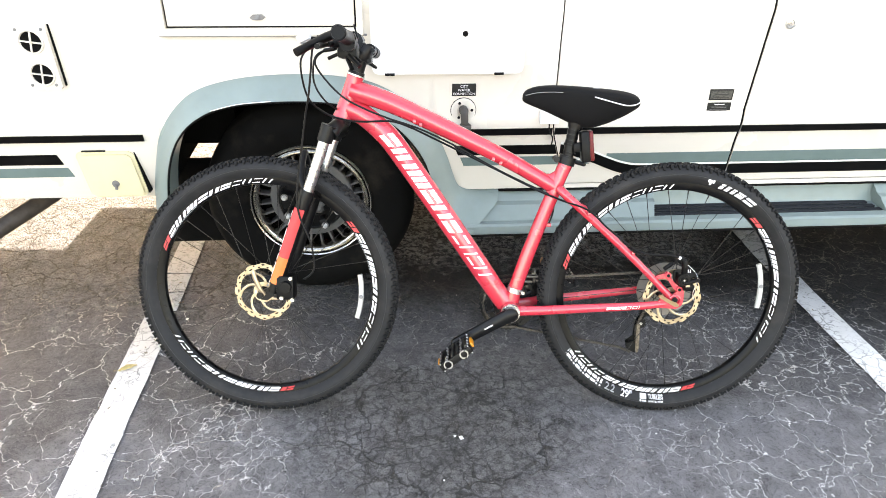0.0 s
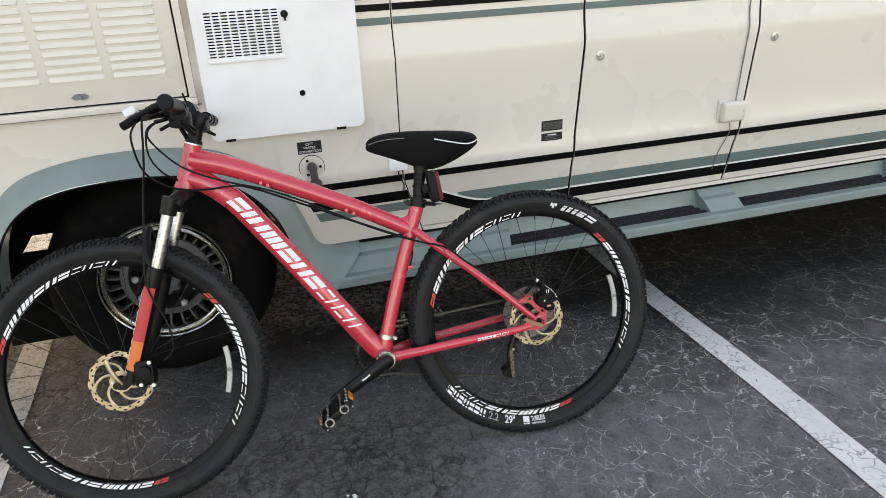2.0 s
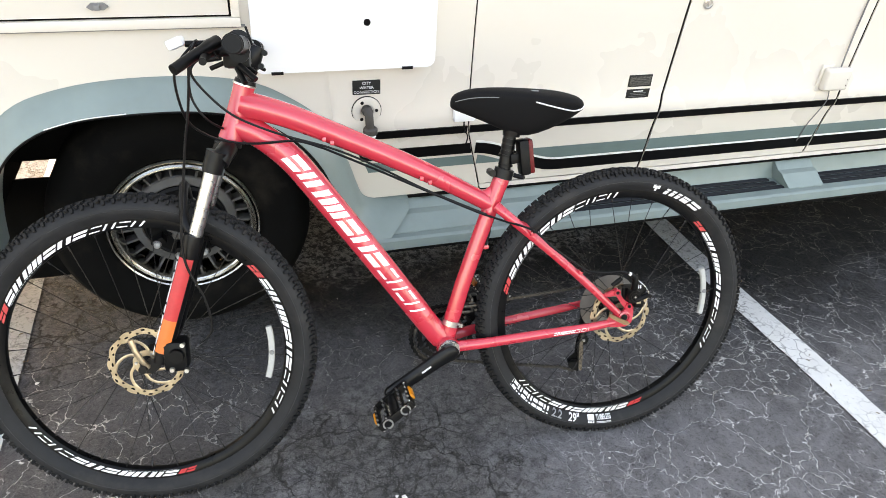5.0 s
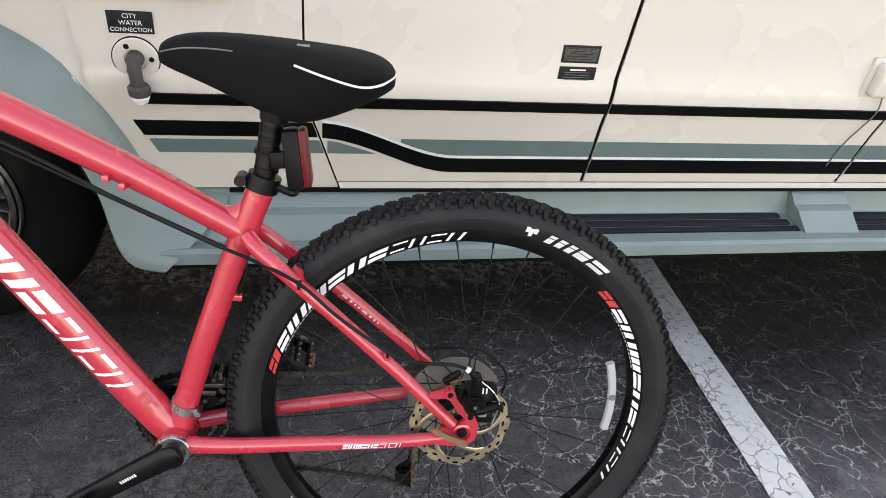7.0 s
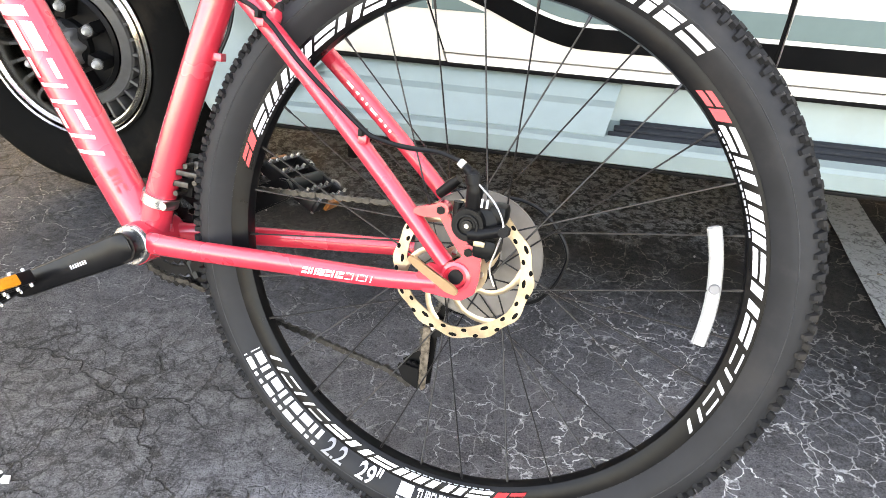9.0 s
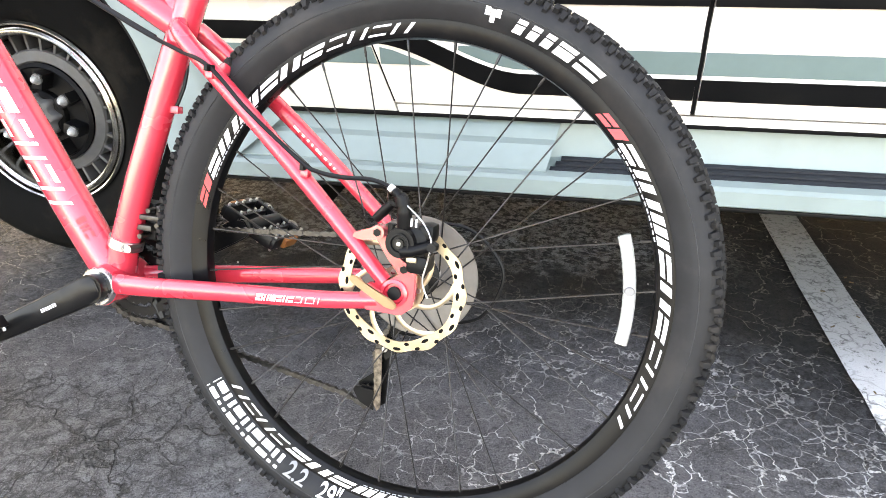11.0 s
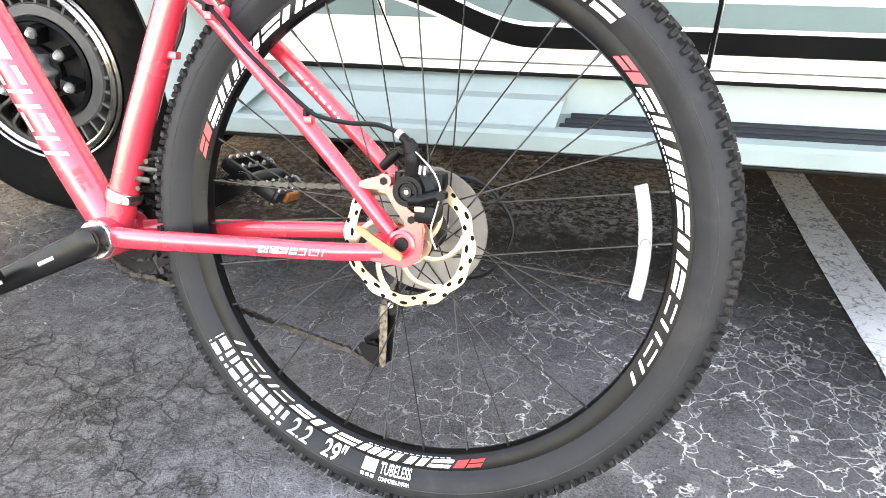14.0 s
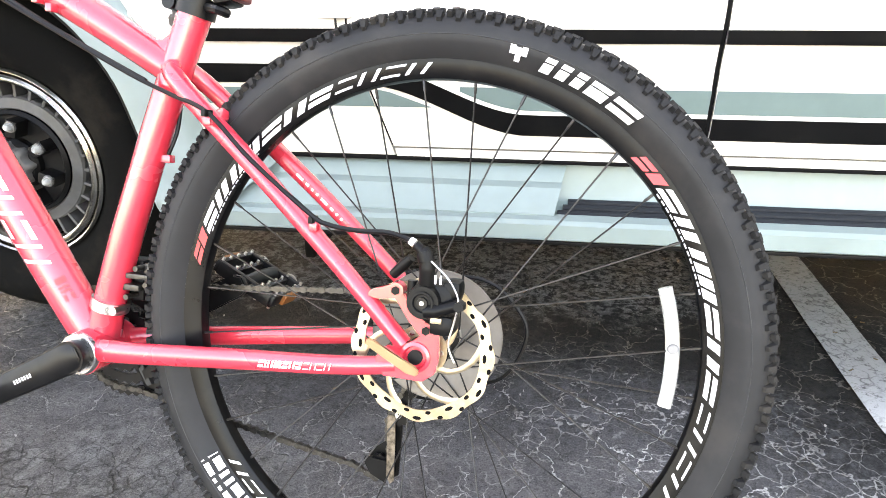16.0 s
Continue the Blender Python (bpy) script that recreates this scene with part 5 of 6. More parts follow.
# quick-release lever
bm = bmesh.new()
slab(bm, [(0.006, -0.016), (0.009, -0.010), (0.002, -0.004), (-0.022, 0.005), (-0.040, 0.017), (-0.049, 0.019), (-0.052, 0.013), (-0.046, 0.009), (-0.025, -0.003), (-0.006, -0.014)], -0.092, -0.088)
bmesh.ops.bevel(bm, geom=bm.edges[:], offset=0.0012, segments=2, affect='EDGES')
part("quick_release", bm, M_BRONZE, BIKE, "copper-coloured quick-release lever")


def tube_marks(put, pts, rads, s0, s1, marks, gap, d0, d1, w=0.34, h=0.26, skew=0.0, squash=0.85, side=-1):
    """Abstract marks along a tube's flank, one mesh each: s along it, d across it as a share of its radius."""
    pts = [Vector(p) for p in pts]
    lens = [0]
    for a, b in zip(pts, pts[1:]):
        lens.append(lens[-1] + (b - a).length)

    def at(s, d):
        L = s * lens[-1]
        for i in range(len(pts) - 1):
            if L <= lens[i + 1] or i == len(pts) - 2:
                t = (L - lens[i]) / (lens[i + 1] - lens[i])
                p, q = pts[i].lerp(pts[i + 1], t), (pts[i + 1] - pts[i]).normalized()
                r = rads[i] + (rads[i + 1] - rads[i]) * t + 0.0008
                nrm = Vector((-q.z, 0, q.x))
                return p + nrm * (d * r) + Vector((0, side * (math.sqrt(max(0.02, 1 - d * d)) * r * squash + 0.0006), 0))

    def patch(bm, a, b, lo, hi):
        rows = []
        for j in range(4):
            dd = lo + (hi - lo) * j / 3
            k = skew * (dd - d0)
            rows.append((bm.verts.new(at(a + k, dd)), bm.verts.new(at((a + b) / 2 + k, dd)), bm.verts.new(at(b + k, dd))))
        for p, q in zip(rows, rows[1:]):
            bm.faces.new((p[0], p[1], q[1], q[0]))
            bm.faces.new((p[1], p[2], q[2], q[1]))
    total, pos = sum(k[1] for k in marks), 0.0
    for kind, wide in marks:
        a, b = s0 + (s1 - s0) * (pos + gap / 2) / total, s0 + (s1 - s0) * (pos + wide - gap / 2) / total
        pos += wide
        bm = bmesh.new()
        for u0, v0, u1, v1 in mark_bars(kind, w / max(0.6, wide), h):
            patch(bm, a + (b - a) * u0, a + (b - a) * u1, d0 + (d1 - d0) * v0, d0 + (d1 - d0) * v1)
        put(bm)


def decal(mat, parent, label, fix=lambda b: b, name="decal"):
    return lambda bm: part(name, fix(bm), mat, parent, label, smooth=60)


DTR = [0.0275 + 0.003 * math.sin(math.pi * k / (len(DT) - 1)) for k in range(len(DT))]
tube_marks(decal(M_DECAL, down_tube, "bold white slanted mark"), DT, DTR, 0.158, 0.630, BOLD_ROW, 0.14, -0.44, 0.62, 0.37, 0.40, skew=0.026)
tube_marks(decal(M_DECAL, down_tube, "thin white slanted mark"), DT, DTR, 0.634, 0.838, THIN_ROW, 0.20, -0.44, 0.62, 0.20, 0.18, skew=0.026)
tube_marks(decal(M_REDDECAL, down_tube, "small faded mark"), DT, DTR, 0.885, 0.935, (("post", 1.0), ("pair", 1.0), ("stack", 1.0)), 0.3, 0.35, 0.75)
CS = spline([BB + Vector((0.015, -0.030, 0.004)), (-0.350, -0.044, -0.053), (-0.23, -0.055, -0.039), (-0.10, -0.066, -0.025), (-0.022, -0.068, -0.014)], 6)
tube_marks(decal(M_DECAL, BIKE, "small white maker's mark"), CS, [0.0150 - 0.005 * k / 24 for k in range(25)], 0.60, 0.735, BOLD_ROW, 0.16, -0.34, 0.34, 0.36, 0.40, squash=0.8, skew=0.012)
tube_marks(decal(M_DECAL, BIKE, "small thin white maker's mark"), CS, [0.0150 - 0.005 * k / 24 for k in range(25)], 0.737, 0.82, THIN_ROW, 0.16, -0.34, 0.34, 0.18, 0.16, squash=0.8, skew=0.012)
SS = spline([(-0.333, 0.020, 0.292), (-0.305, 0.036, 0.268), (-0.20, 0.050, 0.180), (-0.10, 0.060, 0.091), (-0.015, 0.068, 0.010)], 6)
tube_marks(decal(M_DECAL, BIKE, "small white model mark"), SS, [0.0125 - 0.003 * k / 24 for k in range(25)], 0.42, 0.62, (('stack', 1.0), ('post', 0.6), ('pair', 1.0), ('stack', 1.0), ('post', 0.6), ('pair', 1.0)), 0.3, -0.14, 0.16, 0.3, 0.38, squash=1.0)

# bosses and cable stops
for u, v in ((-0.700, 0.281), (-0.655, 0.219), (-0.586, 0.124)):
    part("bottle_boss", a_tube([(u, -0.006, v), (u + 0.010, -0.006, v + 0.0085)], [0.005, 0.0045], 10), M_BLACK, down_tube)
for u, v in ((-0.397, 0.143), (-0.418, 0.078)):
    part("bottle_boss", a_tube([(u, -0.004, v), (u - 0.010, -0.004, v + 0.003)], [0.005, 0.0045], 10), M_RED, seat_tube)
part("cable_stop", a_box((-0.358, -0.006, 0.180), (-0.344, 0.006, 0.190), 0.002), M_RED, seat_tube)
for u, v in ((-0.735, 0.452), (-0.718, 0.444), (-0.520, 0.358), (-0.500, 0.348)):
    part("cable_guide", a_box((u, -0.030, v + 0.004), (u + 0.009, -0.018, v + 0.014), 0.002), M_RED, top_tube)
for u, v in ((-0.255, 0.232), (-0.125, 0.126)):
    part("cable_guide", a_box((u - 0.005, -0.070, v - 0.004), (u + 0.005, -0.058, v + 0.007), 0.002), M_RED, BIKE, "red cable guide on the seatstay")
    part("cable_tie", a_box((u - 0.0025, -0.077, v + 0.005), (u + 0.0025, -0.060, v + 0.013), 0.001), M_PLASTIC, BIKE, "black cable tie")

# ---- fork and front end (turned with the bar)
crown = bmesh.new()
ax = STEER_AXIS
perp = Vector((-ax.z, 0, ax.x))
CR = HEAD_B - ax * 0.030
tube(crown, [HEAD_B + ax * 0.0, HEAD_B - ax * 0.014], [0.024, 0.026], 24)
tube(crown, spline([CR + Vector((-0.012, -0.066, -0.012)), CR + Vector((0.0, -0.045, 0.006)), CR + Vector((0.004, 0, 0.012)), CR + Vector((0.0, 0.045, 0.006)), CR + Vector((-0.012, 0.066, -0.012))], 5), [0.021] * 4 + [0.019] * 13 + [0.021] * 4, 14)
for s in (-1, 1):
    tube(crown, [(-0.948, 0.066 * s, 0.445), (-0.962, 0.066 * s, 0.402)], [0.0215, 0.0205], 18)
part("fork_crown", turned(crown), M_BLACK, BIKE, "black fork crown")
for s in (-1, 1):
    y = 0.066 * s
    ob_tube("stanchion", [(-0.958, y, 0.415), (-1.022, y, 0.225)], 0.0150, "bright chromed stanchion", M_STEEL, steer=True)
    low = ob_tube("fork_leg", [(-1.008, y, 0.272), (-1.014, y, 0.255), (-1.020, y, 0.235), (-1.060, y, 0.118), (-1.092, y, 0.022), (-1.106, y, -0.012)],
                  [0.0205, 0.0215, 0.0195, 0.0195, 0.0180, 0.0150], "black fork lower leg", M_BLACK, steer=True)
    for b0, b1, mt, lbl in ((0.17, 0.645, M_REDDECAL, "red leg sticker"), (0.645, 0.905, M_ORANGE, "orange leg sticker")):
        if s < 0:
            tube_marks(decal(mt, low, lbl, turned, "leg_sticker"), [(-1.008, y, 0.272), (-1.106, y, -0.012)], [0.0202, 0.0190], b0, b1, (("post", 1.0),), 0.0, -0.80, 0.62, squash=1.0)
    if s < 0:
        tube_marks(decal(M_DECAL, low, "white edge print", turned, "leg_sticker"), [(-1.008, y, 0.272), (-1.106, y, -0.012)], [0.0203, 0.0190], 0.20, 0.95, tuple(("post", k) for k in (1, 1, 2, 1, 1, 2, 1)), 0.25, -0.99, -0.84, squash=1.0)
    bm = bmesh.new()
    slab(bm, [(-1.118, 0.0), (-1.132, -0.006), (-1.146, -0.020), (-1.140, -0.034), (-1.122, -0.036), (-1.104, -0.022), (-1.094, 0.005), (-1.10, 0.02)], y - 0.008 - 0.002 * s, y + 0.008 - 0.002 * s)
    part("fork_dropout", turned(bm), M_BLACK, low)
ob_tube("fork_brace", spline([(-1.010, -0.066, 0.262), (-1.028, -0.05, 0.305), (-1.030, 0, 0.372 - 0.005), (-1.028, 0.05, 0.305), (-1.010, 0.066, 0.262)], 6), 0.0095, "black arched fork brace", M_BLACK, steer=True)
# front brake caliper and quick release
bm = a_box((-1.095, -0.088, -0.030), (-1.045, -0.040, 0.040), 0.010)
tube(bm, [(-1.066, -0.080, 0.010), (-1.066, -0.098, 0.010)], [0.017, 0.015], 18)
fc = part("brake_caliper", turned(bm), M_PLASTIC, BIKE, "black mechanical front brake caliper")
for u, v in ((-1.052, 0.034), (-1.048, -0.026), (-1.078, -0.022)):
    part("caliper_bolt", turned(a_tube([(u, -0.086, v), (u, -0.094, v)], [0.006, 0.005], 10)), M_STEEL, fc)
bm = tube(bmesh.new(), [(-1.130, -0.076, -0.018), (-1.138, -0.084, 0.0), (-1.150, -0.086, 0.028), (-1.156, -0.085, 0.052)], [0.007, 0.006, 0.006, 0.0065], 10)
part("quick_release", turned(bm), M_GOLD, BIKE, "golden quick-release lever")
part("axle_nut", turned(a_tube([FRONT_HUB + Vector((0, -0.074, 0)), FRONT_HUB + Vector((0, -0.090, 0))], [0.010, 0.009], 14)), M_BLACK, BIKE)

# headset, stem, bar
ob_tube("headset_ring", [HEAD_T - ax * 0.001, HEAD_T + ax * 0.010], [0.0232, 0.0215], "black headset with a bright ring", M_BLACK, seg=28)
ob_tube("headset_band", [HEAD_T - ax * 0.002, HEAD_T + ax * 0.002], 0.0245, "", M_STEEL, seg=28)
ob_tube("spacer", [HEAD_T + ax * 0.010, HEAD_T + ax * 0.040], 0.0185, "black spacer stack", M_BLACK, seg=24)
STEM0, STEM1 = HEAD_T + ax * 0.060, Vector((-0.893, 0, 0.660))
stem = bmesh.new()
tube(stem, [STEM0 - ax * 0.024, STEM0 - ax * 0.020, STEM0 + ax * 0.019, STEM0 + ax * 0.023], [0.0190, 0.0218, 0.0218, 0.0190], 24)
tube(stem, [STEM0, STEM0.lerp(STEM1, 0.5), STEM1], [0.0225, 0.0205, 0.022], 18)
tube(stem, [STEM1 + Vector((0, -0.023, 0)), STEM1 + Vector((0, 0.023, 0))], 0.0250, 22)
sm = part("stem", turned(stem), M_BLACK, BIKE, "black alloy handlebar stem")
# the highlight line between stem and clamp, modelled as a steel ring
part("clamp_highlight", turned(a_tube([STEM1.lerp(STEM0, 0.42), STEM1.lerp(STEM0, 0.50)], 0.0228, 20)), M_STEEL, sm, "bright ring drawn for the clamp's highlight")
for dz in (-0.014, 0.014):
    p = STEM0 + ax * dz - perp * 0.023
    part("stem_bolt", turned(a_tube([p + Vector((0, -0.014, 0)), p + Vector((0, 0.014, 0))], 0.006, 12)), M_BLACK, sm)
BAR = spline([(-0.945, -0.335, 0.690), (-0.950, -0.20, 0.690), (-0.956, -0.09, 0.680), (-0.958, -0.03, 0.668), (-0.958, 0.03, 0.668), (-0.956, 0.09, 0.680), (-0.950, 0.20, 0.690), (-0.945, 0.335, 0.690)], 5)
ob_tube("handlebar", BAR, 0.0125, "black riser handlebar", M_BLACK, steer="bar")
for s in (-1, 1):
    g = ob_tube("grip", [(-0.9455, 0.338 * s, 0.690), (-0.946, 0.325 * s, 0.690), (-0.947, 0.235 * s, 0.690), (-0.947, 0.215 * s, 0.690)], [0.0175, 0.0165, 0.0160, 0.0175], "black rubber grip", M_PLASTIC, steer="bar")
    part("bar_plug", turned_bar(a_tube([(-0.9455, 0.336 * s, 0.690), (-0.9455, 0.342 * s, 0.690)], [0.0165, 0.0150], 20)), M_PLASTIC, g)
    lv = bmesh.new()
    tube(lv, [(-0.948, 0.195 * s, 0.690), (-0.948, 0.165 * s, 0.690)], 0.0180, 18)
    tube(lv, spline([(-0.955, 0.18 * s, 0.685), (-0.985, 0.175 * s, 0.680), (-1.000, 0.20 * s, 0.676), (-1.002, 0.26 * s, 0.668), (-0.998, 0.31 * s, 0.662)], 5), [0.011] * 6 + [0.0075] * 10 + [0.0065] * 5, 10)
    part("brake_lever", turned_bar(lv), M_PLASTIC, BIKE, "black brake lever")
    sh = a_box((-0.985, 0.125 * s - 0.022, 0.648), (-0.935, 0.125 * s + 0.022, 0.688), 0.010)
    tube(sh, [(-0.955, 0.125 * s, 0.660), (-0.925, 0.15 * s, 0.640)], [0.007, 0.004], 8)
    shf = part("shifter", turned_bar(sh), M_PLASTIC, BIKE, "black trigger shifter")
    part("shifter_window", turned_bar(a_box((-0.985, 0.125 * s - 0.016, 0.688), (-0.945, 0.125 * s + 0.016, 0.694), 0.004)), M_DULL, shf, "grey gear window")
RM = Matrix.Translation((-0.999, -0.12, 0.662)) @ Matrix.Rotation(radians(-24), 4, 'Y')
rfl = part("front_reflector", a_box((-0.015, -0.026, -0.009), (0.014, 0.026, 0.009), 0.004, RM), M_WHITE, BIKE, "bright white front reflector on the bar")
part("reflector_arm", a_tube([(-0.985, -0.11, 0.660), (-0.935, -0.10, 0.660)], [0.006, 0.007], 10), M_PLASTIC, rfl)
part("lever_blade", a_tube(spline([(-0.918, -0.20, 0.668), (-0.940, -0.235, 0.654), (-0.965, -0.27, 0.637), (-0.984, -0.29, 0.624)], 4), [0.011] * 4 + [0.0095] * 9, 12), M_PLASTIC, BIKE, "black brake lever blade")

for name, pts, r in (("lever_clamp", [(-0.948, -0.190, 0.678), (-0.948, -0.214, 0.678)], 0.019), ("shifter_thumb", [(-0.955, -0.15, 0.655), (-0.925, -0.165, 0.628)], 0.006),
                     ("shifter_thumb", [(-0.960, -0.14, 0.650), (-0.945, -0.16, 0.622)], 0.0055), ("cable_adjuster", [(-0.985, -0.17, 0.668), (-1.012, -0.16, 0.664)], 0.0048),
                     ("cable_adjuster", [(-0.985, -0.13, 0.658), (-1.010, -0.12, 0.648)], 0.0045), ("adjuster_screw", [(-0.925, -0.20, 0.690), (-0.935, -0.195, 0.722)], 0.0022),
                     ("adjuster_screw", [(-0.985, -0.22, 0.668), (-0.996, -0.22, 0.695)], 0.0022), ("screw_knob", [(-0.995, -0.22, 0.692), (-0.998, -0.22, 0.700)], 0.0045)):
    part(name, turned_bar(a_tube(pts, r, 12)), M_PLASTIC, BIKE)

# ---- cables
def cable(pts, r=0.0026, label="black cable housing", mat=None, n=8):
    return part("cable_housing", a_tube(spline(pts, n), r, 8), mat or M_CABLE, BIKE, label)


cable([(-0.960, -0.145, 0.668), (-0.976, -0.14, 0.636), (-0.984, -0.13, 0.578), (-0.993, -0.12, 0.520), (-1.004, -0.11, 0.470), (-1.021, -0.10, 0.361), (-1.032, -0.10, 0.280), (-1.028, -0.10, 0.215), (-0.998, -0.10, 0.135), (-0.992, -0.10, 0.065), (-1.020, -0.098, 0.035)], 0.0027, "black front brake cable housing")
cable([(-0.960, -0.13, 0.668), (-0.994, -0.14, 0.630), (-1.006, -0.14, 0.594), (-0.996, -0.11, 0.520), (-0.963, -0.065, 0.480), (-0.915, -0.045, 0.462), (-0.867, -0.036, 0.457), (-0.790, -0.033, 0.460), (-0.735, -0.030, 0.443)], 0.0026)
cable([(-0.925, -0.06, 0.645), (-0.956, -0.06, 0.637), (-0.986, -0.06, 0.615), (-0.991, -0.05, 0.556), (-0.965, -0.045, 0.510), (-0.930, 0.0, 0.480), (-0.915, 0.036, 0.468), (-0.850, 0.036, 0.445)], 0.0026)
cable([(-0.930, -0.055, 0.640), (-0.965, -0.06, 0.632), (-0.986, -0.06, 0.606), (-0.965, -0.05, 0.567), (-0.918, -0.042, 0.520), (-0.860, -0.036, 0.490), (-0.800, -0.033, 0.468), (-0.715, -0.031, 0.442), (-0.62, -0.028, 0.400), (-0.50, -0.026, 0.338), (-0.36, -0.030, 0.276)], 0.0026)
cable([(-0.74, -0.031, 0.446), (-0.62, -0.029, 0.392), (-0.50, -0.027, 0.336), (-0.385, -0.030, 0.284), (-0.325, -0.036, 0.262), (-0.255, -0.068, 0.242), (-0.20, -0.072, 0.195), (-0.125, -0.078, 0.142),
       (-0.100, -0.082, 0.1325), (-0.068, -0.086, 0.1300), (-0.032, -0.090, 0.1315), (-0.009, -0.092, 0.1265)], 0.0027, "black rear brake cable housing")
cable([(-0.352, 0.0, 0.285), (-0.340, 0.008, 0.262), (-0.340, 0.004, 0.222), (-0.350, 0.000, 0.190)], 0.0024)
cable([(-0.305, 0.045, 0.262), (-0.20, 0.058, 0.178), (-0.09, 0.075, 0.070), (0.0, 0.078, 0.064), (0.046, 0.080, 0.060), (0.078, 0.080, 0.040), (0.102, 0.080, -0.002), (0.075, 0.078, -0.062), (0.010, 0.076, -0.080)], 0.0026, "black looped gear cable")
cable([(0.010, -0.097, 0.112), (0.0165, -0.097, 0.107), (0.034, -0.097, 0.092), (0.045, -0.099, 0.076), (0.0465, -0.100, 0.064), (0.043, -0.098, 0.046), (0.039, -0.097, 0.024), (0.046, -0.096, 0.006)], 0.0011, "bright bare brake wire", M_STEEL)

# ---- rear brake caliper
bm = a_box((-0.004, -0.092, 0.044), (0.040, -0.050, 0.084), 0.010)
box(bm, (0.016, -0.094, 0.030), (0.042, -0.056, 0.052), 0.007)
box(bm, (0.026, -0.090, 0.066), (0.046, -0.060, 0.088), 0.007)
tube(bm, [(0.010, -0.086, 0.065), (0.010, -0.100, 0.065)], [0.0185, 0.0168], 28)
cal = part("brake_caliper", bm, M_PLASTIC, BIKE, "black mechanical rear brake caliper")
bm = tube(bmesh.new(), spline([(0.011, -0.088, 0.078), (0.011, -0.092, 0.098), (0.0095, -0.094, 0.112), (0.004, -0.094, 0.118), (-0.002, -0.093, 0.122)], 4), [0.0085] * 6 + [0.0070] * 6 + [0.0052] * 5, 12)
part("caliper_arm", bm, M_PLASTIC, cal, "black angled cable arm")
part("arm_collar", a_tube([(0.0095, -0.094, 0.107), (0.0065, -0.094, 0.1165)], [0.0082, 0.0078], 14), M_PLASTIC, cal)
part("side_barrel", a_tube([(-0.013, -0.066, 0.104), (-0.021, -0.064, 0.096), (-0.034, -0.060, 0.083)], [0.0050, 0.0062, 0.0054], 14), M_PLASTIC, cal, "black barrel behind the arm")
part("back_plate", a_tube(spline([(-0.008, -0.074, 0.082), (-0.006, -0.074, 0.060), (0.008, -0.074, 0.046), (0.024, -0.074, 0.038)], 4), 0.0058, 10), M_PLASTIC, cal)
bm = tube(bmesh.new(), spline([(0.012, -0.096, 0.056), (0.024, -0.0965, 0.058), (0.036, -0.096, 0.062), (0.047, -0.096, 0.066)], 4), [0.0078] * 5 + [0.0066] * 8, 10)
part("pull_lever", bm, M_PLASTIC, cal, "black pull lever")
bm = bmesh.new()
lathe(bm, [(0.0110, -0.0995), (0.0118, -0.1030), (0.0098, -0.1030), (0.0088, -0.1010)], 28, (0.010, 0, 0.065), True)
part("adjuster", bm, M_HUB, cal, "dark adjuster ring")
part("adjuster_cap", a_tube([(0.010, -0.098, 0.065), (0.010, -0.1025, 0.065)], [0.0062, 0.0056], 18), M_BLACK, cal)
part("adjuster_bolt", a_tube([(0.010, -0.1015, 0.065), (0.010, -0.1036, 0.065)], [0.0028, 0.0024], 10), M_STEEL, cal)
part("ferrule", a_tube([(-0.0035, -0.0925, 0.1232), (-0.0085, -0.092, 0.1262)], [0.0046, 0.0042], 12), M_DECAL, cal, "bright cable ferrule")
part("pad_spring", a_box((0.018, -0.0965, 0.044), (0.030, -0.094, 0.050), 0.001), M_GOLD, cal)
part("anchor_bolt", a_tube([(0.048, -0.092, 0.0655), (0.048, -0.104, 0.0655)], [0.0062, 0.0056], 6), M_HUB, cal)
for dx in (0.0, 0.0055):
    part("print_mark", a_box((0.0195 + dx, -0.0945, 0.0845), (0.0215 + dx, -0.0925, 0.0935)), M_DECAL, cal)
bm = bmesh.new()
lathe(bm, [(0.0795, 0.018), (0.080, 0.0195), (0.030, 0.024), (0.028, 0.022)], 64)
part("spoke_guard", bm, M_SMOKE, BIKE, "smoky plastic spoke guard disc")
for k in range(8):
    r = 0.056 - 0.0045 * k
    y = 0.030 + 0.0042 * k
    bm = bmesh.new()
    n = 2 * int(r * 2 * math.pi / 0.0127)
    a, b = [], []
    for j in range(n):
        rr = r + (0.002 if j % 2 else -0.002)
        for lst, yy in ((a, y), (b, y + 0.0018)):
            lst.append(bm.verts.new((rr * math.cos(2 * math.pi * j / n), yy, rr * math.sin(2 * math.pi * j / n))))
    bm.faces.new(a)
    bm.faces.new(b[::-1])
    for j in range(n):
        bm.faces.new((a[j], a[(j + 1) % n], b[(j + 1) % n], b[j]))
    part("sprocket", bm, M_DULL, BIKE, "grey steel sprocket", smooth=0)

# ---- cranks, rings, chain, pedals
CRANK = Vector((-0.160, 0, -0.088)).normalized() * 0.175


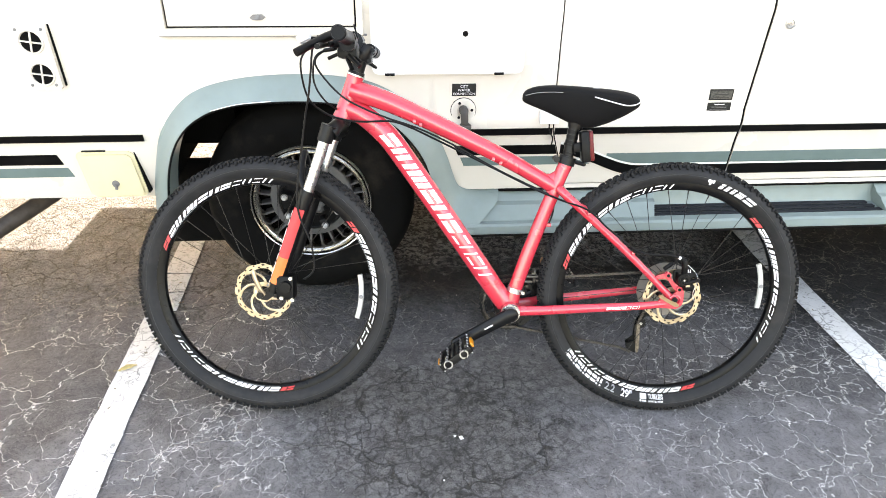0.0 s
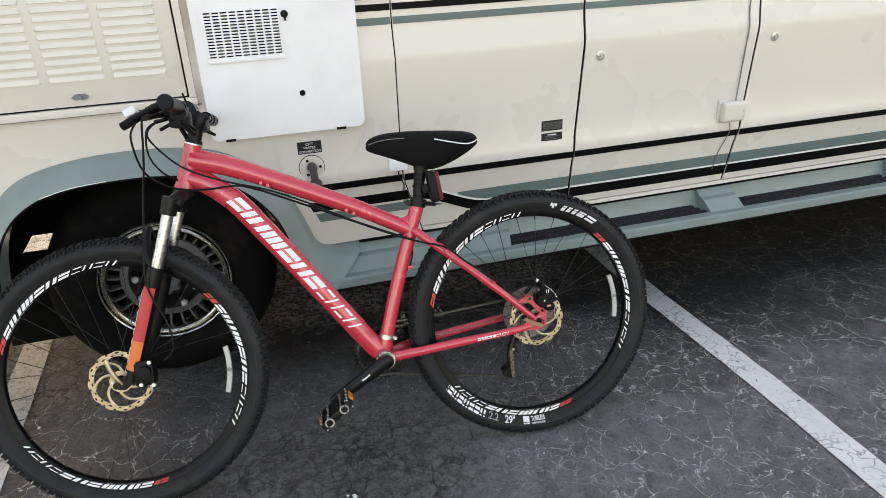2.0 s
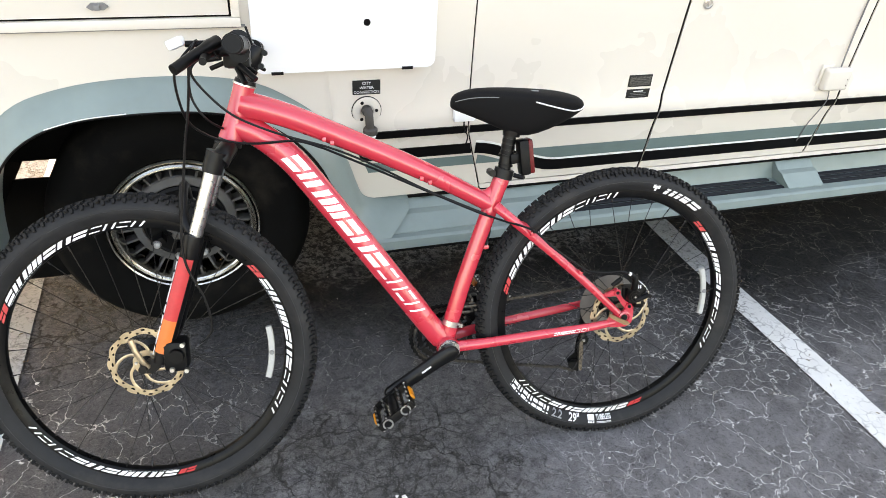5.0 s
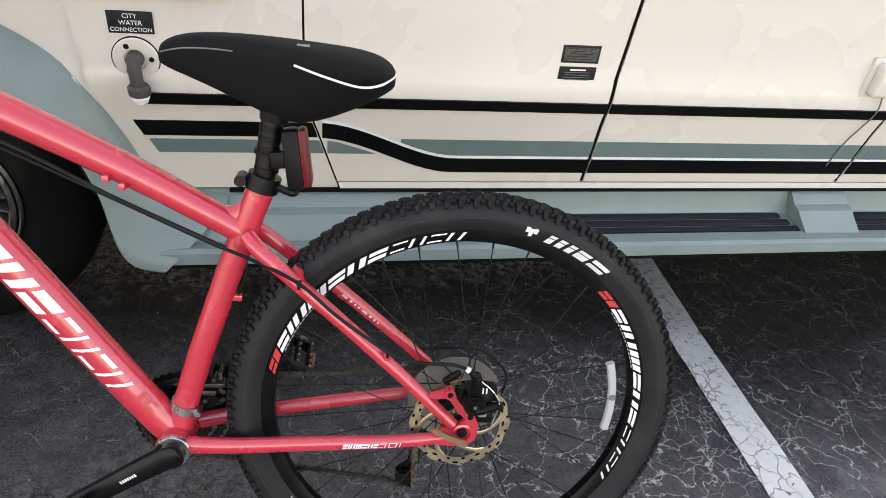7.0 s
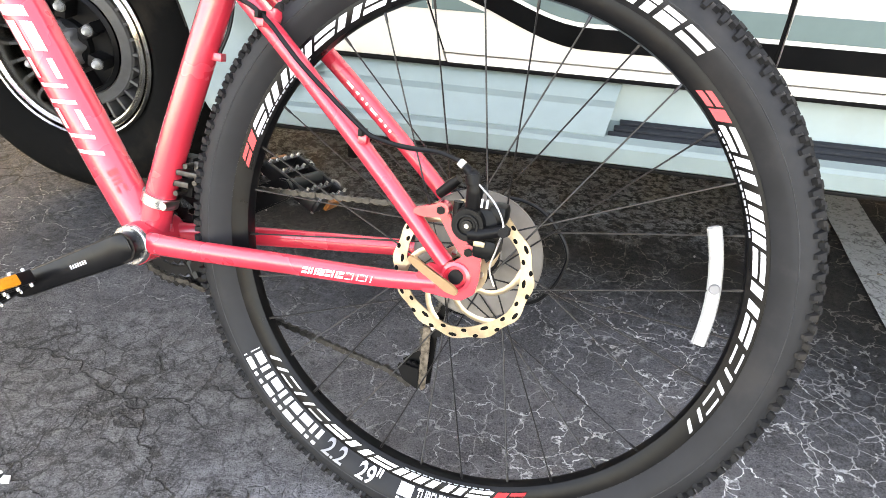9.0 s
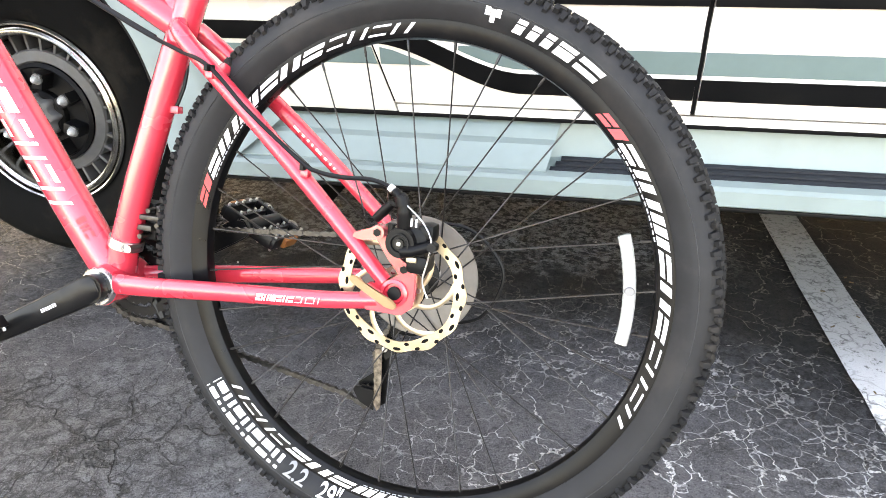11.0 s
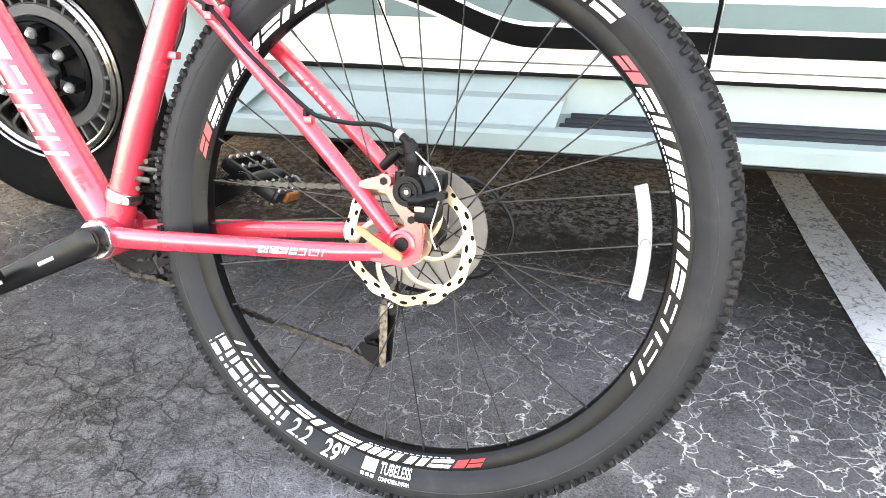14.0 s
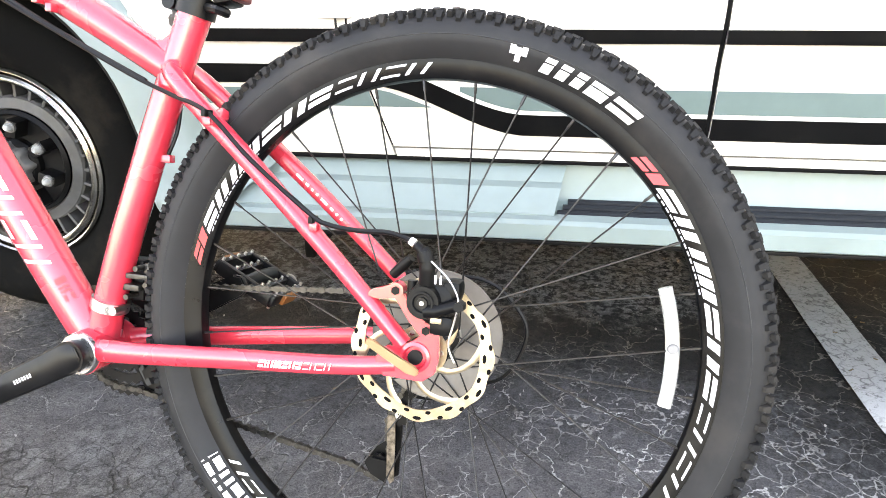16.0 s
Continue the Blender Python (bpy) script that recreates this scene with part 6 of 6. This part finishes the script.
def crank_arm(side):
    d = CRANK * (-1 if side > 0 else 1)
    y0, y1 = (-0.052, -0.070) if side < 0 else (0.056, 0.074)
    dn = d.normalized()
    nn = Vector((-dn.z, 0, dn.x))
    bm = bmesh.new()
    rows = []
    for s, w, y in ((-0.10, 0.010, 0), (-0.06, 0.018, 0), (0.05, 0.0205, 0), (0.25, 0.0195, 0.1), (0.55, 0.0180, 0.5), (0.9, 0.0165, 0.9), (1.02, 0.0155, 1), (1.07, 0.009, 1)):
        c = BB + d * s
        yy = y0 + (y1 - y0) * y
        e = 0.0075 * (1 if side > 0 else -1)
        row = []
        for a, b in ((w, 0.5), (w * 0.8, 1.0), (-w * 0.8, 1.0), (-w, 0.5), (-w, -0.6), (w, -0.6)):
            row.append(bm.verts.new(c + nn * a + Vector((0, yy + e * b, 0))))
        rows.append(row)
    for p, q in zip(rows, rows[1:]):
        for k in range(6):
            bm.faces.new((p[k], p[(k + 1) % 6], q[(k + 1) % 6], q[k]))
    bm.faces.new(rows[0])
    bm.faces.new(rows[-1][::-1])
    bmesh.ops.bevel(bm, geom=bm.edges[:], offset=0.002, segments=2, affect='EDGES')
    arm = part("crank_arm", bm, M_BLACK, BIKE, "black alloy crank arm", smooth=60)
    if side < 0:
        bm = bmesh.new()
        tube(bm, [BB + Vector((0, -0.040, 0)), BB + Vector((0, -0.058, 0))], [0.0195, 0.0205], 24)
        part("crank_boss", bm, M_BLACK, arm)
        for k in range(7):
            c, yy, bm = BB + d * (0.33 + 0.022 * k), y0 + (y1 - y0) * (0.10 + 1.333 * (0.341 + 0.022 * k - 0.25)) - 0.0083, bmesh.new()
            bm.faces.new([bm.verts.new(c + d * a + nn * b + Vector((0, yy, 0))) for a, b in ((0, -0.0026), (0.016, -0.0026), (0.016, 0.0026), (0, 0.0026))])
            part("decal", bm, M_DECAL, arm, "tiny white maker's mark", smooth=0)
    # pedal: a caged platform with pins and end reflectors
    c = BB + d + Vector((0, (y1 - 0.008) if side < 0 else (y1 + 0.008), 0))
    m = Matrix.Translation(c) @ Matrix.Rotation(radians(-38 if side < 0 else 27), 4, 'Y') @ Matrix.Diagonal((1, -side, 1, 1))
    bm = tube(bmesh.new(), [(0, -0.100, 0), (0, -0.05, 0), (0, 0.012, 0)], [0.0105, 0.012, 0.0075], 14)
    bmesh.ops.transform(bm, matrix=m, verts=bm.verts)
    ped = part("pedal", bm, M_BLACK, BIKE, "black platform pedal with bright pins and amber reflectors")
    for nm, lo, hi in (("pedal_bar", (-0.050, -0.100, -0.009), (-0.042, -0.008, 0.009)), ("pedal_bar", (0.042, -0.100, -0.009), (0.050, -0.008, 0.009)),
                       ("pedal_plate", (-0.044, -0.101, -0.010), (0.044, -0.092, 0.010)), ("pedal_plate", (-0.044, -0.016, -0.010), (0.044, -0.007, 0.010)),
                       ("pedal_bar", (-0.026, -0.095, -0.007), (-0.019, -0.012, 0.007)), ("pedal_bar", (0.019, -0.095, -0.007), (0.026, -0.012, 0.007))):
        part(nm, a_box(lo, hi, 0.0025, m), M_BLACK, ped)
    for x in (-0.0505, 0.0505):
        bm = a_box((x - 0.005, -0.074, -0.0075), (x + 0.005, -0.034, 0.0075), 0.002, m)
        part("pedal_reflector", bm, M_AMBER if side < 0 else M_DARKAMBER, ped, "amber pedal reflector" if side < 0 else "dark amber pedal reflector")
    for x in (-0.045, -0.022, 0.022, 0.045):
        for k in range(5):
            p = Vector((x, -0.095 + 0.020 * k, 0))
            for z in (-1, 1):
                bm = a_tube([p + Vector((0, 0, 0.007 * z)), p + Vector((0, 0, 0.0135 * z))], [0.0028, 0.0022], 8)
                bmesh.ops.transform(bm, matrix=m, verts=bm.verts)
                part("pin", bm, M_STEEL, ped)
    for x in (-0.026, 0.026):
        bm = bmesh.new()
        lathe(bm, [(0.0125, 0.0), (0.0125, -0.003), (0.0092, -0.003), (0.0092, 0.0)], 20, (0, 0, 0), True)
        bmesh.ops.transform(bm, matrix=m @ Matrix.Translation((x, -0.101, 0)), verts=bm.verts)
        part("cage_ring", bm, M_STEEL, ped, "bright cage ring")


crank_arm(-1)
crank_arm(1)
for r, y in ((0.086, 0.052), (0.066, 0.044), (0.046, 0.037)):
    bm = bmesh.new()
    n = 2 * int(r * 2 * math.pi / 0.0127)
    a, b, c_, d = [], [], [], []
    for j in range(n):
        rr = r + (0.002 if j % 2 else -0.0025)
        t = 2 * math.pi * j / n
        for lst, q, yy in ((a, rr, y), (b, rr, y + 0.003), (c_, r - 0.014, y + 0.003), (d, r - 0.014, y)):
            lst.append(bm.verts.new(BB + Vector((q * math.cos(t), yy, q * math.sin(t)))))
    for p, q in ((a, b), (b, c_), (c_, d), (d, a)):
        for j in range(n):
            bm.faces.new((p[j], p[(j + 1) % n], q[(j + 1) % n], q[j]))
    part("chainring", bm, M_BLACK, BIKE, "black chainring", smooth=0)
for k in range(4):
    a = 2 * math.pi * k / 4 + 0.5
    part("spider_arm", a_tube([BB + Vector((0, 0.052, 0)), BB + Vector((0.075 * math.cos(a), 0.052, 0.075 * math.sin(a)))], [0.012, 0.008], 8), M_BLACK, BIKE)


def chain():
    pts = []
    for k in range(9):
        t = radians(90 + 12 + 20 * k)
        pts.append(BB + Vector((0.074 * math.cos(t) * 1.0, 0.046, 0.074 * math.sin(t))))
    run = [Vector((0.0, 0.046, 0.046)), *pts[::1]]
    low = [BB + Vector((0.02, 0.046, -0.073)), Vector((-0.104, 0.048, -0.1965)), Vector((-0.078, 0.048, -0.207)), Vector((-0.058, 0.048, -0.198)), Vector((-0.056, 0.047, -0.182)), Vector((-0.062, 0.047, -0.13)), Vector((-0.052, 0.047, -0.102)), Vector((-0.03, 0.047, -0.055)),
           Vector((0.03, 0.046, -0.035)), Vector((0.046, 0.046, 0.0)), Vector((0.03, 0.046, 0.035)), Vector((0.0, 0.046, 0.046))]
    path = run + low
    bm = bmesh.new()
    step, carry, k = 0.0127, 0.0, 0
    for a, b in zip(path, path[1:]):
        L = (b - a).length
        s = carry
        while s < L:
            p = a.lerp(b, s / L)
            d = (b - a).normalized()
            ang = math.atan2(d.z, d.x)
            m = Matrix.Translation(p) @ Matrix.Rotation(-ang, 4, 'Y')
            w, h = (0.0034, 0.0042) if k % 2 else (0.0022, 0.0038)
            lobe = [(0.00635 + h * math.cos(radians(q)), h * math.sin(radians(q))) for q in range(-120, 121, 30)]
            plate = lobe + [(0.0, h * 0.55)] + [(-x, z) for x, z in lobe[::-1]] + [(0.0, -h * 0.55)]
            slab(bm, plate, -w, w, m)
            k += 1
            s += step
        carry = s - L
    part("chain", bm, M_CHAIN, BIKE, "oily steel chain with shaped links", smooth=0)


chain()
# rear derailleur
bm = bmesh.new()
slab(bm, [(-0.030, -0.060), (-0.058, -0.105), (-0.064, -0.125), (-0.066, -0.160), (-0.088, -0.178), (-0.081, -0.198), (-0.056, -0.211), (-0.046, -0.204), (-0.044, -0.12), (-0.014, -0.055)], 0.056, 0.059)
box(bm, (-0.046, 0.058, -0.100), (-0.006, 0.092, -0.045), 0.008)
dr = part("rear_derailleur", bm, M_PLASTIC, BIKE, "black rear derailleur with long cage")
for v, u in ((-0.118, -0.048), (-0.190, -0.071)):
    bm = bmesh.new()
    n = 22
    rim_a = [(u + (0.0160 if k % 2 else 0.0135) * math.cos(2 * math.pi * k / n), v + (0.0160 if k % 2 else 0.0135) * math.sin(2 * math.pi * k / n)) for k in range(n)]
    slab(bm, rim_a, 0.0455, 0.0505)
    jw = part("jockey_wheel", bm, M_BLACK, dr, smooth=0)
    part("pulley_bolt", a_tube([(u, 0.0455, v), (u, 0.0420, v)], [0.0045, 0.0040], 10), M_STEEL, jw)
bm = bmesh.new()
slab(bm, [(-0.061, -0.118), (-0.058, -0.200), (-0.053, -0.2100), (-0.048, -0.205), (-0.0490, -0.150), (-0.051, -0.118)], 0.0405, 0.0425)
part("cage_plate", bm, M_WORN, dr, "worn bright cage plate")
bm = bmesh.new()
slab(bm, [(-0.060, -0.180), (-0.088, -0.178), (-0.090, -0.184), (-0.080, -0.2005), (-0.058, -0.2105)], 0.0405, 0.0422)
part("cage_foot", bm, M_PLASTIC, dr)
# front derailleur and its clamp
bm = bmesh.new()
cl = Vector((-0.4335, 0, -0.008))
tl = Matrix.Rotation(radians(15), 4, 'Y')
lathe(bm, [(0.0205, -0.007), (0.0240, -0.007), (0.0240, 0.007), (0.0205, 0.007)], 32, (0, 0, 0), True)
bmesh.ops.transform(bm, matrix=Matrix.Translation(cl) @ tl @ Matrix.Rotation(radians(90), 4, 'X'), verts=bm.verts)
fd = part("derailleur_clamp", bm, M_STEEL, BIKE, "bright silver derailleur clamp")
part("clamp_bolt", a_tube([cl + Vector((0.020, -0.022, -0.004)), cl + Vector((0.020, 0.0, -0.004))], 0.0055, 12), M_STEEL, fd)
bm = a_box((-0.422, 0.010, -0.004), (-0.392, 0.040, 0.052), 0.006)
box(bm, (-0.417, 0.036, 0.012), (-0.357, 0.056, 0.042), 0.004)
fdr = part("front_derailleur", bm, M_PLASTIC, BIKE, "black front derailleur with bright links")
for lo, hi in (((-0.412, -0.008, 0.014), (-0.386, 0.012, 0.022)), ((-0.404, -0.010, 0.030), (-0.372, 0.010, 0.037)), ((-0.384, 0.000, 0.014), (-0.377, 0.030, 0.050))):
    part("derailleur_link", a_box(lo, hi, 0.0015), M_CHAIN, fdr, "oily steel link")
for u, v in ((-0.402, 0.006), (-0.388, 0.044), (-0.374, 0.024)):
    part("link_pin", a_tube([(u, -0.012, v), (u, 0.012, v)], 0.0036, 10), M_CHAIN, fdr)

# ---- seat post, saddle, rear light
ob_tube("seat_collar", [SEAT_T - Vector((0.003, 0, 0.010)), SEAT_T + Vector((0.003, 0, 0.012))], 0.0235, "black quick-release seat collar", M_BLACK)
part("collar_lever", a_tube(spline([SEAT_T + Vector((0.022, -0.012, -0.002)), SEAT_T + Vector((0.040, -0.022, -0.006)), SEAT_T + Vector((0.046, -0.010, -0.008))], 4), 0.0055, 8), M_BLACK, BIKE, "black quick-release lever")
part("collar_nut", a_tube([SEAT_T + Vector((-0.030, -0.014, 0.004)), SEAT_T + Vector((-0.030, 0.014, 0.004))], 0.0085, 12), M_BLACK, BIKE)
post = ob_tube("seat_post", [SEAT_T, Vector((-0.296, 0, 0.490))], 0.0152, "black seat post", M_BLACK)
for k in range(3):
    z = 0.412 + 0.014 * k
    part("tape", a_tube([(-0.3065 + 0.014 * k * 0.13, 0, z), (-0.305 + 0.014 * k * 0.13, 0, z + 0.009)], 0.0162, 18), M_PLASTIC, post)


def saddle():
    pts = [(-0.441, 0.008, 0.540, 0.523), (-0.433, 0.020, 0.552, 0.516), (-0.405, 0.031, 0.5625, 0.506), (-0.360, 0.040, 0.5660, 0.488), (-0.315, 0.052, 0.5655, 0.468), (-0.278, 0.066, 0.5640, 0.451),
           (-0.235, 0.080, 0.5610, 0.457), (-0.190, 0.089, 0.5580, 0.477), (-0.160, 0.083, 0.5530, 0.494), (-0.142, 0.062, 0.5460, 0.506), (-0.132, 0.034, 0.5360, 0.515)]
    bm = bmesh.new()
    rows = []
    for u, w, t, b in pts:
        row = []
        for k in range(20):
            a = 2 * math.pi * k / 20
            cs, sn = math.cos(a), math.sin(a)
            y = w * (abs(cs) ** 0.75) * (1 if cs >= 0 else -1)
            if sn >= 0:
                z = (t - 0.018) + 0.018 * sn ** 0.8
            else:
                z = (t - 0.018) - (t - 0.018 - b) * abs(sn) ** 0.9
                y *= 1 - 0.35 * abs(sn)
            row.append(bm.verts.new((u - 0.004, y, z)))
        rows.append(row)
    for p, q in zip(rows, rows[1:]):
        for k in range(20):
            bm.faces.new((p[k], p[(k + 1) % 20], q[(k + 1) % 20], q[k]))
    bm.faces.new(rows[0])
    bm.faces.new(rows[-1][::-1])
    ob = part("saddle", bm, M_FABRIC, BIKE, "black padded saddle cover with pale piping", smooth=70)
    md = ob.modifiers.new("round", 'SUBSURF')
    md.levels = md.render_levels = 1
    line = [(-0.262, -0.0705, 0.540), (-0.222, -0.0815, 0.530), (-0.182, -0.0825, 0.5215), (-0.158, -0.0765, 0.5235), (-0.142, -0.056, 0.529), (-0.1335, -0.02, 0.532), (-0.1335, 0.02, 0.532), (-0.142, 0.056, 0.529)]
    part("piping", a_tube(spline([(u - 0.004, v, w) for u, v, w in line], 6), 0.0016, 6), M_DECAL, ob, "pale reflective piping")
    seam = [(-0.434, -0.0190, 0.537), (-0.405, -0.0312, 0.545), (-0.370, -0.0385, 0.548), (-0.340, -0.0455, 0.548)]
    part("piping", a_tube(spline([(u - 0.004, v, w) for u, v, w in seam], 6), 0.0010, 6), M_DULL, ob, "grey piping")
    part("emblem", a_box((-0.266, -0.040, 0.5585), (-0.250, -0.030, 0.5625), 0.0005), M_DULL, ob, "small grey emblem")
    part("rail", a_tube(spline([(-0.38, -0.010, 0.515), (-0.32, -0.020, 0.486), (-0.24, -0.020, 0.484), (-0.19, -0.028, 0.505)], 5), 0.0038, 8), M_STEEL, ob)
    part("rail", a_tube(spline([(-0.38, 0.010, 0.515), (-0.32, 0.020, 0.486), (-0.24, 0.020, 0.484), (-0.19, 0.028, 0.505)], 5), 0.0038, 8), M_STEEL, ob)


saddle()
bm = bmesh.new()
tube(bm, [(-0.298, 0, 0.455), (-0.294, 0, 0.485)], [0.020, 0.024], 16)
part("saddle_clamp", bm, M_BLACK, BIKE, "black saddle clamp")
LM = Matrix.Translation((-0.264, -0.012, 0.408)) @ Matrix.Rotation(radians(-8), 4, 'Y')
lt = part("rear_light", a_box((-0.018, -0.019, -0.042), (0.006, 0.019, 0.042), 0.007, LM), M_PLASTIC, BIKE, "black rear light with a red lens")
part("lens", a_box((0.004, -0.0185, -0.040), (0.016, 0.0185, 0.042), 0.006, LM), M_REDLENS, lt, "dark red lens")
part("light_bracket", a_box((-0.038, -0.008, -0.012), (-0.016, 0.008, 0.012), 0.003, LM), M_PLASTIC, lt)
for z in (-0.010, 0.012):
    part("rubber_band", a_tube([(-0.309, 0, 0.395 + z), (-0.308, 0, 0.400 + z)], 0.0172, 18), M_PLASTIC, lt)

# ---------------------------------------------------------------- litter on the ground
random.seed(11)


def chip(x, y, r, mat=None, name="stone_chip", label="small pale stone chip lying on asphalt", flat=0.5):
    bm = bmesh.new()
    bmesh.ops.create_icosphere(bm, subdivisions=1, radius=r)
    for v in bm.verts:
        v.co = Vector((v.co.x * random.uniform(0.7, 1.4), v.co.y * random.uniform(0.7, 1.3), v.co.z * flat))
    ob = part(name, bm, mat or M_PEBBLE, None, smooth=0)
    ob.location = (x, y, ground_z(x, y) + r * flat * 0.5)
    tagged(ob, label, "stone" if name == "stone_chip" else "leaf", "litter on the ground")


chip(0.040, 1.268, 0.0075)
chip(0.022, 1.277, 0.0045)
chip(-0.885, 1.92, 0.006)
chip(0.60, 1.25, 0.0035)
chip(-0.02, 1.12, 0.003)
bm = bmesh.new()
for k in range(120):
    x, y = random.uniform(-1.3, 2.4), random.uniform(0.85, 2.9)
    a, l = random.uniform(0, math.pi), random.uniform(0.0008, 0.0019)
    m = Matrix.Translation((x, y, ground_z(x, y) + 0.004)) @ Matrix.Rotation(a, 4, 'Z')
    box(bm, (-l, -l * 0.7, -0.003), (l, l * 0.7, l * 0.5), 0, m)
ob = part("grit", bm, M_GRIT, None, smooth=0)
tagged(ob, "fine pale grit scattered on asphalt", "grit", kind="stuff")
bm = bmesh.new()
for k in range(26):
    y = random.uniform(0.9, 2.4)
    x = (-0.975 if k % 2 else 1.45) + random.uniform(-0.06, 0.06)
    a, l = random.uniform(0, math.pi), random.uniform(0.003, 0.007)
    m = Matrix.Translation((x, y, ground_z(x, y) + 0.0085)) @ Matrix.Rotation(a, 4, 'Z')
    box(bm, (-l, -0.0012, -0.001), (l, 0.0012, 0.001), 0, m)
ob = part("leaf_bits", bm, M_LEAF, None, smooth=0)
tagged(ob, "dry brown leaf bits on the painted lines", "leaf litter", kind="stuff")


def leaf(x, y, turn):
    """A curled dry leaf: two halves folded along a rib."""
    ob = thing("dry_leaf", "curled dry yellow-brown leaf lying on the painted line", "leaf", Matrix.Translation((x, y, ground_z(x, y) + 0.006)) @ Matrix.Rotation(turn, 4, 'Z'))
    for side in (-1, 1):
        bm = bmesh.new()
        rows = []
        for k in range(7):
            t = k / 6
            w = 0.011 * math.sin(math.pi * min(1, t * 0.9 + 0.08))
            z = 0.006 * math.sin(math.pi * t)
            rows.append((bm.verts.new((-0.028 + 0.056 * t, 0, z)), bm.verts.new((-0.028 + 0.056 * t, side * w * 0.6, z + 0.003)), bm.verts.new((-0.028 + 0.056 * t, side * w, z + 0.002 * (k % 2)))))
        for a, b in zip(rows, rows[1:]):
            bm.faces.new((a[0], a[1], b[1], b[0]))
            bm.faces.new((a[1], a[2], b[2], b[1]))
        half = part("leaf_blade", bm, M_DRYLEAF, ob)
        md = half.modifiers.new("thick", 'SOLIDIFY')
        md.thickness = 0.0006
    part("stalk", a_tube([(-0.028, 0, 0.001), (-0.042, 0.004, 0.004)], [0.0009, 0.0007], 6), M_DRYLEAF, ob)


leaf(LEAF_AT[0], LEAF_AT[1], 0.5)
